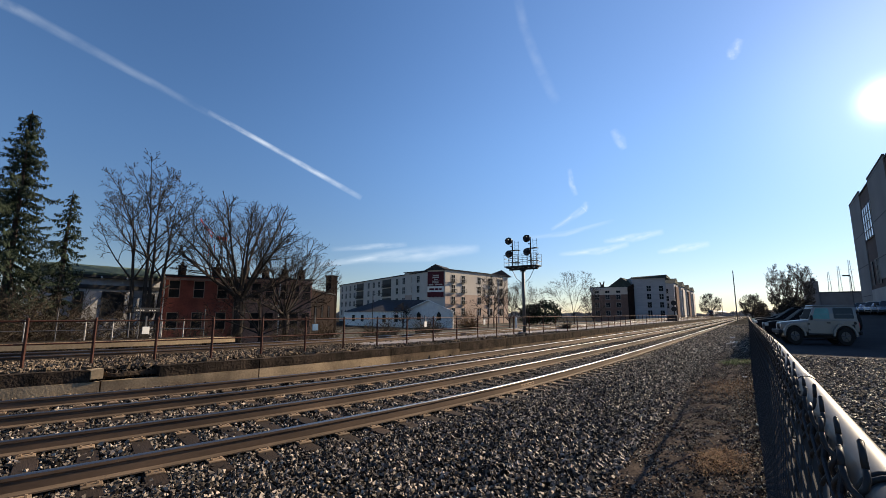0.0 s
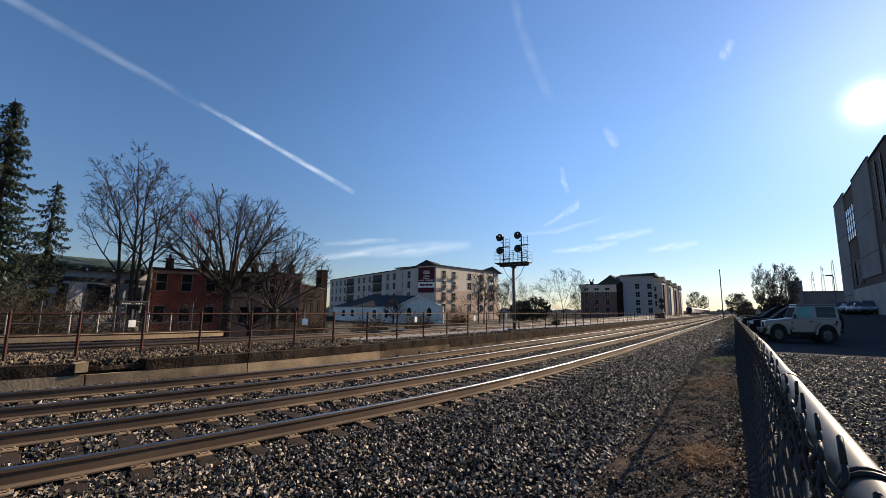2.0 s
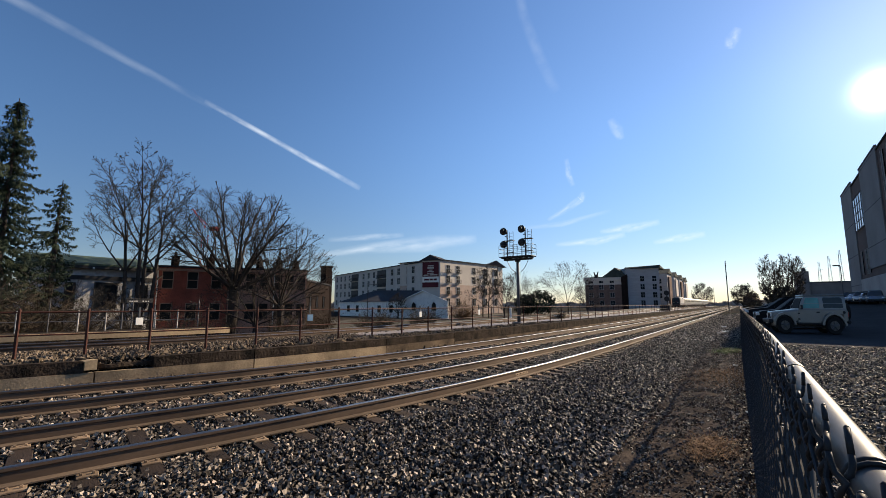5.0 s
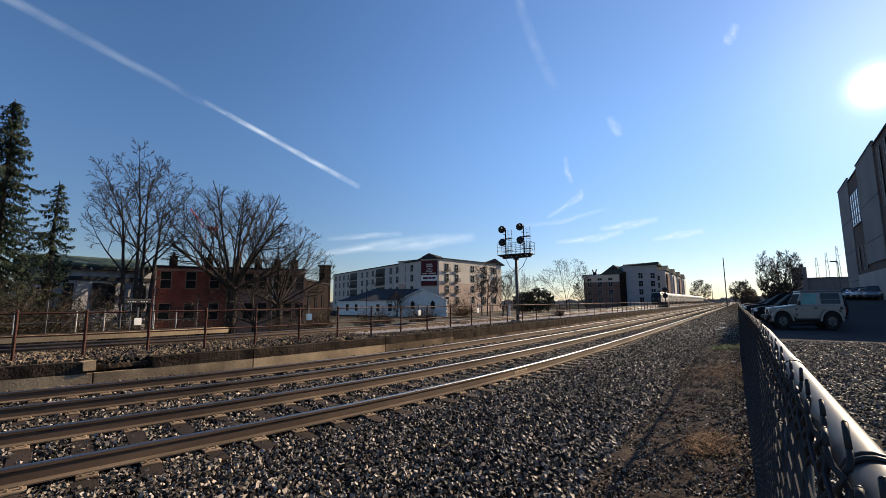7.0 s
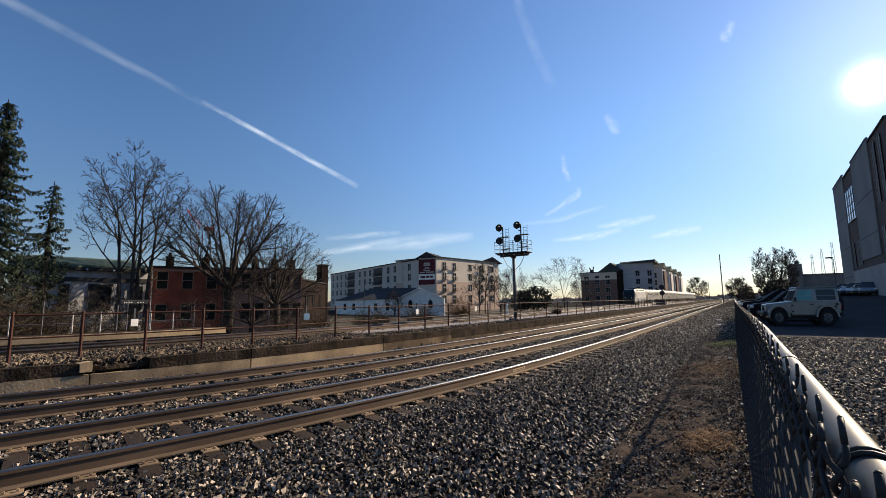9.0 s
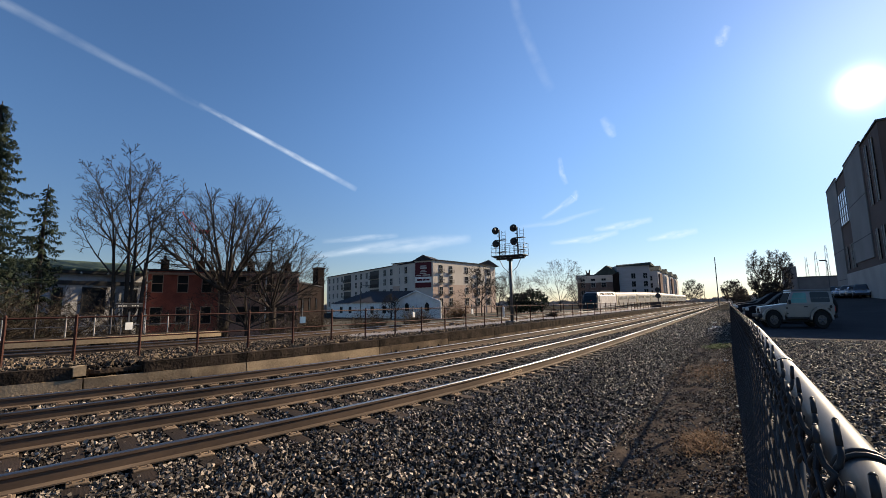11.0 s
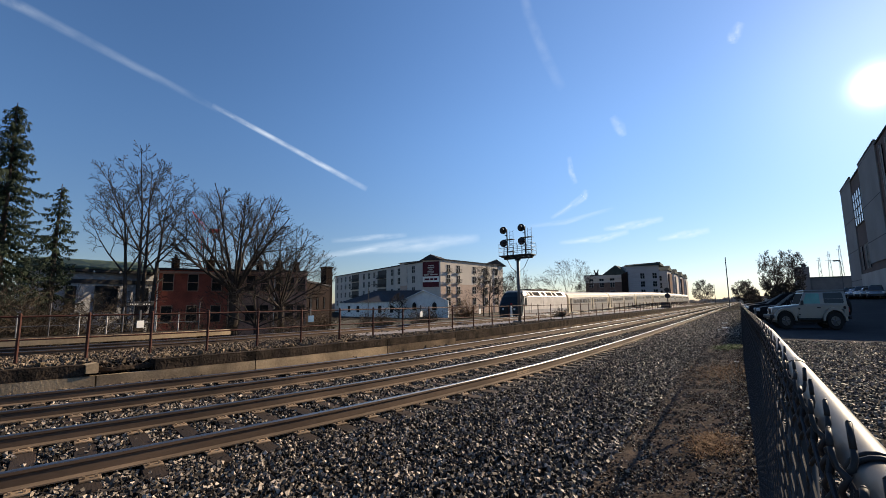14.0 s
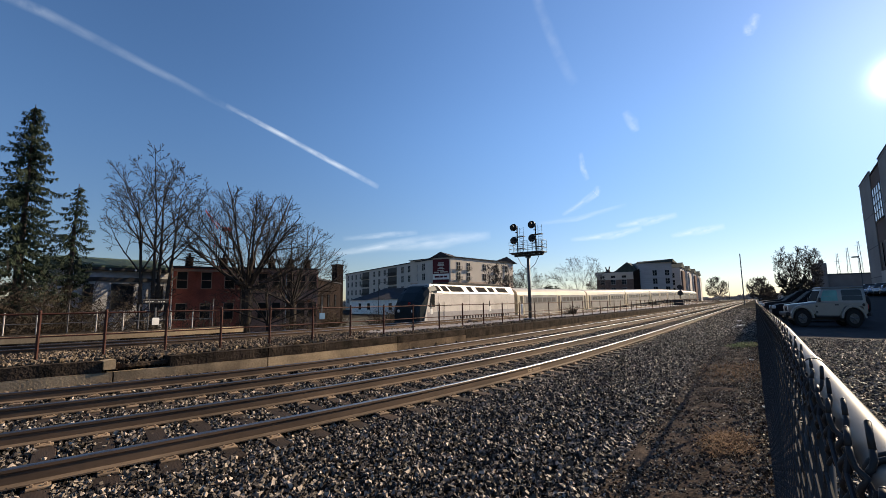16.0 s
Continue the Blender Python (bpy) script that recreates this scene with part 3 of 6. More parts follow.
def chain_fence():
    e = thing("chain_link_fence", "dark chain-link fence with a bright galvanised top rail", "fence")
    x1, z1 = FENCE_TOP
    b = Build()
    b.tube((x1, -3, z1), (x1, 1.25, z1), 0.0195, n=64, caps=False)
    cuts = [1.25, 2.5, 4.3, 7.3, 10.4, 13.4, 16.5, 22.6, 30, 42, 60]
    for k, (p, q) in enumerate(zip(cuts, cuts[1:])):
        b.tube((x1 + veer(p), p, z1), (x1 + veer(q), q, z1), 0.0185, n=64 if k < 3 else 24 if k < 5 else 8, caps=False)
    part("top_rail", b, M_GALV, e, "bright galvanised pipe rail", smooth=True)
    for y in (1.25, 4.3, 7.3, 10.4, 13.4, 16.5, 19.5, 22.6, 25.6, 30, 36, 42, 48, 54, 60):
        b = Build().tube((0.03 + veer(y), y, -0.2), (x1 + veer(y), y, z1 - 0.02), 0.024, n=12)
        part("fence_post", b, M_GALV, e, smooth=True)
        b = Build().tube((x1 + veer(y), y - 0.03, z1), (x1 + veer(y), y + 0.03, z1), 0.0215, n=20)
        part("rail_band", b, M_WIRE, e)
    # a tie wire wound round the pipe close by
    b = Build()
    b.path([(x1 + 0.0215 * math.cos(a), 0.5 + 0.006 * a / 3, z1 + 0.0215 * math.sin(a)) for a in [i * math.pi / 10 for i in range(42)]], 0.0024, n=7)
    part("tie_wire", b, M_WIRE, e, smooth=True)
    # zigzag wires hooked into each other
    b = Build()
    lo, half = 0.03, 0.06
    rows = 24
    dz = (z1 + 0.0 - lo) / rows
    i, y = 0, 0.2
    while y < 26:
        pts, flip = [], i % 2
        r = 0.0025
        for j in range(rows + 1):
            z = lo + dz * j
            x = -0.005 + (x1 - 0.022) * (z - lo) / (z1 - lo)
            side = (j + flip) % 2
            pts.append((x + veer(y) - r, y + half * side * 0.9, z - 0.012))
            pts.append((x + veer(y) + r, y + half * side * 1.06, z + 0.012))
        n = 7 if y < 1.5 else 4
        for p, q in zip(pts, pts[1:]):
            b.tube(p, q, r, n=n, caps=False)
        y += half
        i += 1
    part("chain_mesh", b, M_WIRE, e, "dark coated wire mesh")
    # the two wire ends over each knuckle, bent up like a fork
    forks = []
    for k in range(120):
        y = 0.23 + k * 2 * half
        if len(forks) < 5:
            rng = random.Random(k + 3)
            h = Build()
            for s in (0.0, math.pi):
                tw = [Vector((0.0036 * math.cos(s + q * 0.95), 0.0036 * math.sin(s + q * 0.95), -0.066 + q * 0.0052)) for q in range(13)]
                sg = 1 if s else -1
                out, tall = rng.uniform(0.005, 0.007), rng.uniform(0.03, 0.036) if s else rng.uniform(0.022, 0.03)
                tw += [Vector((out * 0.7 * sg, 0.002, 0.002)), Vector((out * sg, 0.004, 0.009)), Vector((out * sg * 1.05, 0.007, 0.016))]
                tip = Vector((out * sg * (1.1 if s else 0.9), 0.012 + rng.uniform(-0.004, 0.006), tall))
                h.path(tw, 0.0025, n=9)
                h.tube(tw[-1], tip, 0.0025, 0.0024, n=9)
                h.tube(tip, tip + (tip - tw[-1]).normalized() * 0.0018, 0.0024, 0.0012, n=9)
            o = part("wire_end", h, M_WIRE, e, smooth=True)
            o.location = (x1 + veer(y) - 0.027, y, z1 + 0.016)
            forks.append(o)
        else:
            again("wire_end", forks[k * 3 % 5], e, (x1 + veer(y) - 0.027, y, z1 + 0.016), (k * 7 % 5) * 0.2 - 0.4)


chain_fence()


# ---- signal mast ----
def signal():
    """A bracket mast; the platform's own y runs across the tracks, its x back along them."""
    e = thing("railway_signal", "black railway signal mast with four round signal heads on a platform", "railway signal", pose(-12.53, 26.9, 0.2, 0, 0, -90))
    part("mast", Build().tube((0, 0, 0), (0, 0, 4.3), 0.11, 0.1, n=12), M_STEEL, e, smooth=True)
    part("base_plate", Build().box(-0.35, 0.35, -0.35, 0.35, 0, 0.12, bev=0.02), M_STEEL, e)
    y0, y1 = -1.2, 1.18
    part("platform", Build().box(-0.45, 0.45, y0, y1, 4.5, 4.57, bev=0.02), M_BLACK, e, "black service platform")
    part("platform_beam", Build().box(-0.08, 0.08, y0 + 0.2, y1 - 0.1, 4.3, 4.42, bev=0.01), M_BLACK, e)
    for k in range(6):
        y = y0 + 0.2 + k * 0.39
        part("cross_beam", Build().box(-0.45, 0.45, y - 0.035, y + 0.035, 4.42, 4.498), M_BLACK, e)
    part("mast_head", Build().tube((0, 0, 4.2), (0, 0, 4.32), 0.2, n=12), M_BLACK, e)
    for s in (-1, 1):
        part("brace", Build().path([(0, s * 0.1, 3.4), (0, s * 0.5, 3.75), (0, s * 0.8, 4.32)], 0.02), M_STEEL, e)
    for x in (-0.43, 0.43):
        for z in (4.82, 5.08, 5.34):
            part("guard_rail", Build().tube((x, y0, z), (x, y1, z), 0.012, n=6), M_STEEL, e)
        for k in range(8):
            y = y0 + (y1 - y0) * k / 7
            part("guard_post", Build().tube((x, y, 4.57), (x, y, 5.34), 0.012, n=6), M_STEEL, e)
    for y in (y0, y1):
        for z in (4.82, 5.08, 5.34):
            part("guard_rail", Build().tube((-0.43, y, z), (0.43, y, z), 0.012, n=6), M_STEEL, e)
    for y, tall in ((-0.76, 6.45), (0.6, 6.5)):
        part("signal_post", Build().tube((0, y, 4.57), (0, y, tall), 0.045, n=8), M_BLACK, e)
        b = Build()
        for dy in (0.14, 0.42):
            b.tube((-0.1, y + dy, 4.57), (-0.1, y + dy, tall - 0.1), 0.013, n=6)
        for k in range(8):
            b.tube((-0.1, y + 0.14, 4.7 + k * 0.22), (-0.1, y + 0.42, 4.7 + k * 0.22), 0.011, n=6)
        part("ladder", b, M_STEEL, e)
        for z in (tall - 0.45, tall - 1.3):
            part("head_bracket", Build().path([(0, y, z), (0.1, y - 0.12, z)], 0.03), M_BLACK, e)
            part("work_step", Build().box(-0.35, 0.1, y - 0.2, y + 0.45, z - 0.3, z - 0.28), M_STEEL, e)
        for dz in (0.0, -0.92):
            h = part("signal_head", Build().wheel((0, 0, 0), 0.26, 0.07, 24, axis=0).tube((0.02, 0, 0), (0.28, 0, 0), 0.17, 0.14, n=16), M_BLACK, e, "black round signal target")
            h.location = (0.12, y - 0.22, tall - 0.08 + dz)
            for a in (0, 120, 240):
                cy, cz = 0.12 * math.sin(radians(a)), 0.12 * math.cos(radians(a))
                part("hood", Build().tube((-0.2, cy, cz), (-0.03, cy, cz), 0.075, 0.075, n=12), M_BLACK, h)
    return e


signal()


# ---- train ----
M_COACHPANE = glass_mat("greybrown_coach_window", (0.09, 0.08, 0.075), 0.25, 0.3)
M_SILL = mat("grey_lower_band", (0.3, 0.285, 0.29), (0.24, 0.228, 0.232), rough=0.6, bump=0.03, depth=0.002)
M_SOOT = mat("sooty_grille", (0.02, 0.02, 0.022), rough=0.95, bump=0, spec=0.05)
TRAIN_X, TRAIN_Z = across(23.2, 60), -1.12


def bogie(parent, y, name="bogie"):
    b = Build().box(-1.25, 1.25, y - 1.7, y + 1.7, 0.45, 0.8, bev=0.06)
    o = part(name, b, M_UNDER, parent)
    for dy in (-1.2, 1.2):
        for x in (-0.75, 0.75):
            part("wheel", Build().wheel((x, y + dy, 0.46), 0.46, 0.13, 18), M_UNDER, o)


def shell(half, floor, roof, y0, y1, k=0):
    """Rounded side and roof section of a coach."""
    pts = [(-half, floor), (-half, roof - 0.85)]
    for i in range(1, 8):
        a = math.pi * i / 8
        pts.append((-half * math.cos(a), roof - 0.85 + 0.85 * math.sin(a) ** 0.8))
    pts += [(half, roof - 0.85), (half, floor)]
    return [[(x, y, z) for x, z in pts] for y in (y0, y1)]


def coach(label, offset):
    e = thing("passenger_coach", label, "train car", pose(TRAIN_X, 60 + offset, TRAIN_Z), group="coaches of the train")
    part("body", Build().loft(shell(1.52, 1.0, 4.05, 0.15, 23.7)), M_TRAIN, e, "pale silver coach body with a cream roof")
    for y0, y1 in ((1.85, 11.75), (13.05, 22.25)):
        part("side_panel", Build().box(1.512, 1.53, y0, y1, 1.05, 3.22, bev=0.008), M_SIDE, e, "darker silver side panel")
    b = Build()
    for i in range(5):
        b.box(1.525, 1.545, 1.9, 22.2, 1.15 + 0.13 * i, 1.2 + 0.13 * i)
    part("side_ribs", b, M_SIDE, e)
    part("window_band", Build().box(1.522, 1.548, 2.4, 11.3, 2.3, 3.0, bev=0.01), M_STEEL, e, "grey window band")
    part("window_band", Build().box(1.522, 1.548, 13.5, 21.9, 2.3, 3.0, bev=0.01), M_STEEL, e, "grey window band")
    pane = Build().box(1.535, 1.556, -0.55, 0.55, 2.4, 2.9, bev=0.03)
    first = None
    for y in [3.3 + 1.42 * i for i in range(6)] + [14.2 + 1.42 * i for i in range(6)]:
        if first is None:
            first = part("window_pane", pane, M_COACHPANE, e)
            first.location = (0, y, 0)
        else:
            again("window_pane", first, e, (0, y, 0))
    for y in (1.2, 12.4, 22.9):
        part("door", Build().box(1.51, 1.545, y - 0.3, y + 0.3, 1.1, 3.1, bev=0.02), M_UNDER, e, "dark doorway between pale door pillars")
    part("underframe", Build().box(-1.3, 1.3, 0.6, 23.3, 0.75, 1.0).box(-1.2, 1.2, 8, 17, 0.35, 0.8, bev=0.05), M_UNDER, e)
    part("gangway", Build().box(-0.6, 0.6, -0.15, 0.2, 1.0, 3.4, bev=0.05).box(-0.6, 0.6, 23.6, 23.85, 1.0, 3.4, bev=0.05), M_UNDER, e)
    bogie(e, 3.6)
    bogie(e, 20.7)
    return e


LOCO, COACH = 16.6, 24.0


def slant(parent, y0, y1, lean, name="roof_grille", label="dark slanting roof grille", low=3.48, high=3.96, out=0.014):
    """A panel on the sloping shoulder of the roof."""
    x0, x1 = 1.5 - 0.507 * (low - 3.3) + out, 1.5 - 0.507 * (high - 3.3) + out
    b = Build().add([(x0, y0, low), (x0, y1, low), (x1, y1 - lean, high), (x1, y0 - lean, high), (x0 - 0.08, y0, low), (x0 - 0.08, y1, low), (x1 - 0.08, y1 - lean, high), (x1 - 0.08, y0 - lean, high)], [(0, 1, 2, 3), (7, 6, 5, 4), (0, 4, 5, 1), (3, 2, 6, 7), (0, 3, 7, 4), (1, 5, 6, 2)])
    o = part(name, b, M_SOOT, parent, label)
    fr = Build()
    for i in range(1, 5):
        f = i / 5
        z = low + (high - low) * f
        x = x0 + (x1 - x0) * f
        fr.tube((x + 0.004, y0 - lean * f + 0.04, z), (x + 0.004, y1 - lean * f - 0.04, z), 0.012, n=4)
    part("grille_bar", fr, M_UNDER, o)
    return o


def locomotive():
    e = thing("locomotive", "silver diesel locomotive with a sloping black cab nose", "locomotive", pose(TRAIN_X, 60, TRAIN_Z))
    h = 1.5
    rings = []
    for y, z0, z1, w in ((0.0, 0.95, 2.2, 1.2), (0.2, 0.9, 2.7, 1.36), (0.75, 0.9, 3.38, 1.45), (1.35, 0.9, 3.92, 1.48), (2.3, 0.9, 4.1, 1.48)):
        rings.append([(-w, y, z0), (-w, y, z1 - 0.5), (-w * 0.84, y, z1 - 0.12), (-w * 0.5, y, z1), (w * 0.5, y, z1), (w * 0.84, y, z1 - 0.12), (w, y, z1 - 0.5), (w, y, z0)])
    part("cab_nose", Build().loft(rings), M_NOSE, e, "black sloping cab nose")
    sec = [(-h, 1.0), (-h, 3.3), (-1.12, 4.05), (-0.9, 4.13), (0.9, 4.13), (1.12, 4.05), (h, 3.3), (h, 1.0)]
    front = {1.0: 0.55, 3.3: 1.25, 4.05: 1.75, 4.13: 1.9}
    body = [[(x, front[z] if y < 4 else y, z) for x, z in sec] for y in (0.0, LOCO - 0.3)]
    part("body", Build().loft(body), M_LOCO, e, "pale silver painted body")
    part("windscreen", Build().add([(-1.15, 0.62, 3.0), (1.15, 0.62, 3.0), (1.05, 1.16, 3.75), (-1.05, 1.16, 3.75), (-1.15, 0.8, 2.95), (1.15, 0.8, 2.95), (1.05, 1.3, 3.7), (-1.05, 1.3, 3.7)], [(0, 1, 2, 3), (7, 6, 5, 4), (0, 4, 5, 1), (3, 2, 6, 7), (0, 3, 7, 4), (1, 5, 6, 2)]), M_GLASS, e)
    for y0, y1 in GRILLES:
        slant(e, y0, y1, 0.35)
    part("cab_window", Build().add([(h + 0.012, 1.2, 2.2), (h + 0.012, 1.95, 2.2), (h + 0.012, 1.95, 3.25), (h + 0.012, 1.45, 3.25), (h - 0.05, 1.2, 2.2), (h - 0.05, 1.95, 2.2), (h - 0.05, 1.95, 3.25), (h - 0.05, 1.45, 3.25)], [(0, 1, 2, 3), (7, 6, 5, 4), (0, 4, 5, 1), (1, 5, 6, 2), (2, 6, 7, 3), (3, 7, 4, 0)]), M_GLASS, e, "dark slanting side window of the cab")
    part("cab_door", Build().box(h - 0.01, h + 0.012, 2.5, 3.15, 1.15, 3.2, bev=0.01), M_LOCO, e)
    for y in (2.45, 3.2):
        part("grab_rail", Build().tube((h + 0.05, y, 1.2), (h + 0.05, y, 2.6), 0.018, n=6), M_STEEL, e)
    b = Build()
    for y in (7.2, 14.6):
        b.box(h - 0.005, h + 0.008, y - 0.012, y + 0.012, 1.05, 3.3)
    b.box(h - 0.005, h + 0.01, 1.4, LOCO - 0.4, 3.27, 3.31)
    part("panel_seams", b, M_STEEL, e)
    first = None
    for k in range(21):
        if first is None:
            first = part("side_vent", Build().box(h - 0.01, h + 0.03, 0, 0.25, 1.08, 1.32, bev=0.01), M_SOOT, e)
            first.location = (0, 4.6, 0)
        else:
            again("side_vent", first, e, (0, 4.6 + k * 0.5, 0))
    part("side_sill", Build().box(h - 0.004, h + 0.02, 1.0, LOCO - 0.35, 0.98, 1.78, bev=0.01), M_SILL, e, "dull grey lower side band")
    part("skirt", Build().box(-1.46, 1.46, 0.5, LOCO - 0.4, 0.7, 1.0).box(-1.3, 1.3, 6.2, 12, 0.3, 0.75, bev=0.06), M_UNDER, e)
    part("pilot", Build().box(-1.25, 1.25, -0.05, 0.5, 0.25, 1.05, bev=0.05).box(-0.12, 0.12, -0.5, 0, 0.75, 1.0, bev=0.03), M_UNDER, e, "black front pilot and coupler")
    for x in (-0.75, 0.75):
        part("headlight", Build().tube((x, -0.03, 1.9), (x, 0.12, 1.9), 0.13, n=12), M_WHITE, e)
    part("marker_light", Build().tube((0.35, 0.0, 2.5), (0.35, 0.2, 2.5), 0.1, n=12), M_REDLAMP, e)
    part("roof_housing", Build().box(-1.0, 1.0, 4.6, LOCO - 2.2, 4.11, 4.34, bev=0.05), M_UNDER, e, "dark roof housing with fans")
    for y in (7.0, 9.5, 12.0):
        part("roof_fan", Build().tube((0, y, 4.32), (0, y, 4.4), 0.5, n=16), M_SOOT, e)
    bogie(e, 3.6)
    bogie(e, 13.9)
    return e


GRILLES = ((2.35, 3.1), (3.4, 4.25), (4.5, 6.6), (7.4, 8.3), (9.0, 10.8), (11.2, 12.3), (12.9, 15.1))
loco = locomotive()
coaches = [coach("silver passenger coach coupled behind the locomotive" if i == 0 else "silver passenger coach in the middle of the train" if i < 6 else "last silver passenger coach of the train", LOCO + 0.3 + COACH * i) for i in range(7)]


# ---- buildings ----
M_MUNTIN = mat("grey_window_frame", (0.46, 0.45, 0.44), (0.38, 0.37, 0.365), rough=0.7, bump=0)
M_PLASTER = mat("shaded_grey_plaster", (0.4, 0.392, 0.392), (0.27, 0.266, 0.27), rough=0.95, spec=0.1, coarse=0.6, fine=9, bump=0.2, depth=0.01, spread=0.1)


def lattice(xs, zs, y0, y1):
    """A frame of bars with open fields between them, in one piece: every second column and row is open."""
    nx, nz = len(xs), len(zs)
    b = Build()
    b.v = [(x, y, z) for y in (y0, y1) for z in zs for x in xs]
    v = lambda i, j, k: k * nx * nz + j * nx + i
    solid = lambda i, j: 0 <= i < nx - 1 and 0 <= j < nz - 1 and not (i % 2 and j % 2)
    for j in range(nz - 1):
        for i in range(nx - 1):
            if solid(i, j):
                b.f += [(v(i, j, 0), v(i + 1, j, 0), v(i + 1, j + 1, 0), v(i, j + 1, 0)), (v(i, j + 1, 1), v(i + 1, j + 1, 1), v(i + 1, j, 1), v(i, j, 1))]
                if not solid(i - 1, j):
                    b.f.append((v(i, j, 0), v(i, j + 1, 0), v(i, j + 1, 1), v(i, j, 1)))
                if not solid(i + 1, j):
                    b.f.append((v(i + 1, j + 1, 0), v(i + 1, j, 0), v(i + 1, j, 1), v(i + 1, j + 1, 1)))
                if not solid(i, j - 1):
                    b.f.append((v(i + 1, j, 0), v(i, j, 0), v(i, j, 1), v(i + 1, j, 1)))
                if not solid(i, j + 1):
                    b.f.append((v(i, j + 1, 0), v(i + 1, j + 1, 0), v(i + 1, j + 1, 1), v(i, j + 1, 1)))
    b.k = [0] * len(b.f)
    return b


def window(parent, w, h, loc, rz, panes=(2, 2), trim=None, memo={}):
    """A framed window set on a wall that faces -y before it is turned."""
    key = (round(w, 2), round(h, 2), panes, trim.name if trim else "")
    if key not in memo:
        t, g = 0.06, 0.028
        cut = lambda size, n: [-size / 2, -size / 2 + t] + [v for i in range(1, n) for v in (-size / 2 + size * i / n - g, -size / 2 + size * i / n + g)] + [size / 2 - t, size / 2]
        b = lattice(cut(w, panes[0]), cut(h, panes[1]), -0.05, 0.04)
        f = part("window", b, trim or M_WHITE, parent)
        p = part("pane", Build().box(-w / 2 + t, w / 2 - t, -0.015, 0.01, -h / 2 + t, h / 2 - t), M_GLASS, f)
        memo[key] = (f.data, p.data)
    else:
        f = new("window", memo[key][0])
        f.parent = parent
        p = new("pane", memo[key][1])
        p.parent = f
    f.location, f.rotation_euler = loc, (0, 0, rz)
    return f


def wing(parent, p, q, z0, z1, thick, material, name="wall"):
    """A block with its front from p to q (seen from the railway, p left), thick metres deep."""
    p, q = Vector((*p, 0)), Vector((*q, 0))
    u = (q - p).normalized()
    back = Vector((-u.y, u.x, 0)) * thick
    c = [p, q, q + back, p + back]
    return part(name, Build().loft([[(v.x, v.y, z0) for v in c], [(v.x, v.y, z1) for v in c]]), material, parent), u, math.atan2(u.y, u.x)


def row_of_windows(parent, p, u, rz, at, z, w, h, out=0.03, **k):
    nrm = Vector((u.y, -u.x, 0))
    for s in at:
        v = Vector((*p, 0)) + u * s + nrm * out
        window(parent, w, h, (v.x, v.y, z), rz, **k)


def roof_slab(parent, p, q, z, thick, over, h, material, name="roof"):
    p, q = Vector((*p, 0)), Vector((*q, 0))
    u = (q - p).normalized()
    n = Vector((u.y, -u.x, 0))
    a, b = p - u * over + n * over, q + u * over + n * over
    c, d = q + u * over - n * (thick + over), p - u * over - n * (thick + over)
    return part(name, Build().loft([[(v.x, v.y, z) for v in (a, b, c, d)], [(v.x, v.y, z + h) for v in (a, b, c, d)]]), material, parent)


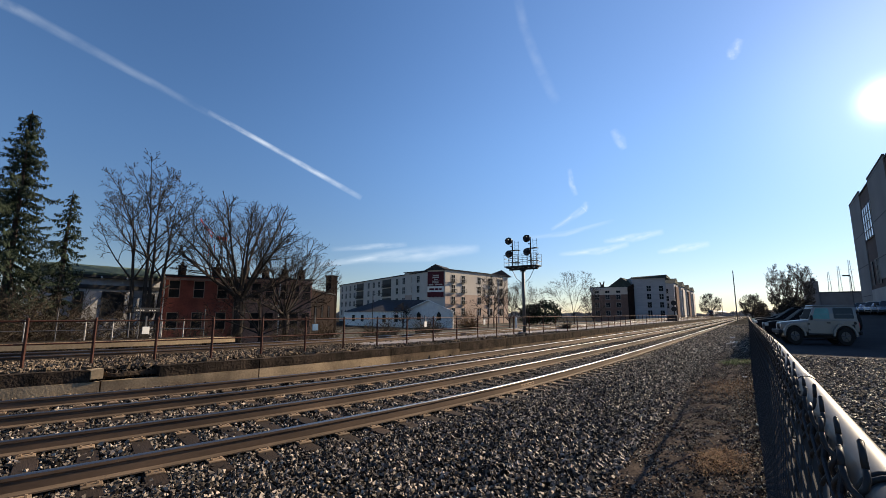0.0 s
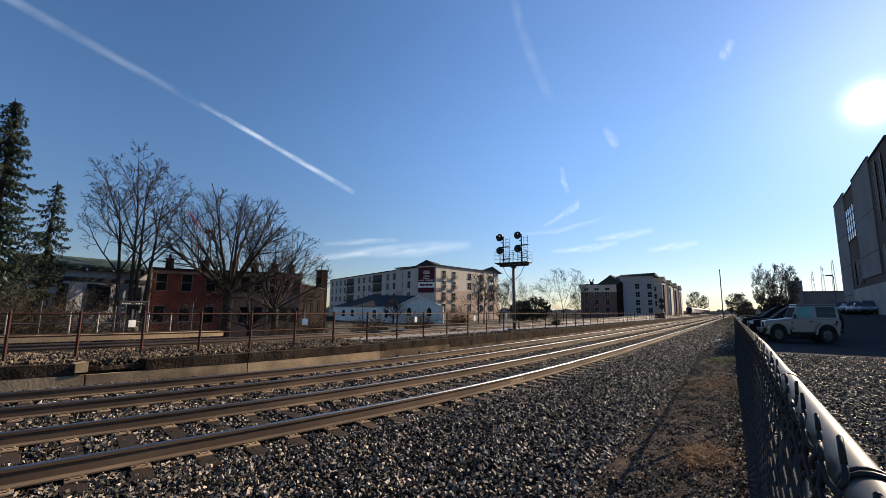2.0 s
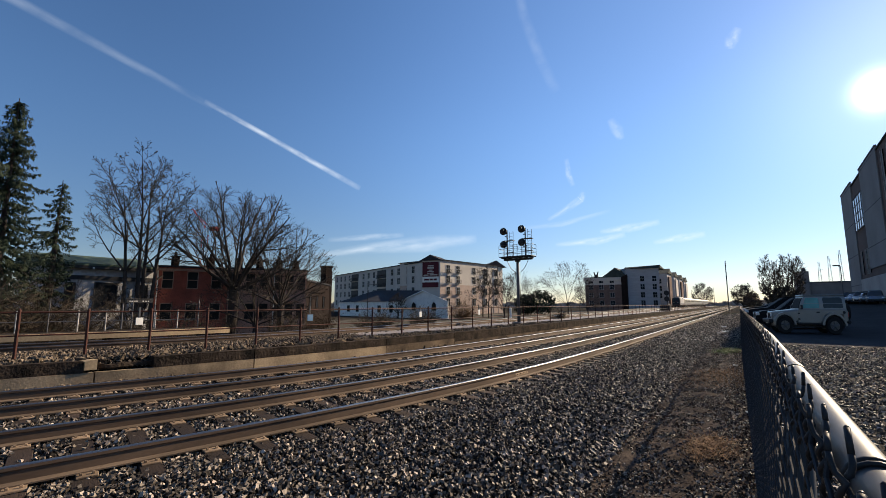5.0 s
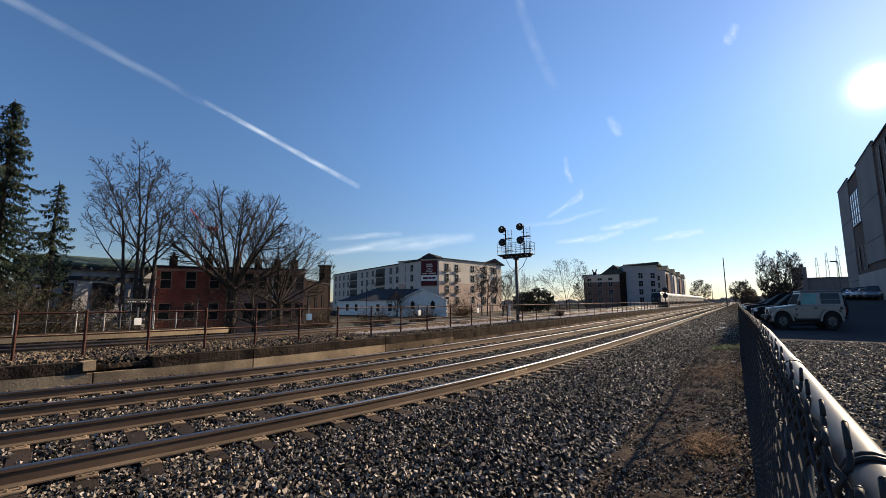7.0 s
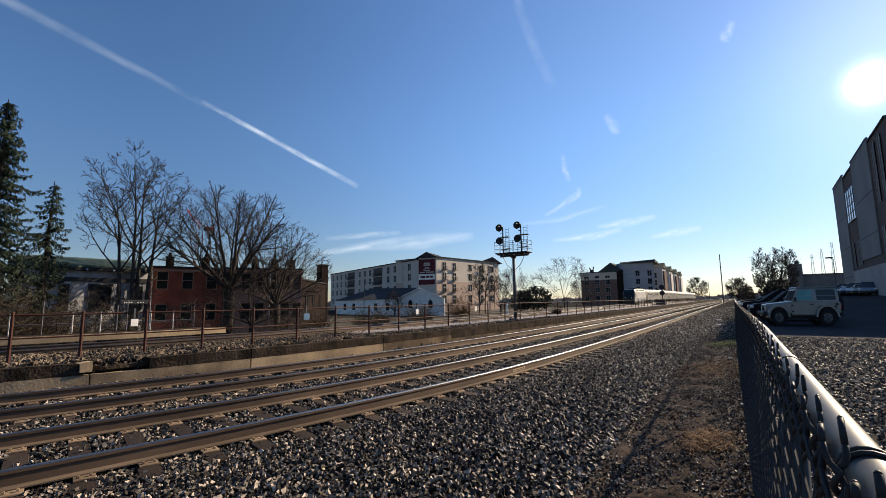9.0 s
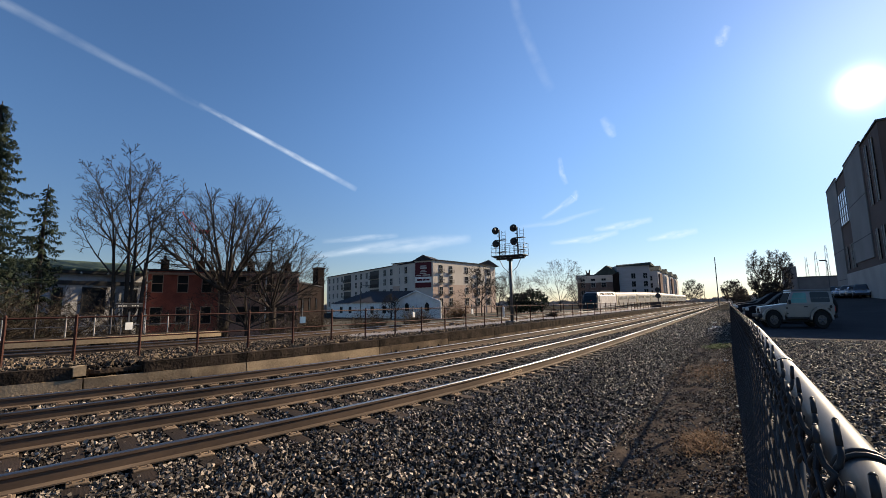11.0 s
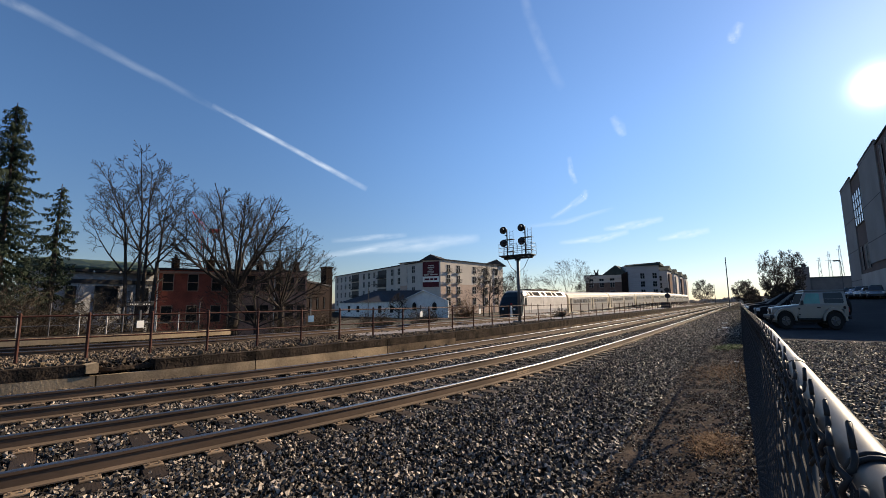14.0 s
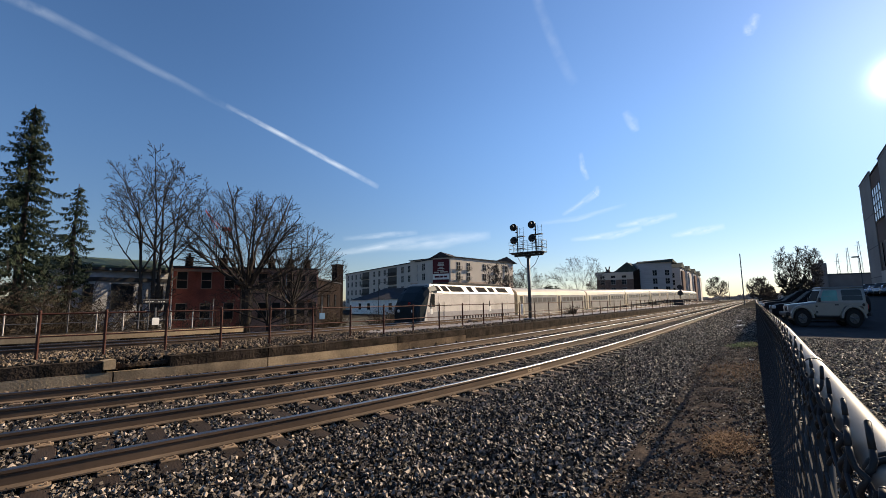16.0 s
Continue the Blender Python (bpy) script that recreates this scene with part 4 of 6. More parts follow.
def apartments():
    e = thing("apartment_building", "pale four-storey apartment block with a maroon banner on its gabled corner", "building")
    base = -1.25
    L, T1, T2, R = (-135.8, 118.1), (-71.65, 92.5), (-66.4, 93.9), (-62.7, 123.1)
    # left wing
    _, u, rz = wing(e, L, T1, base, 12.9, 16, M_GREY)
    length = (Vector(T1) - Vector(L)).length
    roof_slab(e, L, T1, 12.9, 16, 0.3, 0.25, M_ROOF)
    for z in (2.2, 5.3, 8.4, 11.2):
        row_of_windows(e, L, u, rz, [3 + 4.4 * i for i in range(15) if i not in (4, 5, 9, 10)], z, 1.7, 2.0, trim=M_MUNTIN)
        for s in (21.5, 44.0):
            v = Vector((*L, 0)) + u * s + Vector((u.y, -u.x, 0)) * 0.05
            # flat black panel paints the shade of the balcony recess
            bay = part("balcony_recess", Build().box(-3.2, 3.2, -0.04, 0.2, -1.3, 1.2), M_BLACK, e, "black panel for the shade of a recessed balcony")
            bay.location, bay.rotation_euler = (v.x, v.y, z), (0, 0, rz)
            rl = Build().box(-3.2, 3.2, -0.5, -0.44, -0.3, -0.24).box(-3.2, 3.2, -0.5, -0.04, -1.35, -1.2)
            for i in range(22):
                rl.box(-3.2 + i * 0.3, -3.16 + i * 0.3, -0.49, -0.45, -1.2, -0.3)
            tagged(part("balcony_railing", rl, M_BLACK, bay), kind="stuff")
    # banner tower
    wing(e, T1, T2, base, 13.4, 8, M_GREY)
    c = (Vector((*T1, 0)) + Vector((*T2, 0))) / 2
    d = (Vector((*T2, 0)) - Vector((*T1, 0)))
    u2 = d.normalized()
    n2 = Vector((u2.y, -u2.x, 0))
    hw = d.length / 2 + 0.5
    g = [c - u2 * hw + n2 * 0.4, c + u2 * hw + n2 * 0.4]
    gb = [p - n2 * 9 for p in g]
    ap, apb = c + n2 * 0.4, c - n2 * 9
    part("gable_roof", Build().add([(g[0].x, g[0].y, 13.3), (g[1].x, g[1].y, 13.3), (ap.x, ap.y, 14.9), (gb[0].x, gb[0].y, 13.3), (gb[1].x, gb[1].y, 13.3), (apb.x, apb.y, 14.9)], [(0, 1, 2), (4, 3, 5), (0, 2, 5, 3), (1, 4, 5, 2), (0, 3, 4, 1)]), M_ROOF, e)
    rz2 = math.atan2(u2.y, u2.x)
    bn = part("banner", Build().box(-2.35, 2.35, -0.1, 0, 8.95, 12.9, bev=0.02), M_MAROON, e, "maroon advertising banner with pale lettering bars")
    bn.location, bn.rotation_euler = (c + n2 * 0.06), (0, 0, rz2)
    for x0, x1, z0, z1 in ((-0.8, 0.9, 11.7, 12.0), (-0.9, 1.0, 11.1, 11.5), (-0.5, 0.6, 10.6, 10.8), (-0.9, 1.0, 10.2, 10.4), (-1.0, 0.9, 9.75, 9.95), (-2.0, -0.6, 9.2, 9.5), (-0.2, 2.0, 9.25, 9.55)):
        part("lettering_bar", Build().box(x0, x1, -0.13, -0.1, z0, z1), M_GREY, bn)
    part("lower_banner", Build().box(-2.35, 2.35, -0.12, -0.02, 6.0, 8.9, bev=0.02), M_WHITE, bn, "white lower banner")
    part("lower_stripe", Build().box(-2.33, 2.33, -0.14, -0.12, 6.05, 7.4), M_MAROON, bn)
    for x0, x1 in ((-1.8, -0.4), (-0.2, 0.7), (0.9, 1.8)):
        part("lettering_bar", Build().box(x0, x1, -0.14, -0.12, 7.9, 8.4), M_MAROON, bn)
    # right wing
    for a, b, z, m, thick in ((base, 6.9, 0, M_TANBRICK, 15.9), (6.9, 13.4, 0, M_STUCCO, 16)):
        _, u3, rz3 = wing(e, T2, R, a, b, thick, m)
    roof_slab(e, T2, R, 13.4, 16, 0.35, 0.2, M_ROOF)
    for z in (2.2, 5.3, 8.4, 11.2):
        row_of_windows(e, T2, u3, rz3, [3.2, 7.4, 14.6, 20.2, 25.6], z, 1.6, 2.0, trim=M_MUNTIN)
        for s in (3.2, 7.4, 20.2):
            v = Vector((*T2, 0)) + u3 * s + Vector((u3.y, -u3.x, 0)) * 0.06
            rl = Build().box(-1.1, 1.1, -0.5, -0.45, -0.15, -0.1).box(-1.1, 1.1, -0.5, -0.03, -1.05, -0.95)
            for i in range(10):
                rl.box(-1.08 + i * 0.235, -1.05 + i * 0.235, -0.49, -0.46, -0.95, -0.12)
            o = tagged(part("balcony", rl, M_BLACK, e, "black balcony railing"), kind="stuff")
            o.location, o.rotation_euler = (v.x, v.y, z), (0, 0, rz3)
    v = Vector((*R, 0)) - u3 * 3.4 + Vector((u3.y, -u3.x, 0)) * 0.5
    part("downpipe", Build().tube(((v.x), v.y, base), (v.x, v.y, 13.1), 0.1), M_STEEL, e)
    w = Vector((*R, 0))
    part("end_gable", Build().add([(w.x - 2, w.y - 7.5, 13.4), (w.x + 1.0, w.y + 1.0, 13.2), (w.x - 0.4, w.y - 3.2, 15.2), (w.x - 9, w.y - 5.5, 13.4), (w.x - 3.8, w.y + 4.2, 13.2), (w.x - 6.6, w.y + 1.2, 14.7)], [(0, 1, 2), (4, 3, 5), (0, 2, 5, 3), (1, 4, 5, 2), (0, 3, 4, 1)]), M_ROOF, e)
    return e


apartments()


def gabled_shed():
    e = thing("warehouse", "long white warehouse with a gabled front wall", "building")
    base, A, Bq = -1.25, Vector((-58.3, 68.6, 0)), Vector((-47.3, 69.4, 0))
    u = (Bq - A).normalized()
    back = Vector((-0.98, 0.16, 0)) * 34
    mid = (A + Bq) / 2
    part("front_wall", Build().add([(A.x, A.y, base), (Bq.x, Bq.y, base), (Bq.x, Bq.y, 2.1), (mid.x, mid.y, 4.2), (A.x, A.y, 2.2), (A.x, A.y + 0.3, base), (Bq.x, Bq.y + 0.3, base), (Bq.x, Bq.y + 0.3, 2.1), (mid.x, mid.y + 0.3, 4.2), (A.x, A.y + 0.3, 2.2)], [(0, 1, 2, 3, 4), (9, 8, 7, 6, 5), (0, 5, 6, 1), (1, 6, 7, 2), (2, 7, 8, 3), (3, 8, 9, 4), (4, 9, 5, 0)]), M_WHITE, e)
    L = Vector((-84, 74.5, 0))
    part("side_wall", Build().loft([[(L.x, L.y, base), (A.x, A.y + 0.02, base), (A.x, A.y + 0.4, base), (L.x, L.y + 0.4, base)], [(L.x, L.y, 2.1), (A.x, A.y + 0.02, 2.2), (A.x, A.y + 0.4, 2.2), (L.x, L.y + 0.4, 2.1)]]), M_WHITE, e)
    part("roof", Build().add([(A.x - 0.3, A.y - 0.3, 2.15), (mid.x, mid.y - 0.35, 4.3), (Bq.x + 0.4, Bq.y - 0.3, 2.0), (L.x, L.y - 0.3, 2.05), (L.x + 4, L.y + 9, 5.2), (Bq.x - 13, Bq.y + 12, 2.0), (mid.x - 13, mid.y + 12, 4.3)], [(0, 1, 4, 3), (1, 2, 5, 6), (1, 6, 4)]), M_ROOF, e)
    b = Build()
    for s, t in ((A, mid), (mid, Bq)):
        za, zb = (2.2, 4.25) if s is A else (4.25, 2.1)
        b.tube((s.x, s.y - 0.3, za), (t.x, t.y - 0.3, zb), 0.12, n=6)
    part("bargeboard", b, M_WHITE, e)
    for s in (3.1, 7.9):
        v = A + u * s
        part("window", Build().box(-0.5, 0.5, -0.05, 0.02, -0.6, 0.6).add([(-0.5, -0.05, 0.6), (0.5, -0.05, 0.6), (0, -0.05, 1.1), (-0.5, 0.02, 0.6), (0.5, 0.02, 0.6), (0, 0.02, 1.1)], [(0, 1, 2), (5, 4, 3), (0, 2, 5, 3), (1, 4, 5, 2)]), M_GLASS, e).location = (v.x, v.y - 0.02, 0.9)
    for s in (5, 9, 18, 22.5):
        v = L.lerp(A, s / 26)
        part("window", Build().box(-0.5, 0.5, -0.06, 0.02, -0.9, 0.6), M_GLASS, e).location = (v.x, v.y - 0.03, 0.7)
    return e


gabled_shed()


# Brick darkened in its colour for backlit chimneys and walls in shade.
M_SHADEBRICK = mat("shaded_brick", (0.022, 0.0155, 0.0133), (0.0145, 0.011, 0.01), rough=0.95, spec=0.03, coarse=1.2, fine=14, bump=0.4, depth=0.015, spread=0.2)


def rowhouses():
    """Old brick buildings behind the bare trees."""
    cells = [((-40.2, 15.65), (-38.06, 20.7), 4.65, M_BRICK, "dark red brick rowhouse with dark windows"),
             ((-38.04, 20.75), (-36.6, 24.1), 4.7, M_BROWNBRICK, "brown brick rowhouse with a white downpipe"),
             ((-36.58, 24.15), (-35.3, 27.1), 4.75, M_BROWNBRICK, "brown brick rowhouse with dark windows")]
    for p, q, top, m, label in cells:
        e = thing("rowhouse", label, "house", group="row of brick houses")
        _, u, rz = wing(e, p, q, -1.25, top, 9, m)
        roof_slab(e, p, q, top, 9, 0.12, 0.16, M_ROOF)
        ln = (Vector(q) - Vector(p)).length
        for z in (0.9, 3.6):
            row_of_windows(e, p, u, rz, [ln * (i + 0.5) / 3 for i in range(3)], z, 0.85, 1.5, panes=(1, 2), trim=M_BROWNBRICK)
        v = Vector((*p, 0)) + u * 0.2 + Vector((u.y, -u.x, 0)) * 0.07
        part("downpipe", Build().tube((v.x, v.y, -1.25), (v.x, v.y, top), 0.05), M_WHITE, e, "pale downpipe")
        for s in (0.25, 0.75):
            w = Vector((*p, 0)) + u * ln * s - Vector((u.y, -u.x, 0)) * 1.2
            c = part("chimney", Build().box(w.x - 0.25, w.x + 0.25, w.y - 0.25, w.y + 0.25, top, top + 1.0, bev=0.03), M_SHADEBRICK, e)
            part("chimney_cap", Build().box(w.x - 0.3, w.x + 0.3, w.y - 0.3, w.y + 0.3, top + 1.0, top + 1.1), M_SHADEBRICK, c)
            part("chimney_pot", Build().tube((w.x, w.y, top + 1.1), (w.x, w.y, top + 1.45), 0.14, 0.1, n=10), M_SHADEBRICK, c)
        part("cornice", Build().tube((p[0] + 0.12, p[1], top - 0.2), (q[0] + 0.12, q[1], top - 0.2), 0.13, n=4), M_BROWNBRICK, e)
    e = thing("low_building", "grey plastered low building with a green metal roof edge", "building")
    p, q = (-39.0, 8.7), (-39.0, 15.15)
    _, u, rz = wing(e, p, q, -1.25, 4.3, 9, M_PLASTER)
    b = Build().prism([(0, 0), (0, 0.14), (-3.2, 0.95), (-9, 0.95), (-9, 0)], 8.5, 15.1)
    b.v = [(y - 38.55, x, z + 4.32) for x, y, z in b.v]
    part("roof", b, M_GREENROOF, e, "green weathered metal roof")
    part("fascia", Build().box(-38.98, -38.55, 8.5, 15.1, 4.1, 4.3, bev=0.02).box(-38.99, -38.9, 8.6, 15.12, 3.3, 3.6), M_BLACK, e, "dark fascia under the eaves")
    for y0, y1, z0, z1 in ((9.6, 10.2, 1.2, 3.1), (11.26, 12.7, 1.2, 3.15), (13.9, 14.75, 1.2, 3.05)):
        w = window(e, y1 - y0, z1 - z0, (-38.97, (y0 + y1) / 2, (z0 + z1) / 2), rz, panes=(1, 1), trim=M_BLACK)
    for y in (11.0, 12.6):
        part("wall_lamp", Build().tube((-38.6, y, 4.2), (-38.45, y, 4.08), 0.06, 0.05, n=8), M_WHITE, e)
    e = thing("brick_outbuilding", "low dark brick outbuilding between the rowhouses and the chimney", "building")
    p, q = (-36.6, 28.0), (-43.8, 37.2)
    _, u, rz = wing(e, p, q, -1.25, 3.9, 5, M_SHADEBRICK)
    roof_slab(e, p, q, 3.9, 5, 0.15, 0.18, M_ROOF)
    row_of_windows(e, p, u, rz, [2.0, 5.0, 8.4], 1.8, 0.9, 1.4, panes=(1, 2), trim=M_SHADEBRICK)
    e = thing("brick_chimney", "tall dark brick chimney beside the rowhouses", "chimney", pose(-46.0, 38.5, -1.25))
    part("shaft", Build().box(-0.55, 0.55, -0.55, 0.55, 0, 7.7, bev=0.04), M_SHADEBRICK, e)
    part("cap", Build().box(-0.65, 0.65, -0.65, 0.65, 7.7, 7.9, bev=0.03), M_SHADEBRICK, e)


rowhouses()


def townhouses():
    """Gabled apartment blocks beyond the train line, one behind the other."""
    s = 190 / 150
    e = thing("gabled_apartments", "pale gabled apartment block with a brick corner wing", "building")
    base = -1.25
    zr = 12.3
    A, C, D = Vector((-42.9, 143.7, 0)) * s, Vector((-31.2, 148.8, 0)) * (186 / 152), Vector((-21.4, 148.5, 0)) * s
    wing(e, A.xy, C.xy, base, 9.4, 14, M_TOWNBRICK)
    _, u, rz = wing(e, A.xy, C.xy, 9.4, zr, 14, M_GREY, "upper_storey")
    row = [2.4, 6.6, 10.8]
    for z in (2.0, 5.2, 8.4, 11.0):
        row_of_windows(e, A.xy, u, rz, row, z, 1.8, 1.9, trim=M_MUNTIN)
    ln, nrm = (C - A).length, Vector((u.y, -u.x, 0))
    roof_slab(e, A.xy, C.xy, zr, 14, 0.3, 0.35, M_ROOF, "parapet")
    at = lambda f, out, z: tuple(A + u * ln * f + nrm * out + Vector((0, 0, z)))
    part("cross_gable", Build().add([at(0.42, 0.5, zr), at(1.06, 0.5, zr), at(0.76, 0.5, zr + 3.9), at(0.42, -12, zr), at(1.06, -12, zr), at(0.76, -12, zr + 3.9)], [(0, 1, 2), (4, 3, 5), (0, 2, 5, 3), (1, 4, 5, 2), (0, 3, 4, 1)]), M_DARKGREEN, e, "dark green cross gable")
    part("cornice", Build().add([at(-0.02, 0.6, zr - 1.3), at(0.9, 0.6, zr - 1.3), at(0.9, 0.6, zr), at(-0.02, 0.6, zr), at(-0.02, 0.02, zr - 1.3), at(0.9, 0.02, zr - 1.3), at(0.9, 0.02, zr), at(-0.02, 0.02, zr)], [(0, 1, 2, 3), (7, 6, 5, 4), (0, 4, 5, 1), (3, 2, 6, 7), (0, 3, 7, 4), (1, 5, 6, 2)]), M_STUCCO, e, "pale cornice band")
    # added dark strip stands in for the wing's shaded side
    part("brick_bay", Build().add([at(0.9, 0.9, base), at(1.04, 0.9, base), at(1.04, 0.9, zr + 1), at(0.9, 0.9, zr), at(0.9, 0.02, base), at(1.04, 0.02, base), at(1.04, 0.02, zr + 1), at(0.9, 0.02, zr)], [(0, 1, 2, 3), (7, 6, 5, 4), (0, 4, 5, 1), (3, 2, 6, 7), (0, 3, 7, 4), (1, 5, 6, 2)]), M_SHADEBRICK, e, "dark brick strip for the shaded corner side")
    v = Vector(at(0.26, -2.0, zr + 0.3))
    part("roof_vent", Build().box(v.x - 0.7, v.x + 0.7, v.y - 0.5, v.y + 0.5, v.z, v.z + 1.2, bev=0.1).tube((v.x - 0.5, v.y, v.z + 1.0), (v.x - 0.9, v.y, v.z + 2.2), 0.25).tube((v.x + 0.4, v.y, v.z + 1.0), (v.x + 0.8, v.y, v.z + 2.4), 0.25), M_BLACK, e, "dark roof vents")
    _, u, rz = wing(e, C.xy, D.xy, base, 15.8, 14, M_SIDING)
    for z in (2.0, 5.2, 8.4, 11.6):
        row_of_windows(e, C.xy, u, rz, [6.2, 10.8], z, 1.7, 2.2, trim=M_MUNTIN, panes=(2, 2))
    c1, d1 = C + Vector((-0.4, -0.6, 0)), D + Vector((0.6, -0.6, 0))
    part("gable_roof", Build().add([(c1.x, c1.y, 15.5), (d1.x, d1.y, 15.8), (d1.x, d1.y + 0.5, 17.0), (c1.x, c1.y + 2, 16.2), (c1.x, c1.y + 14, 15.5), (d1.x, d1.y + 14, 15.8)], [(0, 1, 2, 3), (3, 2, 5, 4), (0, 3, 4), (1, 5, 2), (0, 4, 5, 1)]), M_DARKGREEN, e)
    for i in range(4):
        y = D.y + 22 + i * 26
        x = D.x - 0.4 * i
        k = thing("gabled_apartments", "pale gabled apartment block farther along the line", "building")
        _, u, rz = wing(k, (x - 16, y), (x, y), base, 15.0, 12, M_SIDING)
        for z in (5.2, 8.4, 11.6):
            row_of_windows(k, (x - 16, y), u, rz, [9.5, 13.0], z, 1.6, 2.2, trim=M_MUNTIN, panes=(2, 2))
        part("side_bay", Build().box(x - 0.01, x + 0.6, y + 2, y + 10, base, 13.6), M_GREY if i % 2 else M_TOWNBRICK, k)
        part("gable_roof", Build().add([(x - 16.4, y - 0.4, 15), (x + 0.5, y - 0.4, 15), (x + 0.5, y + 6, 17.4), (x - 16.4, y + 6, 17.4), (x - 16.4, y + 12.4, 15), (x + 0.5, y + 12.4, 15)], [(0, 1, 2, 3), (3, 2, 5, 4), (0, 3, 4), (1, 5, 2), (0, 4, 5, 1)]), M_DARKGREEN, k)


townhouses()


def lot_building():
    """The dark panelled block beside the car park; its own y runs back along the wall from the far corner."""
    e = thing("panelled_building", "dark grey panelled block with a pale ground floor", "building", pose(11.5, 75.4, -0.23, 0, 0, -2.2) @ Matrix.Scale(1.15, 4))
    base = 0.0
    m1 = mat("dark_grey_panel", (0.08, 0.08, 0.082), (0.065, 0.065, 0.067), rough=0.8, spec=0.1, coarse=0.3, bump=0.05, depth=0.004)
    m2 = mat("mid_grey_panel", (0.22, 0.21, 0.205), (0.175, 0.168, 0.163), rough=0.8, spec=0.1, coarse=0.3, bump=0.05, depth=0.004)
    m3 = mat("brown_panel", (0.125, 0.09, 0.08), (0.095, 0.07, 0.062), rough=0.85, spec=0.1, coarse=0.3, bump=0.1, depth=0.006)
    m4 = mat("pale_base_blocks", (0.36, 0.33, 0.3), (0.29, 0.27, 0.25), rough=0.9, coarse=0.6, bump=0.2, depth=0.01)
    part("core", Build().box(0, 24, -26.0, 0, base, 13.35), m3, e, "brown panelled wall")
    part("parapet", Build().box(-0.1, 24.1, -26.1, 0.1, 13.35, 13.5, bev=0.03), m1, e)
    part("plinth", Build().box(-0.14, 0.0, -26.0, -7.1, base, 3.9, bev=0.02), m4, e, "pale block ground floor")
    for a, b, low, top in BAYS:
        o = part("panel_bay", Build().box(-0.1, 0.0, -b, -a, low, top, bev=0.02), m2, e, "projecting grey panel bay")
        part("bay_trim", Build().box(-0.14, 0.03, -b - 0.05, -a + 0.05, top, top + 0.15, bev=0.03), m1, o)
        seams = Build()
        for z in (3.4, 6.4, 9.6):
            if low < z < top:
                seams.box(-0.112, -0.095, -b, -a, z, z + 0.06)
        part("panel_seam", seams, m1, o)
    # pale blue base colour paints the sky's reflection into the glass
    pane = part("tall_window", Build().box(-0.06, 0.02, -2.4, 2.4, -1.6, 1.6, bev=0.02), glass_mat("painted_sky_glass", (0.6, 0.68, 0.76), 0.2), e, "tall window with the pale sky painted on its glass")
    pane.location = (-0.04, -WIN, 10.2)
    for i in range(5):
        part("mullion", Build().box(-0.1, -0.06, -2.4 + i * 1.18, -2.33 + i * 1.18, -1.6, 1.6), m1, pane)
    for i in range(5):
        part("transom", Build().box(-0.1, -0.06, -2.4, 2.4, -1.6 + i * 0.79, -1.55 + i * 0.79), m1, pane)
    first = None
    for z in (5.4, 9.4, 11.7):
        for y in SLITS if z < 6 else SLITS[3:]:
            if first is None:
                first = part("slit_window", Build().box(-0.05, 0.02, -0.25, 0.25, -1.1, 1.1, bev=0.01), M_GLASS, e)
                part("slit_frame", Build().box(-0.09, -0.05, -0.33, -0.25, -1.15, 1.15).box(-0.09, -0.05, 0.25, 0.33, -1.15, 1.15), m4, first)
                first.location = (-0.02, -y, z)
            else:
                o = again("slit_window", first, e, (-0.02, -y, z))
                q = again("slit_frame", first.children[0], o, (0, 0, 0))
    return e


BAYS = ((0.0, 7.0, 0.0, 13.7), (12.5, 20.1, 4.6, 13.65))
WIN, SLITS = 9.8, (10.9, 12.0, 8.6, 22.0, 24.0)
lot_building()


# ---- trees ----
def bough(b, p, way, length, r, level, rng, kids, lift, least, fan, crown):
    """A tapering limb with limbs of its own set round it, shorter towards its tip; it ends at the crown's outline."""
    cz, rxy, rz = crown
    q, way = Vector(p), Vector(way).normalized()
    steps = 7 if level == 0 else 5 if level == 1 else 4 if level == 2 else 2
    pts = [(q.copy(), r)]
    wob = 0.07 if level == 0 else 0.13
    for i in range(steps):
        way = (way + Vector((rng.gauss(0, wob), rng.gauss(0, wob), rng.gauss(0, wob * 0.7) + lift))).normalized()
        q = q + way * (length / steps)
        pts.append((q.copy(), max(least, r * (1 - 0.8 * (i + 1) / steps))))
        if (q.x ** 2 + q.y ** 2) / rxy ** 2 + ((q.z - cz) / rz) ** 2 > rng.uniform(0.86, 1.1):
            break
    n = 7 if level == 0 else 5 if level == 1 else 3
    u = way.orthogonal().normalized()
    s = way.cross(u)
    b.loft([[c + (u * math.cos(2 * math.pi * k / n) + s * math.sin(2 * math.pi * k / n)) * rr for k in range(n)] for c, rr in pts], caps=False)
    if level >= len(kids) or len(pts) < 3:
        return
    turn = rng.uniform(0, 6.283)
    for k in range(kids[level]):
        g = (0.36 if level == 0 else 0.22) + (0.64 if level == 0 else 0.78) * (k + rng.uniform(0.1, 0.9)) / kids[level]
        f = g * (len(pts) - 1)
        i = min(len(pts) - 2, int(f))
        c = pts[i][0].lerp(pts[i + 1][0], f - i)
        d = (pts[i + 1][0] - pts[i][0]).normalized()
        turn += 2.4 + rng.uniform(-0.5, 0.5)
        e1 = d.orthogonal().normalized()
        side = e1 * math.cos(turn) + d.cross(e1) * math.sin(turn)
        w = d + side * rng.uniform(fan * 0.7, fan * 1.25)
        bough(b, c, w, length * (0.6 - 0.36 * g) * rng.uniform(0.75, 1.2), max(least, pts[i][1] * 0.6), level + 1, rng, kids, lift * 0.8, least, fan, crown)


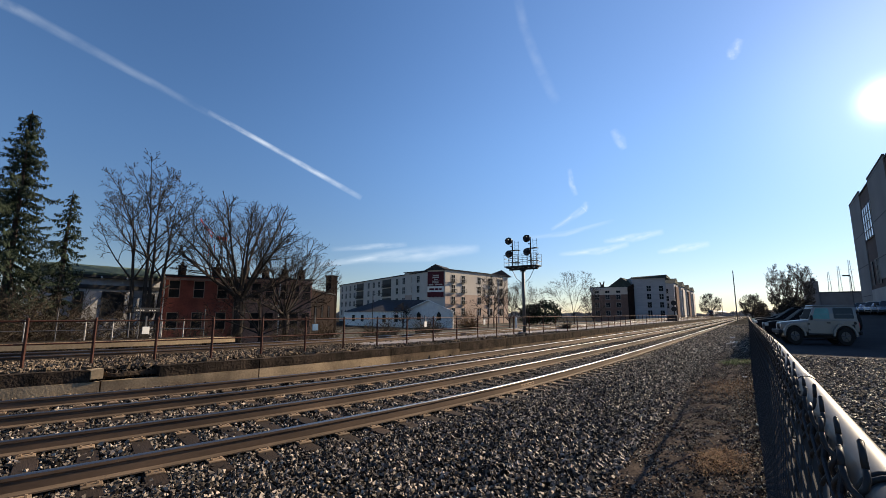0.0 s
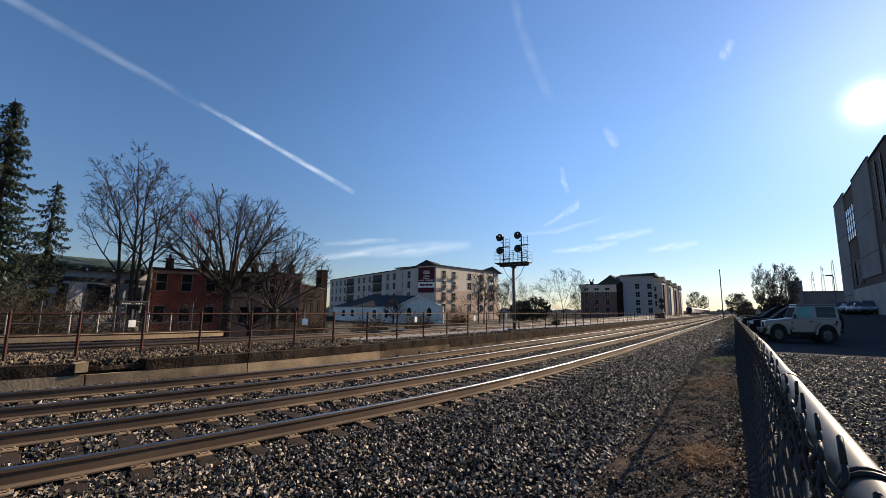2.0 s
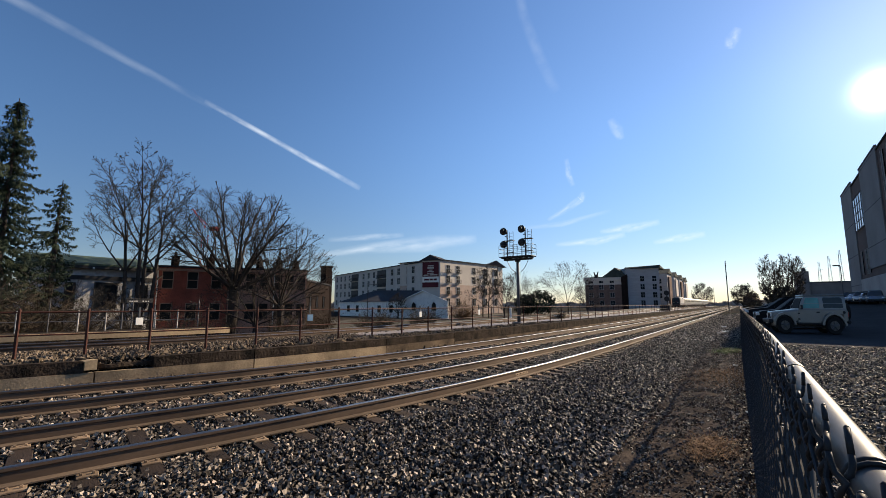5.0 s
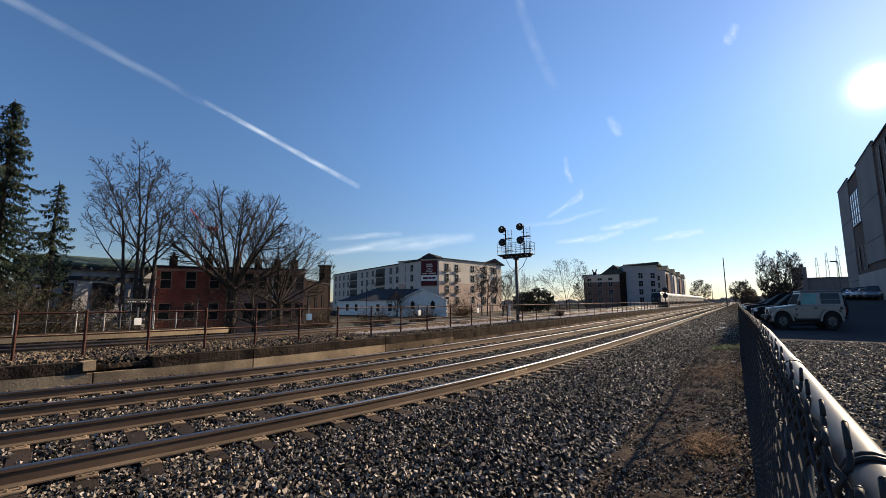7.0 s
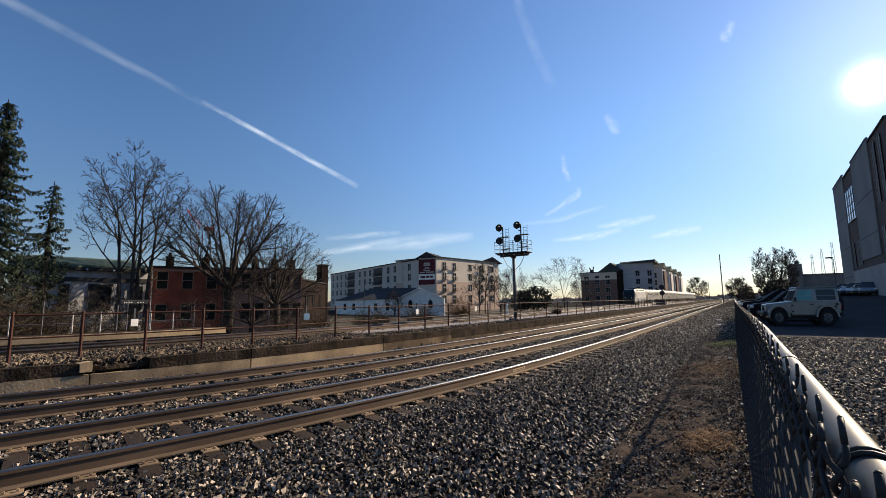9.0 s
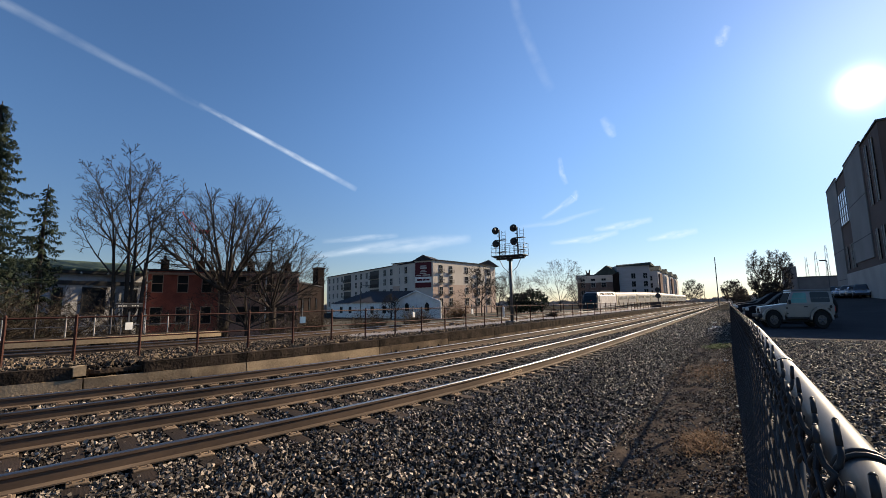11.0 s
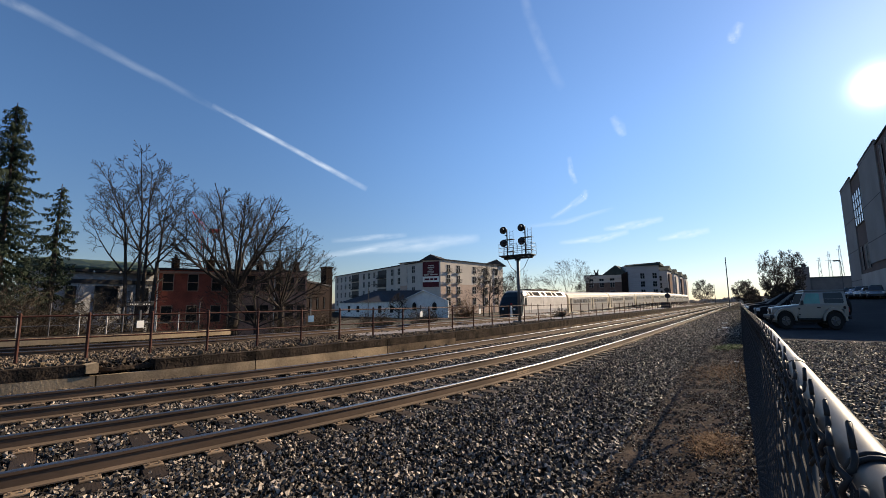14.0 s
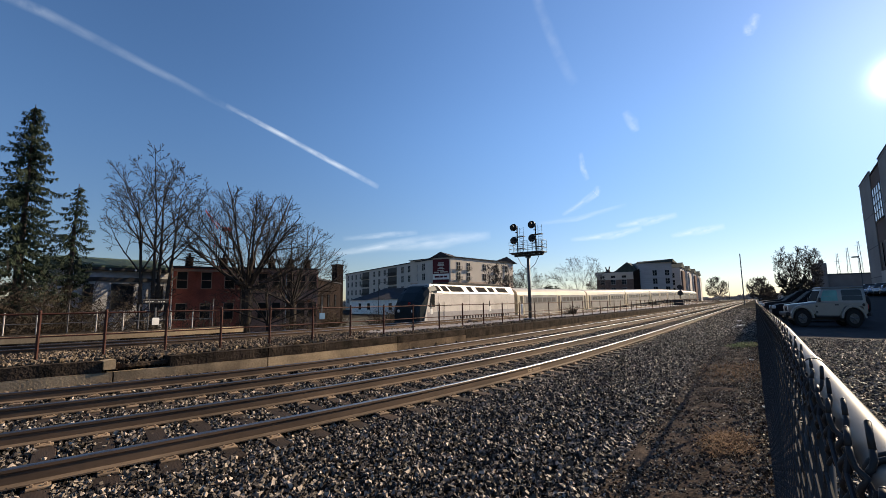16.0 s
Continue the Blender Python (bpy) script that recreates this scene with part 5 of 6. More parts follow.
def bare_tree(label, loc, height, breadth, stems, seed, trunk=0.2, clear=0.25, kids=(9, 7, 5), limbs=11, lift=0.03, low=0.3, least=0.009, fan=0.75):
    rng = random.Random(seed)
    e = thing("bare_tree", label, "tree", pose(*loc))
    tb, cb = Build(), Build()
    half, crown_z = breadth / 2, height * (1 + low) / 2
    crown = (crown_z, half, height - crown_z)
    for i in range(stems):
        f = (i / (stems - 1) - 0.5 if stems > 1 else 0) * 2
        off = Vector((rng.uniform(-0.4, 0.4), f * 0.85 + rng.uniform(-0.2, 0.2), 0)) if stems > 1 else Vector()
        if stems > 1:
            # a slender trunk that rises through the whole crown
            pts, q, way = [off - Vector((0, 0, 0.3)), off + Vector((0, 0, 0.4))], off + Vector((0, 0, 0.4)), Vector((rng.uniform(-0.03, 0.03), f * 0.03, 1))
            tall = height * (1.0 - 0.14 * abs(f)) * rng.uniform(0.86, 0.93)
            n = 14
            for k in range(n):
                way = (way + Vector((rng.gauss(0, 0.035), f * 0.008 + rng.gauss(0, 0.02), 0.02))).normalized()
                q = q + way * (tall - 0.4) / n
                pts.append(q.copy())
            for k, (p0, p1) in enumerate(zip(pts, pts[1:])):
                t0, t1 = trunk * (1 - 0.9 * k / (n + 1)), trunk * (1 - 0.9 * (k + 1) / (n + 1))
                (tb if k < n * 0.5 else cb).tube(p0, p1, max(least, t0), max(least, t1), n=8, caps=k == 0)
            turn = rng.uniform(0, 6.283)
            for k in range(limbs):
                g = clear + (0.98 - clear) * (k + rng.random()) / limbs
                j = min(n, int(1 + g * n))
                turn += 2.4 + rng.uniform(-0.4, 0.4)
                out = Vector((math.cos(turn), math.sin(turn) + f * 0.7, 0))
                up = rng.uniform(0.9, 1.8) if g > 0.55 else rng.uniform(0.6, 1.3)
                reach = half * (0.95 - 0.55 * g) * rng.uniform(0.7, 1.15)
                bough(cb, pts[j], out.normalized() + Vector((0, 0, up)), reach * 1.25, trunk * (0.55 - 0.4 * g), 0, rng, kids[1:], lift, least, fan, crown)
        else:
            L = height * clear
            tb.tube((0, 0, -0.3), (0, 0, 0.4), trunk * 1.5, trunk * 1.08, n=12)
            tb.path([(0, 0, 0.3), (0.05, 0.06, L * 0.5), (0.02, 0.02, L), (0.04, 0.04, L + 0.25)], trunk, n=12)
            for k in range(limbs):
                g = 2.4 * k + rng.uniform(-0.3, 0.3)
                t = 0.12 + 1.14 * ((k + 0.5) / limbs) ** 0.75
                d = Vector((math.cos(g) * math.sin(t), math.sin(g) * math.sin(t), math.cos(t)))
                base = Vector((0, 0, L - rng.uniform(0.0, 0.18) * L))
                # the limb's way out to the crown's rounded outline
                lo, hi = 0.0, 3.0 * height
                for _ in range(30):
                    m = (lo + hi) / 2
                    v = base + d * m
                    inside = (v.x / half) ** 2 + (v.y / half) ** 2 + ((v.z - crown_z) / (height - crown_z)) ** 2 < 1
                    lo, hi = (m, hi) if inside else (lo, m)
                bough(cb, base, d, max(lo, half * 0.4) * rng.uniform(0.95, 1.1), trunk * rng.uniform(0.26, 0.4), 0, rng, kids, lift, least, fan, crown)
    part("trunk", tb, M_BARK, e)
    part("crown", cb, M_TWIG, e, "bare branching crown of fine twigs")
    return e


def spruce(label, loc, height, width, seed, lean=0.0, sparse=1.0):
    rng = random.Random(seed)
    e = thing("spruce_tree", label, "tree", pose(*loc))
    part("trunk", Build().tube((0, 0, -0.3), (lean, 0, height), 0.28, 0.02, n=8), M_BARK, e)
    b = Build()
    z = height * 0.1
    while z < height * 0.985:
        f = z / height
        reach = width * (1 - f) ** 0.75 * rng.uniform(0.75, 1.1) + 0.15
        for k in range(int((10 if f < 0.8 else 7) * sparse)):
            a = rng.uniform(0, 6.283)
            r = reach * rng.uniform(0.5, 1.2)
            d = Vector((math.cos(a), math.sin(a), 0))
            c = Vector((lean * f, 0, z + rng.uniform(-0.1, 0.1)))
            sag = rng.uniform(0.16, 0.34)
            pts = [c, c + d * r * 0.35 + Vector((0, 0, -0.3 * sag * r)), c + d * r * 0.7 + Vector((0, 0, -sag * r)), c + d * r * 0.92 + Vector((0, 0, -1.02 * sag * r)), c + d * r + Vector((0, 0, -0.8 * sag * r))]
            side = Vector((-d.y, d.x, 0))
            for p, q in zip(pts, pts[1:]):
                b.tube(p, q, 0.022, 0.014, n=3, caps=False)
            # hanging twigs with needles, longest along the middle of the bough
            steps = max(4, int(r / 0.085))
            for i in range(steps):
                t = 0.12 + 0.88 * (i + rng.random()) / steps
                j = min(3, int(t * 4))
                p = pts[j].lerp(pts[j + 1], t * 4 - j)
                ln = rng.uniform(0.16, 0.5) * (1.1 - 0.6 * t)
                for sgn in (-1, 1):
                    w = (side * sgn * rng.uniform(0.15, 0.75) + d * rng.uniform(0.1, 0.7) + Vector((0, 0, rng.uniform(-1.5, -0.15)))).normalized()
                    q = p + w * ln
                    h = w.cross(Vector((0, 0, 1)) + d * 0.3).normalized() * rng.uniform(0.025, 0.06)
                    up = Vector((0, 0, 0.03))
                    b.add([p - h * 0.5, p.lerp(q, 0.5) - h, q, p.lerp(q, 0.5) + h, p.lerp(q, 0.45) + up], [(0, 1, 4), (1, 2, 4), (2, 3, 4), (3, 0, 4)])
        z += rng.uniform(0.2, 0.42) * (1.0 if f < 0.8 else 0.6)
    part("crown", b, M_NEEDLE, e, "dark drooping spruce boughs")
    return e


spruce("tall dark spruce with drooping boughs behind the platform", (-35.4, 5.6, -1.2), 15.2, 3.7, 11)
spruce("small dark spruce leaning beside the taller one", (-37.0, 8.3, -1.2), 10.9, 2.1, 12, 0.5, 0.6)
bare_tree("tall bare tree with several slender trunks", (-37.3, 13.6, -1.2), 15.2, 10.8, 4, 29, trunk=0.2, clear=0.42, kids=(0, 6, 5, 3), limbs=10, lift=0.04, fan=0.85, low=0.32, least=0.012)
bare_tree("broad bare tree with a dense round crown", (-34.9, 19.5, -1.2), 12.5, 11.0, 1, 22, trunk=0.4, clear=0.34, kids=(9, 7, 4), limbs=19, lift=0.014, low=0.24, fan=0.72)
bare_tree("smaller bare tree leaning over the brick houses", (-32.6, 22.4, -1.2), 9.6, 9.4, 1, 24, trunk=0.26, clear=0.3, kids=(10, 7, 4), limbs=12, lift=0.012, low=0.22, fan=0.6)

bare_tree("low dark leafless tree tangled before the brick houses", (-33.0, 20.4, -1.2), 5.2, 9.5, 1, 41, trunk=0.2, clear=0.22, kids=(6, 5, 3), limbs=9, lift=0.0, low=0.05, fan=0.85, least=0.011)
bare_tree("low leafless tree in front of the low building", (-34.8, 12.2, -1.2), 4.3, 6.0, 1, 43, trunk=0.14, clear=0.2, kids=(6, 5, 3), limbs=10, lift=0.0, low=0.05, fan=0.85, least=0.011)


# ---- vehicles ----
def tyre(parent, c, r, w, x_out):
    t = part("wheel", Build().wheel(c, r, w, 24, hub=r * 0.55), M_RUBBER, parent, smooth=False)
    b = Build().wheel((c[0] + 0.012 * x_out, c[1], c[2]), r * 0.6, w * 0.9, 20)
    part("rim", b, M_ALLOY, t)
    sp = Build()
    for i in range(5):
        a = 2 * math.pi * i / 5 + 0.3
        y, z = math.cos(a), math.sin(a)
        sp.tube((c[0] + x_out * w * 0.5, c[1], c[2]), (c[0] + x_out * w * 0.48, c[1] + y * r * 0.55, c[2] + z * r * 0.55), 0.045, 0.035, n=6)
    part("spokes", sp, M_ALLOY, t)


def jeep(m):
    """A boxy short four-wheel-drive car, nose towards -y."""
    e = thing("off_road_car", "silver boxy two-door off-road car with dark windows, parked by the fence", "car", m)
    h = 0.77
    tub = [(-0.5, 0.5), (-0.5, 1.1), (-0.42, 1.14), (1.86, 1.14), (1.92, 1.06), (1.9, 0.62), (1.74, 0.55), (1.7, 0.9), (0.85, 0.9), (0.72, 0.5)]
    rings = []
    for x, k in ((-h, 0.03), (-h + 0.03, 0.0), (h - 0.03, 0.0), (h, 0.03)):
        rings.append([(x, y, z - k if z > 1 else z + k) for y, z in tub])
    part("body", Build().loft(rings), M_JEEP, e)
    hood = []
    for y, w, z0, z1 in ((-1.78, 0.5, 0.62, 0.98), (-1.74, 0.55, 0.6, 1.02), (-1.2, 0.62, 0.6, 1.07), (-0.5, 0.73, 0.6, 1.13), (-0.4, 0.74, 0.6, 1.14)):
        hood.append([(-w, y, z0), (-w, y, z1 - 0.08), (-w + 0.07, y, z1), (w - 0.07, y, z1), (w, y, z1 - 0.08), (w, y, z0)])
    part("bonnet", Build().loft(hood), M_JEEP, e, "tapered silver bonnet")
    cab = []
    for z, y0, y1, w in ((1.12, -0.44, 1.88, 0.74), (1.4, -0.3, 1.87, 0.72), (1.7, -0.13, 1.85, 0.67), (1.77, 0.0, 1.8, 0.62)):
        cab.append([(-w, y0, z), (w, y0, z), (w, y1, z), (-w, y1, z)])
    part("cabin", Build().loft(cab), M_JEEP, e)
    part("roof", Build().box(-0.67, 0.67, -0.13, 1.87, 1.745, 1.815, bev=0.04), M_JEEP, e)
    lean = lambda z: 0.74 - 0.0001 - (z - 1.12) * 0.115
    for s in (-1, 1):
        def pane(name, pts, m, out=0.012):
            q = [(s * (lean(z) + out), y, z) for y, z in pts]
            p = [(s * (lean(z) - 0.03), y, z) for y, z in pts]
            return part(name, Build().loft([p, q] if s > 0 else [q, p]), m, e)
        pane("door_window", [(-0.26, 1.19), (-0.04, 1.62), (0.0, 1.66), (0.56, 1.66), (0.6, 1.62), (0.6, 1.19)], M_TEALGLASS if s > 0 else M_CARGLASS)
        pane("side_window", [(0.8, 1.24), (0.8, 1.64), (0.84, 1.68), (1.66, 1.68), (1.72, 1.62), (1.74, 1.24), (1.7, 1.2), (0.84, 1.2)], M_CARGLASS)
        x = s * h
        arc = lambda c, r0, r1: [(c + r1 * math.cos(a), 0.42 + r1 * math.sin(a)) for a in [math.pi * k / 10 for k in range(0, 11)]] + [(c + r0 * math.cos(a), 0.42 + r0 * math.sin(a)) for a in [math.pi * k / 10 for k in range(10, -1, -1)]]
        for c, nm in ((-1.21, "front"), (1.21, "rear")):
            part("fender", Build().prism(arc(c, 0.48, 0.58), min(x * 0.72, x + s * 0.15), max(x * 0.72, x + s * 0.15)), M_JEEP, e, "rounded %s fender" % nm)
            part("wheel_well", Build().prism(arc(c, 0.05, 0.49), x - 0.02, x + 0.004), M_BLACK, e)
            tyre(e, (s * 0.75, c, 0.4), 0.4, 0.25, s)
        part("door", Build().prism([(-0.42, 0.56), (-0.42, 1.1), (0.66, 1.1), (0.66, 0.72), (0.55, 0.56)], x - 0.006, x + 0.006), M_JEEP, e)
        part("sill", Build().box(min(x, x + s * 0.05), max(x, x + s * 0.05), -0.55, 0.6, 0.44, 0.53, bev=0.02), M_BLACK, e)
        part("door_handle", Build().box(x - 0.02, x + 0.03, 0.42, 0.6, 0.98, 1.03, bev=0.01), M_BLACK, e)
        part("mirror", Build().box(min(x, x + s * 0.2), max(x, x + s * 0.2), -0.38, -0.26, 1.14, 1.34, bev=0.03), M_BLACK, e)
        part("hinge", Build().box(x - 0.01, x + 0.02, -0.5, -0.4, 0.92, 0.98, bev=0.01).box(x - 0.01, x + 0.02, -0.5, -0.4, 0.66, 0.72, bev=0.01), M_BLACK, e)
        part("fuel_cap", Build().tube((x - 0.01, 1.74, 1.0), (x + s * 0.012, 1.74, 1.0), 0.07, n=14), M_BLACK, e) if s > 0 else None
        part("rear_lamp", Build().box(x - 0.12 if s > 0 else x, x if s > 0 else x + 0.12, 1.9, 1.95, 0.8, 1.02, bev=0.01), M_REDLAMP, e)
        part("headlight", Build().tube((s * 0.4, -1.8, 0.86), (s * 0.4, -1.7, 0.86), 0.09, n=14), M_WHITE, e)
    part("windscreen", Build().add([(-0.66, -0.435, 1.18), (0.66, -0.435, 1.18), (0.6, -0.175, 1.66), (-0.6, -0.175, 1.66), (-0.66, -0.36, 1.18), (0.66, -0.36, 1.18), (0.6, -0.1, 1.66), (-0.6, -0.1, 1.66)], [(0, 1, 2, 3), (7, 6, 5, 4), (0, 4, 5, 1), (3, 2, 6, 7), (0, 3, 7, 4), (1, 5, 6, 2)]), M_DULLGLASS, e)
    part("underbody", Build().box(-0.55, 0.55, -1.6, 1.8, 0.3, 0.62, bev=0.03), M_BLACK, e)
    part("bumper", Build().box(-0.8, 0.8, -2.0, -1.78, 0.5, 0.68, bev=0.04), M_BLACK, e)
    for k in range(7):
        part("grille_slot", Build().box(-0.27 + k * 0.082, -0.23 + k * 0.082, -1.8, -1.77, 0.7, 0.93), M_BLACK, e)
    part("rear_bumper", Build().box(-0.75, 0.75, 1.88, 2.06, 0.5, 0.66, bev=0.04), M_BLACK, e)
    part("spare_wheel", Build().wheel((0.05, 2.08, 1.02), 0.4, 0.26, 24, axis=1), M_RUBBER, e)
    return e


def car(label, m, paint, suv=True, group="parked cars", glass=None):
    """A rounded estate car or saloon, nose towards -y."""
    e = thing("parked_car", label, "car", m, group)
    H = 1.72 if suv else 1.45
    w = 0.9
    rings = []
    prof = [(-2.3, 0.45, 0.62), (-2.25, 0.36, 0.85), (-1.9, 0.3, 0.96), (-1.0, 0.3, 1.04), (0, 0.3, 1.06), (1.4, 0.3, 1.08), (2.15, 0.32, 1.06), (2.3, 0.45, 0.8)]
    for y, z0, z1 in prof:
        k = w * (0.86 if abs(y) > 2.2 else 0.96 if abs(y) > 1.8 else 1.0)
        rings.append([(-k * 0.93, y, z0), (-k, y, z0 + 0.15), (-k, y, z1 - 0.16), (-k * 0.94, y, z1), (k * 0.94, y, z1), (k, y, z1 - 0.16), (k, y, z0 + 0.15), (k * 0.93, y, z0)])
    part("body", Build().loft(rings), paint, e)
    end = 2.05 if suv else 1.5
    cabs = [(-1.05, 1.04), (-0.25, H - 0.08), (0.2, H), (end - 0.7, H), (end - 0.15, H - 0.1), (end + 0.12, 1.06)]
    rings = [[(-0.8, y, 1.03), (-0.84 + 0.2 * (z - 1.03), y, max(1.04, z - 0.06)), (-0.6, y, max(1.05, z)), (0.6, y, max(1.05, z)), (0.84 - 0.2 * (z - 1.03), y, max(1.04, z - 0.06)), (0.8, y, 1.03)] for y, z in cabs]
    part("cabin", Build().loft(rings), glass or M_CARGLASS, e, "dark glazed cabin")
    part("roof", Build().box(-0.62, 0.62, -0.1, end - 0.3, H - 0.03, H + 0.025, bev=0.02), paint, e)
    for s in (-1, 1):
        for y in (0.35, end - 0.75):
            part("pillar", Build().prism([(y - 0.05, 1.05), (y - 0.03, H - 0.03), (y + 0.05, H - 0.03), (y + 0.07, 1.05)], s * 0.74 - 0.05, s * 0.74 + 0.05), paint, e)
        part("headlight", Build().box(s * 0.72 - 0.16, s * 0.72 + 0.16, -2.28, -2.1, 0.72, 0.88, bev=0.03), M_WHITE, e)
        part("tail_lamp", Build().box(s * 0.76 - 0.1, s * 0.76 + 0.1, 2.15, 2.27, 0.85, 1.05, bev=0.02), M_REDLAMP, e)
        part("mirror", Build().box(s * 0.98 - 0.09, s * 0.98 + 0.09, -0.72, -0.58, 1.02, 1.16, bev=0.03), paint, e)
        for y in (-1.4, 1.38):
            tyre(e, (s * 0.8, y, 0.35), 0.35, 0.22, s)
    part("bumper", Build().box(-0.75, 0.75, -2.33, -2.2, 0.4, 0.6, bev=0.04), M_BLACK, e)
    return e


jeep(pose(2.25, 26.9, lot_height(2.25, 26.9), 0, 0, -82) @ Matrix.Diagonal((1, 0.74, 1, 1)))
car("black parked estate car beside the silver off-road car", pose(2.35, 31.0, lot_height(2.35, 31.0), 0, 0, -86) @ Matrix.Diagonal((1, 0.85, 1, 1)), M_DARKCAR, glass=M_DULLGLASS)
car("dark parked estate car near the fence", pose(2.2, 36.2, lot_height(2.2, 36.2), 0, 0, -86), M_DARKCAR, glass=M_DULLGLASS)
car("dark parked saloon farther along the fence", pose(2.1, 41.2, lot_height(2.1, 41.2), 0, 0, -86), M_DARKCAR, False, glass=M_DULLGLASS)

M_PAINTS = [mat("blue_grey_car_paint", (0.2, 0.25, 0.31), rough=0.25, metal=0.3, bump=0), mat("light_car_paint", (0.6, 0.61, 0.62), rough=0.25, metal=0.3, bump=0), mat("mid_grey_car_paint", (0.3, 0.31, 0.32), rough=0.25, metal=0.4, bump=0)]
for i in range(6):
    y = 57.0 + i * 2.1
    x = 10.3 - 0.14 * i
    car("%s parked car in the row beside the panelled block" % ("blue-grey", "mid grey", "light silver")[i % 3], pose(x, y, lot_height(x, y), 0, 0, -14) @ Matrix.Scale(0.74, 4), M_PAINTS[(0, 2, 1)[i % 3]], i % 2 == 0, "row of parked cars")


# ---- platform, railings and small things behind the pipe fence ----
def low_platform():
    e = thing("low_platform", "low concrete platform with a sunlit tan edge", "platform", kind="structure")
    part("platform_edge", ribbon(Build(), 17.06, 17.4, 0.36, 0.56, -14, 9.8, 0.6, 0.01), M_TAN, e)
    part("platform_deck", ribbon(Build(), 17.4, 18.8, 0.42, 0.55, -14, 9.75, 0.6), M_CONCD, e)
    for y in (-9, -6, -3, 0, 3, 6, 9):
        x = across(17.5, y)
        part("platform_pier", Build().box(x - 0.2, x + 0.2, y - 0.2, y + 0.2, -0.6, 0.4, bev=0.02), M_CONCD, e)


low_platform()


def back_railing():
    e = thing("platform_railing", "white posts and thin grey rails behind the low platform", "railing")
    white, grey = Build().tube((0, 0, 0), (0, 0, 0.78), 0.02, n=8), Build().tube((0, 0, 0), (0, 0, 1.2), 0.018, n=8)
    fw = fg = None
    for i in range(18):
        y = -4 + i * 0.78
        x = across(18.6, y)
        if i % 3 != 2:
            if fw is None:
                fw = part("white_post", white, M_GREY, e)
            else:
                again("white_post", fw, e, (x, y, 0.52))
            fw.location = fw.location if i else (x, y, 0.52)
        elif fg is None:
            fg = part("grey_post", grey, M_STEEL, e)
            fg.location = (x, y, 0.52)
        else:
            again("grey_post", fg, e, (x, y, 0.52))
    for z in (0.9, 1.22):
        b = Build()
        b.tube((across(18.6, -4), -4, z), (across(18.6, 9.3), 9.3, z), 0.015, n=6)
        part("rail", b, M_STEEL, e)


back_railing()


def name_board():
    e = thing("station_board", "dark station name board with a pale lettering strip", "sign", pose(-21.6, 7.9, 0.5, 0, 0, 0))
    part("board", Build().box(-0.03, 0.03, -0.5, 0.5, 1.08, 1.24, bev=0.01), M_BLACK, e)
    part("top_strip", Build().box(-0.04, 0.05, -0.52, 0.52, 1.24, 1.265), M_STEEL, e)
    for y in (-0.4, -0.32, -0.22, -0.14, 0.1, 0.2, 0.3):
        part("lettering_bar", Build().box(0.03, 0.036, y, y + 0.05, 1.13, 1.18), M_MUNTIN, e)
    for y in (-0.6, 0.6):
        part("leg", Build().tube((0, y, 0), (0, y, 1.05), 0.03), M_STEEL, e)


name_board()


def plate(label, material, d, y, z, w, h):
    e = thing("small_sign", label, "sign", pose(across(d, y) + 0.05, y, z))
    part("panel", Build().box(-0.01, 0.01, -w / 2, w / 2, -h / 2, h / 2, bev=0.003), material, e)
    part("clip", Build().box(-0.05, -0.01, -0.02, 0.02, h / 2 - 0.05, h / 2 + 0.28), M_STEEL, e)
    return e


plate("small white square sign hung on the pipe fence", M_WHITE, 12.04, 4.9, 1.07, 0.17, 0.19)
plate("small pale blue sign hung on the pipe fence", M_BLUESIGN, 12.04, 9.85, 1.05, 0.24, 0.22)
plate("small white sign hung on the pipe fence", M_WHITE, 12.04, 15.8, 1.06, 0.18, 0.24)
plate("small white sign hung on the pipe fence", M_WHITE, 12.04, 21.0, 1.08, 0.2, 0.28)


def pole(name, label, loc, h, r, arm=0.0, material=None):
    e = thing(name, label, "pole", pose(*loc))
    part("shaft", Build().tube((0, 0, -0.2), (0, 0, h), r, r * 0.75, n=8), material or M_STEEL, e)
    if arm:
        part("arm", Build().path([(0, 0, h - 0.1), (arm * 0.5, 0, h + 0.1), (arm, 0, h + 0.1)], r * 0.5), M_STEEL, e)
        part("lamp_head", Build().box(arm - 0.1, arm + 0.5, -0.15, 0.15, h + 0.03, h + 0.16, bev=0.04), M_STEEL, e)
    else:
        part("cap", Build().tube((0, 0, h), (0, 0, h + 0.12), r, r * 0.4, n=8), material or M_STEEL, e)
    return e


pole("utility_pole", "slender grey pole beside the low building", (-38.4, 14.9, -1.2), 6.3, 0.07)
pole("street_lamp", "dark street lamp with a single arm before the warehouse", (-62.0, 62.5, -1.2), 6.6, 0.08, 1.8, M_BLACK)
pole("street_lamp", "tall thin street lamp beside the panelled block", (8.4, 60.0, 1.1), 4.3, 0.045, -0.5)
pole("tall_mast", "tall thin grey mast beside the railway", (-3.1, 121.0, 0.0), 11.6, 0.12)
pole("marker_post", "short white marker post beyond the signal mast", (-19.0, 38.9, -0.2), 1.3, 0.13, material=M_WHITE)
pole("utility_pole", "short pole far along the railway", (-9.9, 205.0, 0.0), 8.0, 0.1)


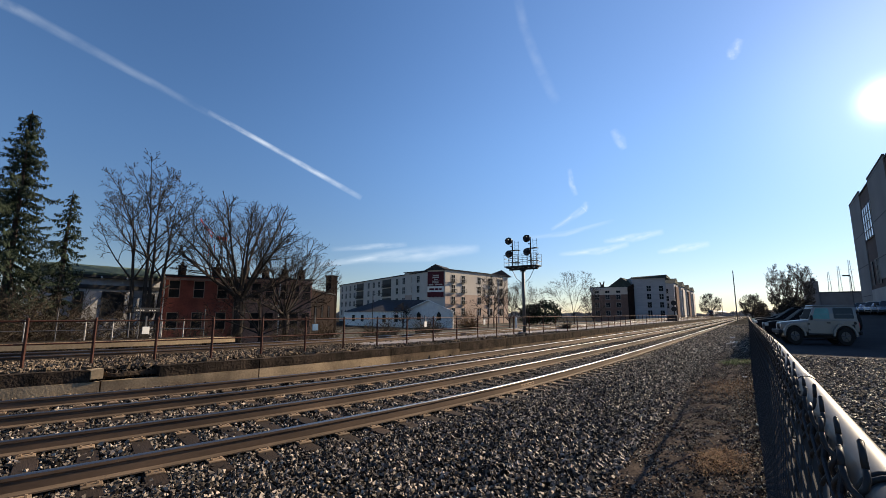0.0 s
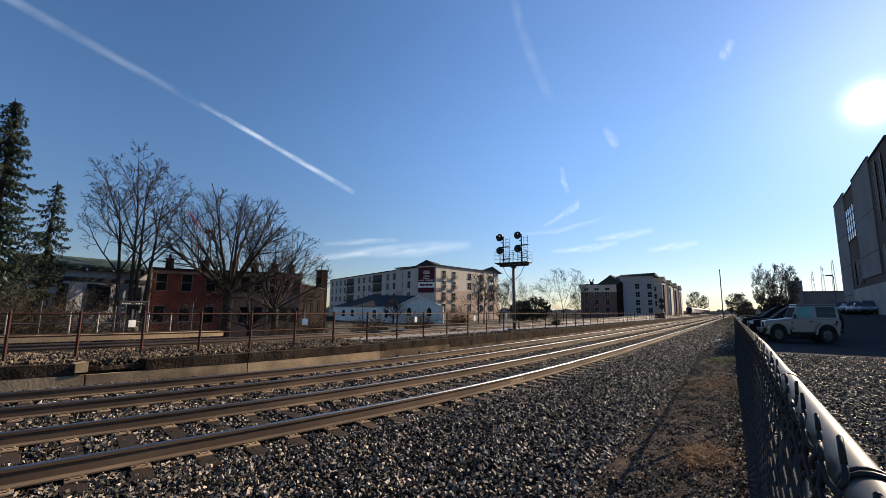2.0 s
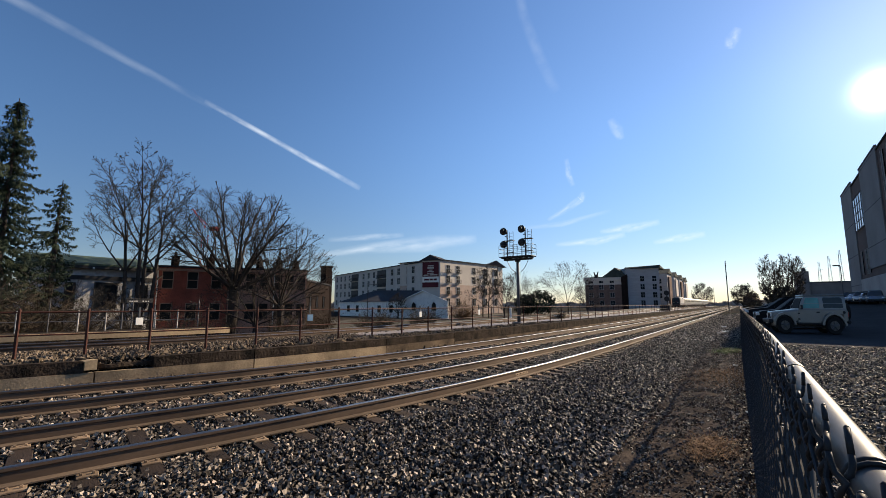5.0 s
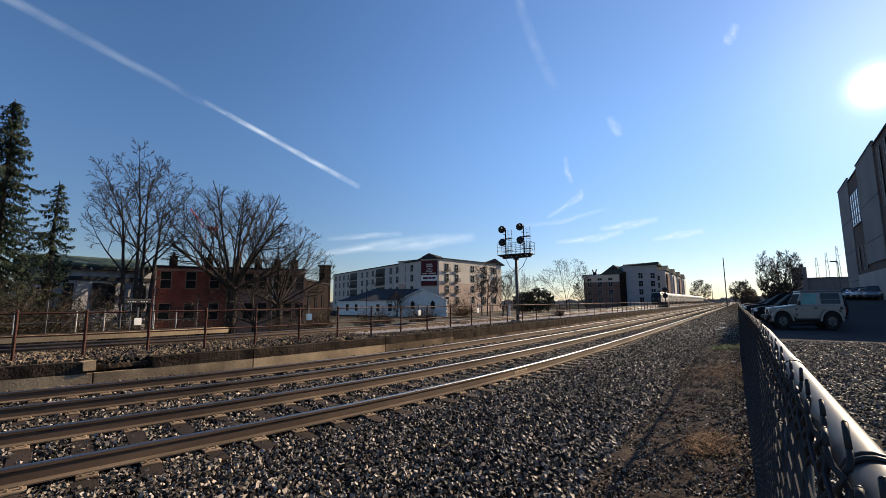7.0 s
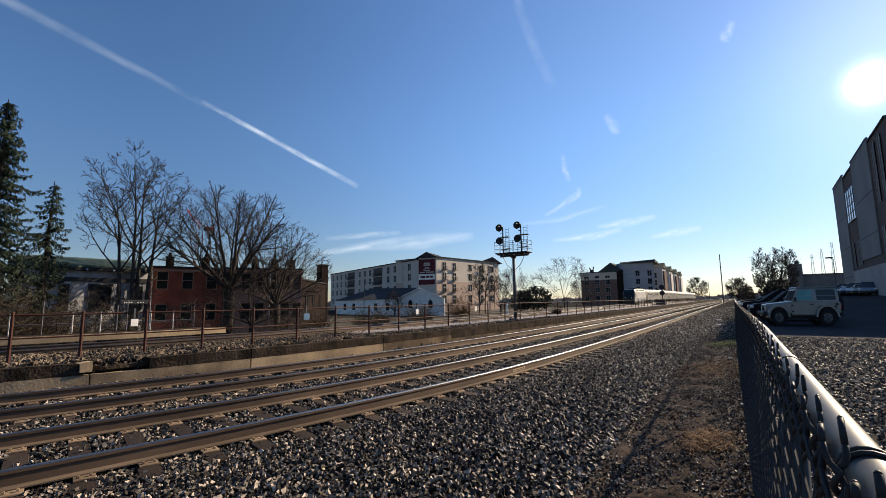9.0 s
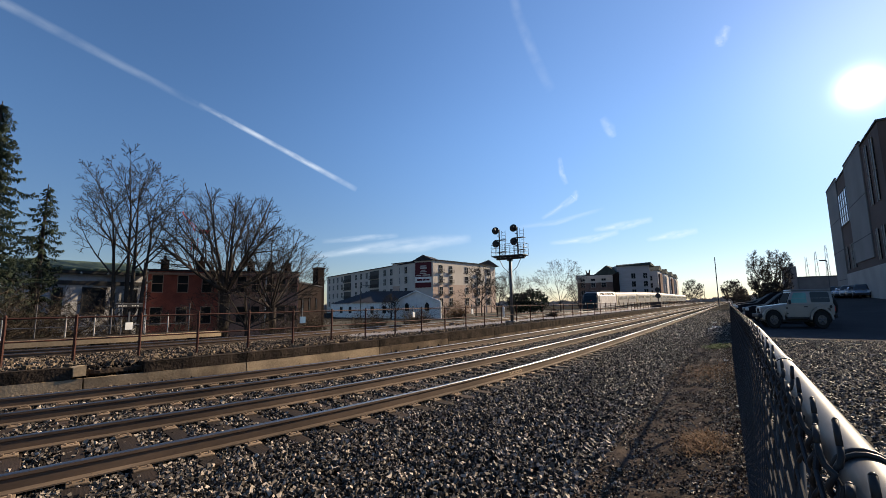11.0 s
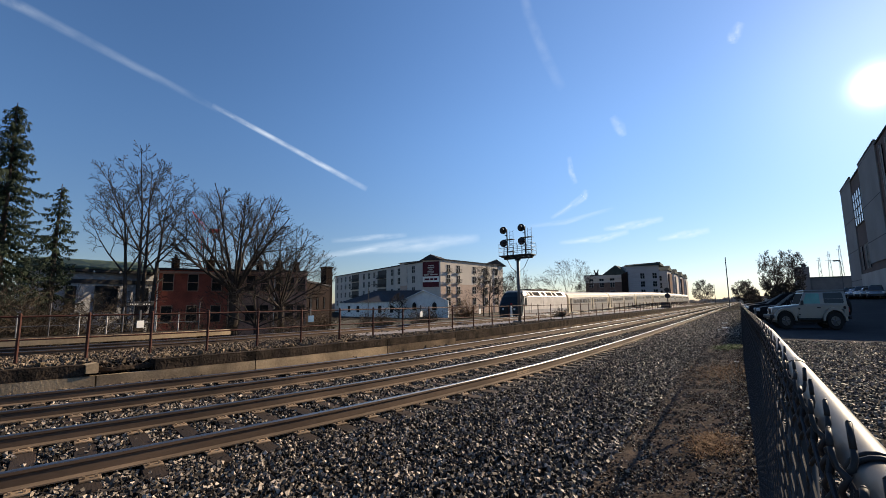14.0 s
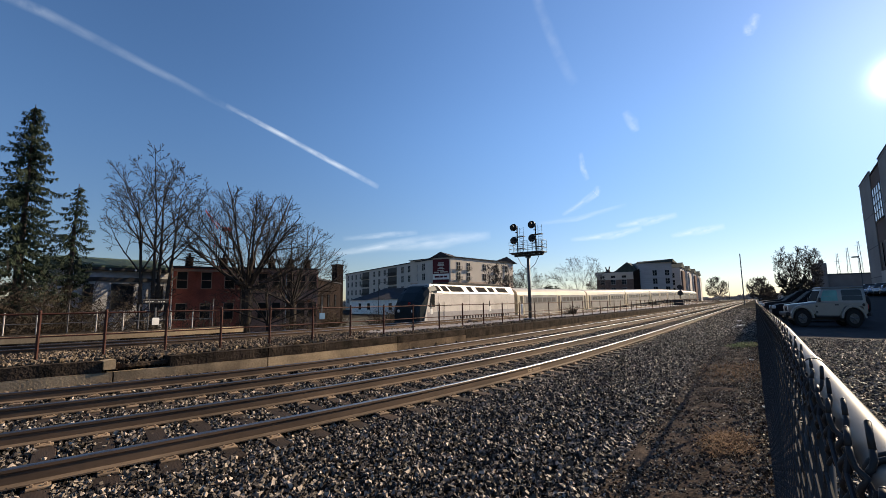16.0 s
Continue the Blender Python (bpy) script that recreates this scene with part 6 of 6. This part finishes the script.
def crane():
    """A far tower crane, its jib raised over the brick houses."""
    e = thing("tower_crane", "far red and white tower crane rising behind the trees", "crane", pose(-135.0, 65.4, -1.2, 0, 0, 65))
    for i in range(7):
        b = Build()
        for sx, sy in ((-0.8, -0.8), (0.8, -0.8), (0.8, 0.8), (-0.8, 0.8)):
            b.tube((sx, sy, i * 4.0), (sx, sy, i * 4.0 + 4.0), 0.16, n=4)
        for sx, sy, tx, ty in ((-0.8, -0.8, 0.8, -0.8), (0.8, 0.8, -0.8, 0.8), (-0.8, 0.8, -0.8, -0.8), (0.8, -0.8, 0.8, 0.8)):
            b.tube((sx, sy, i * 4.0), (tx, ty, i * 4.0 + 4.0), 0.1, n=4)
        part("mast_section", b, M_CRANERED if i % 2 else M_WHITE, e)
    b = Build()
    p, q = Vector((0, 0, 26.0)), Vector((-3.8, 0, 31.6))
    for s in (-0.5, 0.5):
        b.tube(p + Vector((0, s, 0)), q + Vector((0, s * 0.3, 0)), 0.16, n=4)
    b.tube(p + Vector((0.6, 0, 0.9)), q, 0.14, n=4)
    for k in range(9):
        b.tube(p.lerp(q, k / 9) + Vector((0, -0.45, 0)), p.lerp(q, (k + 1) / 9) + Vector((0.3, 0.4, 0.4)), 0.08, n=4)
    part("jib", b, M_CRANERED, e, "raised red lattice jib")
    part("counterweight", Build().box(1.0, 4.0, -0.8, 0.8, 25.6, 26.6, bev=0.1), M_CRANERED, e)


crane()

# far signal with two dark heads
e = thing("far_signal", "small dark two-headed railway signal far along the line", "railway signal", pose(-12.9, 98.0, 0.2))
part("mast", Build().tube((0, 0, 0), (0, 0, 3.9), 0.09), M_BLACK, e)
for z in (3.6, 2.4):
    part("signal_head", Build().wheel((0, -0.15, z), 0.5, 0.12, 18, axis=1), M_BLACK, e)
part("relay_case", Build().box(-1.3, 0.5, -0.6, 0.6, 0, 1.2, bev=0.05), M_BLACK, e, "dark relay cabinet at its foot")


def shrub(label, loc, h, w, seed, stems=90, material=None, name="shrub", category="shrub"):
    """A tangle of thin stems."""
    rng = random.Random(seed)
    e = thing(name, label, category, pose(*loc))
    b = Build()
    for i in range(stems):
        a, q = rng.uniform(0, 6.283), rng.uniform(0, 0.35)
        p = Vector((math.cos(a) * w * q, math.sin(a) * w * q, 0))
        way = Vector((math.cos(a) * 0.5 + rng.gauss(0, 0.3), math.sin(a) * 0.5 + rng.gauss(0, 0.3), 1.2)).normalized()
        ln, pts = h * rng.uniform(0.5, 1.15), [p]
        for k in range(5):
            way = (way + Vector((rng.gauss(0, 0.25), rng.gauss(0, 0.25), rng.gauss(-0.08, 0.2)))).normalized()
            pts.append(pts[-1] + way * ln / 5)
        for k in range(5):
            b.tube(pts[k], pts[k + 1], 0.022 * (1 - 0.16 * k), 0.022 * (1 - 0.16 * (k + 1)), n=3, caps=False)
            for _ in range(3):
                s = (way + Vector((rng.gauss(0, 0.8), rng.gauss(0, 0.8), rng.gauss(0, 0.5)))).normalized()
                b.tube(pts[k + 1], pts[k + 1] + s * ln * 0.22, 0.009, 0.004, n=3, caps=False)
    part("tangle", b, material or M_BRUSH, e)
    return e


for i, (x, y, h, w) in enumerate([(-30.5, 1.5, 4.2, 3.0), (-31.5, 4.2, 4.6, 3.0), (-32.0, 6.8, 4.0, 2.6), (-33, 9.3, 3.0, 2.0), (-29, -1.5, 4.5, 3)]):
    shrub("tangled brown brush beneath the spruces", (x, y, -1.2), h, w, 100 + i, 110)
for i in range(12):
    y = 11 + i * 3.6
    shrub("low dry brush along the far side of the railway", (-29.0 - (i % 3) * 1.2 - 0.12 * y, y, -1.2), 2.0 + 0.5 * (i % 2), 2.4, 130 + i, 60)
shrub("small dark weed clump on the gravel beyond the pipe fence", (-13.9, 38.8, 0.22), 0.75, 0.9, 161, 60)
shrub("pale dry bush beside the warehouse", (-42.5, 67.5, -1.2), 3.6, 4.0, 160, 160, M_STRAW)


def leafy(label, loc, h, w, seed, material=None):
    """A dense evergreen bush built of many small leaf sprays."""
    rng = random.Random(seed)
    e = thing("evergreen_bush", label, "bush", pose(*loc))
    b = Build()
    for i in range(1600):
        d = Vector((rng.gauss(0, 1), rng.gauss(0, 1), rng.gauss(0, 1))).normalized()
        r = rng.uniform(0.55, 1.0) * (1 + 0.25 * noise.noise(d * 2 + Vector((seed, 0, 0))))
        c = Vector((d.x * w * r, d.y * w * r, h * 0.5 + d.z * h * 0.5 * r))
        u = Vector((rng.gauss(0, 1), rng.gauss(0, 1), rng.gauss(0, 1))).normalized()
        v = u.orthogonal().normalized()
        q = rng.uniform(0.15, 0.4)
        b.add([c - u * q, c + v * q * 0.5, c + u * q, c - v * q * 0.5, c + u.cross(v) * q * 0.3], [(0, 1, 4), (1, 2, 4), (2, 3, 4), (3, 0, 4)])
    part("leaves", b, material or M_NEEDLE, e)
    part("stem", Build().tube((0, 0, -0.2), (0, 0, h * 0.6), 0.15, 0.05), M_BARK, e)
    return e


leafy("dark evergreen bush before the far apartments", (-42.0, 103.0, -1.2), 6.2, 3.9, 5)
leafy("dark evergreen bush before the far apartments", (-46.5, 104.0, -1.2), 5.4, 3.0, 6)
for i, (x, y, h, w, n, sd) in enumerate([(-35.4, 104, 13.6, 13.0, 1, 31), (-29.5, 100, 8.0, 6, 1, 32), (-41.5, 90, 10.5, 9.5, 1, 33), (-42.8, 76.0, 10.8, 10.5, 2, 34), (-38.0, 75.0, 8.5, 6.0, 1, 35), (-57.0, 66.0, 5.0, 4.0, 1, 36)]):
    bare_tree("slim bare tree beyond the railway", (x, y, -1.2), h, w, n, sd, trunk=0.15, clear=0.2, kids=(8, 6, 5) if n == 1 else (0, 7, 5, 3), limbs=12, low=0.18, least=0.013)
for i, (x, y, h, w, sd) in enumerate([(7.6, 160, 18.0, 8.5, 41), (11.2, 160, 17.4, 8.0, 42), (-25.9, 380, 18.5, 15.0, 43), (3.0, 270, 9.0, 7.0, 44), (-0.5, 250, 12.5, 10, 45)]):
    bare_tree("hazy bare tree at the end of the street", (x, y, -0.8), h, w, 1, sd, trunk=0.34, clear=0.15, kids=(10, 8, 6), limbs=18, low=0.08, least=0.03)
leafy("dense brown thicket at the foot of the far trees", (9.4, 158.0, -0.8), 7.5, 4.2, 9, M_BRUSH)
for i, (x, y, h, w) in enumerate([(9.0, 162, 5.5, 3.5), (3.2, 240, 5.0, 4.0)]):
    leafy("dark thicket at the end of the street", (x, y, -0.8), h, w, 50 + i, M_BRUSH)


def far_town():
    e = thing("brick_tower_block", "grey-brown tower with a low factory wing", "building")
    part("tower", Build().box(15.6, 19.4, 199, 206, -1, 13.2, bev=0.1), M_GREYBLOCK, e)
    part("roof_vent", Build().box(17.6, 18.8, 201, 203, 13.2, 14.4, bev=0.1), M_STEEL, e)
    part("factory_wing", Build().box(19.4, 33.0, 200, 220, -1, 9.0, bev=0.1), M_GREYBLOCK, e)
    part("parapet", Build().box(19.2, 33.2, 199.8, 220.2, 9.0, 9.4, bev=0.05), M_STEEL, e)
    for i in range(5):
        t = thing("transmission_pylon", "thin grey lattice power pylon on the skyline", "pylon", pose(37 + i * 3.0, 330 - i * 12, -1), group="pylons")
        h = 27 + i * 2.0
        b = Build()
        for sx, sy in ((-1, -1), (1, -1), (-1, 1), (1, 1)):
            b.tube((sx * 1.2, sy * 1.2, 0), (sx * 0.3, sy * 0.3, h), 0.09, 0.06, n=4)
        for k in range(8):
            z0, z1 = h * k / 8, h * (k + 1) / 8
            w0, w1 = 1.2 - 0.9 * k / 8, 1.2 - 0.9 * (k + 1) / 8
            b.tube((-w0, -w0, z0), (w1, -w1, z1), 0.045, n=4)
            b.tube((w0, -w0, z0), (-w1, -w1, z1), 0.045, n=4)
        part("lattice", b, M_PYLON, t)
        part("cross_arm", Build().tube((-1.3, 0, h * 0.93), (1.3, 0, h * 0.93), 0.07, n=4).tube((-1.6, 0, h * 0.83), (1.6, 0, h * 0.83), 0.07, n=4), M_PYLON, t)
    for x, y, w, h in ((2.5, 290, 8, 4), (9, 300, 10, 5), (-38, 330, 12, 7)):
        k = thing("far_shed", "low pale shed at the end of the line", "building", pose(x, y, -1))
        part("wall", Build().box(-w / 2, w / 2, -3, 3, 0, h * 0.75), M_GREY, k)
        part("roof", Build().prism([(-3.4, h * 0.75), (0, h), (3.4, h * 0.75)], -w / 2 - 0.3, w / 2 + 0.3), M_ROOF, k)


far_town()


def far_woods():
    """A ragged bare treeline on the horizon."""
    rng = random.Random(90)
    b = Build()
    for i in range(5200):
        a = radians(rng.uniform(-7, 84))
        r = rng.uniform(330, 430) if a > radians(2) else rng.uniform(560, 640)
        base = Vector((-math.sin(a) * r, math.cos(a) * r, -1.3))
        h = (4.6 + 2.2 * noise.noise((a * 30, 0, 5)) + 1.0 * noise.noise((a * 110, 0, 9))) * rng.uniform(0.45, 1.0) * r / 380
        w = rng.uniform(0.5, 1.6)
        u = Vector((math.cos(a), math.sin(a), 0)) * w
        v = Vector((-math.sin(a), math.cos(a), 0)) * w
        m = base + Vector((rng.uniform(-1, 1), rng.uniform(-1, 1), h * rng.uniform(0.4, 0.8)))
        t = base + Vector((rng.uniform(-1, 1), rng.uniform(-1, 1), h))
        b.add([base - u * 0.3, base + u * 0.3, m + u, m + v, m - u, t], [(0, 1, 2, 4), (2, 3, 5), (3, 4, 5), (4, 2, 5)])
    return tagged(part("far_woods", b, M_FARWOOD), "ragged brown treeline on the horizon", "woods", kind="stuff")


far_woods()


# ---- dirt path details ----
def straw_patch(label, x, y, w, n, seed, material):
    rng = random.Random(seed)
    b = Build()
    for i in range(n):
        p = Vector((x + rng.gauss(0, w), y + rng.gauss(0, w * 2.2), 0))
        p.z = land(-p.x, p.y) + 0.035
        a = rng.uniform(0, 6.283)
        ln = rng.uniform(0.06, 0.2)
        q = p + Vector((math.cos(a) * ln, math.sin(a) * ln, rng.uniform(0.0, 0.07)))
        s = Vector((-math.sin(a), math.cos(a), 0)) * 0.004
        m = p.lerp(q, 0.5) + Vector((0, 0, 0.02))
        b.add([p - s, p + s, m + s, m - s, q], [(0, 1, 2, 3), (3, 2, 4)])
    return tagged(part("dead_grass", b, material), label, "grass", kind="stuff")


M_WEED = mat("green_weeds", (0.10, 0.13, 0.04), (0.07, 0.10, 0.035), rough=0.9, bump=0, island=0.3)
straw_patch("flattened straw-coloured dead grass on the dirt path", -0.42, 5.5, 0.11, 700, 61, M_STRAW)
straw_patch("sparse green weeds on the dirt path", -0.55, 17.0, 0.2, 1200, 62, M_WEED)
straw_patch("scattered dead grass blades on the dirt path", -0.6, 11.0, 0.35, 900, 63, M_STRAW)


def on_path(rng):
    y = -4.0 + 46 * rng.uniform() ** 1.9 if rng.uniform() < 0.9 else rng.uniform(-5, 3)
    d = rng.uniform(0.02, 1.55)
    return np.array([across(d, y), y, land(d, y) + 0.02 + rng.uniform(-0.012, 0.012)])


def dirt_path():
    """The uneven trodden strip between the ballast and the fence."""
    b, n, ys = Build(), 40, []
    y = -5.0
    while y < 29:
        ys.append(y)
        y *= 1.012 if y > 4 else 1.0
        y += 0.04 if y <= 4 else 0.0
    for y in ys:
        for j in range(n + 1):
            d = 0.01 + 1.6 * j / n
            edge = math.sin(math.pi * min(1, max(0, j / n)))
            h = 0.004 + edge * (0.018 + 0.03 * noise.noise((d * 3.1, y * 2.2, 4)) + 0.022 * noise.noise((d * 9, y * 7, 8)) + 0.012 * noise.noise((d * 22, y * 19, 2)))
            b.v.append((across(d, y), y, land(d, y) + max(-0.03, h)))
    for i in range(len(ys) - 1):
        for j in range(n):
            k = i * (n + 1) + j
            b.f.append((k + 1, k, k + n + 1, k + n + 2))
            b.k.append(0)
    return tagged(part("dirt_path", b, M_DIRT, smooth=True), "trodden brown dirt path with clods along the fence", "path", kind="structure")


dirt_path()
stones("earth_clods", "crumbled clods of brown earth on the path", 8, 15000, on_path, 0.0125, M_CLOD)
stones("path_gravel", "small stones trodden into the dirt path", 5, 90000, on_path, 0.0095, M_STONE)


def on_lot(rng):
    y = -3.0 + 20 * rng.uniform() ** 1.1 + rng.normal() * 0.4
    x = 0.2 + rng.uniform() ** 1.2 * (1.3 + 0.26 * max(0.0, y) + abs(rng.normal()) * 0.2)
    return np.array([x, y, lot_height(x, y) + 0.003])


stones("lot_gravel", "loose grey gravel on the car park", 6, 48000, on_lot, 0.014)


def joint_bar(y, d):
    e = thing("joint_bar", "rusty bolted joint bar on the rail", "rail joint", pose(across(d, y) + 0.012, y, -0.092, 0, 0, -math.degrees(math.atan(bend(y + 0.5, d) - bend(y - 0.5, d)))))
    part("bar", Build().box(-0.004, 0.013, -0.3, 0.3, -0.045, 0.02, bev=0.005), M_PLATE, e)
    for k in (-0.22, -0.08, 0.08, 0.22):
        part("bolt", Build().tube((0.01, k, 0), (0.026, k, 0), 0.012, n=6), M_RAIL, e)


joint_bar(9.6, 4.005)


def litter(x, y, w, seed):
    rng = random.Random(seed)
    e = thing("paper_scrap", "crumpled white scrap of litter on the dirt path", "litter", pose(x, y, land(-x, y) + 0.01))
    n = 4
    vs = [((i / n - 0.5) * w, (j / n - 0.5) * w, rng.uniform(0, 0.4) * w) for j in range(n + 1) for i in range(n + 1)]
    b = Build().add(vs, [(j * (n + 1) + i, j * (n + 1) + i + 1, (j + 1) * (n + 1) + i + 1, (j + 1) * (n + 1) + i) for j in range(n) for i in range(n)])
    b.add([(x, y, z + 0.004) for x, y, z in vs], [(j * (n + 1) + i, j * (n + 1) + i + 1, (j + 1) * (n + 1) + i + 1, (j + 1) * (n + 1) + i) for j in range(n) for i in range(n)])
    part("paper", b, M_WHITE, e)


for i, (x, y, w) in enumerate(((-1.3, 36.0, 0.3), (-1.0, 29.0, 0.35), (-1.25, 28.0, 0.2), (-0.3, 13.0, 0.09), (-0.05, 7.4, 0.1))):
    litter(x, y, w, 70 + i)


# ---- sky ----
def vapour(name, strength, patch, along):
    """Thin ice cloud: see-through, thicker along its middle and in noisy patches; emission stands in for sunlight on
    it.
    """
    m = bpy.data.materials.new(name)
    m.use_nodes = True
    t = m.node_tree
    n, l = t.nodes, t.links
    n.clear()
    out, mix, clear, glow = n.new("ShaderNodeOutputMaterial"), n.new("ShaderNodeMixShader"), n.new("ShaderNodeBsdfTransparent"), n.new("ShaderNodeEmission")
    glow.inputs["Color"].default_value = (0.86, 0.93, 1.0, 1)
    glow.inputs["Strength"].default_value = 0.68
    uv, sep = n.new("ShaderNodeUVMap"), n.new("ShaderNodeSeparateXYZ")
    l.new(uv.outputs[0], sep.inputs[0])

    def arch(socket, power):
        a, b, c, d = (n.new("ShaderNodeMath") for _ in range(4))
        a.operation, b.operation, c.operation, d.operation = "SUBTRACT", "MULTIPLY", "MULTIPLY", "POWER"
        a.inputs[0].default_value = 1.0
        l.new(socket, a.inputs[1])
        l.new(socket, b.inputs[0])
        l.new(a.outputs[0], b.inputs[1])
        l.new(b.outputs[0], c.inputs[0])
        c.inputs[1].default_value = 4.0
        l.new(c.outputs[0], d.inputs[0])
        d.inputs[1].default_value = power
        return d.outputs[0]
    mp, tx, rg = n.new("ShaderNodeMapping"), n.new("ShaderNodeTexNoise"), n.new("ShaderNodeMapRange")
    mp.inputs["Scale"].default_value = (along, patch, 1)
    l.new(uv.outputs[0], mp.inputs[0])
    l.new(mp.outputs[0], tx.inputs["Vector"])
    tx.inputs["Scale"].default_value, tx.inputs["Detail"].default_value = 1.0, 6.0
    rg.inputs["From Min"].default_value, rg.inputs["From Max"].default_value = 0.3, 0.7
    l.new(tx.outputs["Fac"], rg.inputs["Value"])
    f = arch(sep.outputs[1], 1.6)
    for other in (arch(sep.outputs[0], 0.5), rg.outputs[0]):
        q = n.new("ShaderNodeMath")
        q.operation = "MULTIPLY"
        l.new(f, q.inputs[0])
        l.new(other, q.inputs[1])
        f = q.outputs[0]
    q = n.new("ShaderNodeMath")
    q.operation, q.use_clamp = "MULTIPLY", True
    l.new(f, q.inputs[0])
    q.inputs[1].default_value = strength
    l.new(q.outputs[0], mix.inputs[0])
    l.new(clear.outputs[0], mix.inputs[1])
    l.new(glow.outputs[0], mix.inputs[2])
    l.new(mix.outputs[0], out.inputs[0])
    return m


def streak(name, label, pts, material, far=3200.0):
    """A soft streak of cloud through points (turn to the left, height, breadth), in degrees."""
    way = lambda a, b: Vector((-math.sin(radians(a)) * math.cos(radians(b)), math.cos(radians(a)) * math.cos(radians(b)), math.sin(radians(b)))) * far
    fine = []
    for (a0, b0, w0), (a1, b1, w1) in zip(pts, pts[1:]):
        for k in range(6):
            f = k / 6
            v = way(a0, b0).lerp(way(a1, b1), f)
            fine.append((math.degrees(math.atan2(-v.x, v.y)), math.degrees(math.atan2(v.z, math.hypot(v.x, v.y))), w0 + (w1 - w0) * f))
    fine.append(pts[-1])
    me = bpy.data.meshes.new(name)
    vs = []
    for i, (a, b, w) in enumerate(fine):
        p = way(a, b)
        q = way(*fine[min(i + 1, len(fine) - 1)][:2]) - way(*fine[max(i - 1, 0)][:2])
        s = p.cross(q).normalized() * far * radians(w) / 2
        vs += [tuple(p - s), tuple(p + s)]
    n = len(fine)
    me.from_pydata(vs, [], [(2 * i, 2 * i + 2, 2 * i + 3, 2 * i + 1) for i in range(n - 1)])
    uv = me.uv_layers.new(name="UVMap")
    for poly in me.polygons:
        for li, vi in zip(poly.loop_indices, poly.vertices):
            uv.data[li].uv = ((vi // 2) / (n - 1), float(vi % 2))
    me.materials.append(material)
    ob = new(name, me)
    ob.visible_shadow = False
    return tagged(ob, label, "cloud", kind="structure")


V_TRAIL, V_FAINT, V_WISP, V_CIRRUS = vapour("contrail_vapour", 0.8, 0.6, 5), vapour("faint_contrail_vapour", 0.2, 0.6, 7), vapour("wisp_vapour", 0.42, 2.0, 3), vapour("cirrus_vapour", 0.58, 1.5, 3.5)
drifting = [
    streak("contrail", "bright white contrail crossing the blue sky", [(65.0, 23.2, 0.7), (45.8, 15.1, 0.9)], V_TRAIL),
    streak("contrail", "fainter white contrail high in the blue sky", [(89, 28.0, 1.2), (82.07, 27.5, 1.2), (64.0, 22.7, 0.9)], V_FAINT),
    streak("contrail", "old faint contrail breaking up", [(24.2, 40, 1.2), (23.2, 35.5, 1.5), (21.0, 30.5, 1.6), (19.0, 26.5, 1.6)], vapour("old_vapour", 0.12, 0.6, 6)),
]
slow = [
    streak("cirrus_cloud", "small bright wisp of cloud", [(-1.9, 29.0, 1.0), (-1.1, 28.0, 1.5), (-0.8, 27.2, 1.0)], V_WISP),
    streak("cirrus_cloud", "curled wisp of cloud", [(20.9, 10.9, 0.6), (18.7, 12.0, 1.0), (16.6, 13.3, 1.2), (16.2, 14.2, 0.8)], V_WISP),
    streak("cirrus_cloud", "thin wisp of cloud", [(17.5, 15.0, 0.8), (18.0, 16.5, 0.9), (18.2, 18.5, 0.7)], vapour("thin_vapour", 0.4, 1, 3)),
    streak("cirrus_cloud", "long flat cirrus bank over the apartments", [(52, 6.2, 0.8), (45, 7.3, 1.6), (37, 8.1, 2.6), (30.2, 8.7, 1.4)], V_CIRRUS),
    streak("cirrus_cloud", "flat cirrus streak", [(50, 8.3, 0.8), (44, 8.9, 1.0), (40, 9.2, 0.8)], vapour("flat_vapour", 0.4, 1, 3)),
    streak("cirrus_cloud", "flat cirrus streak", [(20, 7.7, 0.7), (15, 7.9, 1.2), (11.5, 8.6, 0.9)], V_CIRRUS),
    streak("cirrus_cloud", "flat cirrus streak", [(14.5, 9.1, 0.7), (11, 9.3, 1.3), (7.6, 9.8, 0.9)], V_CIRRUS),
    streak("cirrus_cloud", "flat cirrus streak", [(8.5, 7.4, 0.7), (5.5, 7.7, 1.2), (3.0, 8.0, 0.9)], V_CIRRUS),
    streak("cirrus_cloud", "pale haze patch in the sky", [(12.6, 22.6, 1.0), (11.8, 21.2, 1.6), (11.4, 20.0, 1.0)], vapour("patch_vapour", 0.4, 1, 1.5)),
    streak("cirrus_cloud", "thin streak of cloud", [(24, 10, 0.7), (19, 10.3, 0.9), (13, 11.6, 0.6)], vapour("streak_vapour", 0.3, 1, 2)),
]


# ---- what moves ----
def motions():
    fronts = [(0.0, 342.0), (1.3, 302.0), (2.5, 266.0), (4.0, 226.0), (5.5, 189.0), (7.0, 155.0), (8.0, 135.5), (9.0, 117.3), (10.2, 97.0), (11.5, 78.0), (12.5, 64.7), (13.5, 52.6), (14.5, 41.5), (15.3, 33.3), (16.0, 26.5)]

    def on_line(y, length):
        slope = math.degrees(math.atan((rise(y + length) - rise(y)) / length))
        return pose(TRAIN_X, y, TRAIN_Z + rise(y), slope)

    walk(loco, [(t, on_line(y, LOCO)) for t, y in fronts])
    for i, c in enumerate(coaches):
        walk(c, [(t, on_line(y + LOCO + 0.3 + COACH * i, COACH)) for t, y in fronts])
    for c in drifting:
        walk(c, [(t, pose(0, 0, 0, 0, 0, 0.8 - 0.11 * t)) for t in (0.0, 8.0, 16.0)])
    for c in slow:
        walk(c, [(t, pose(0, 0, 0, 0, 0, 0.35 - 0.05 * t)) for t in (0.0, 8.0, 16.0)])


motions()
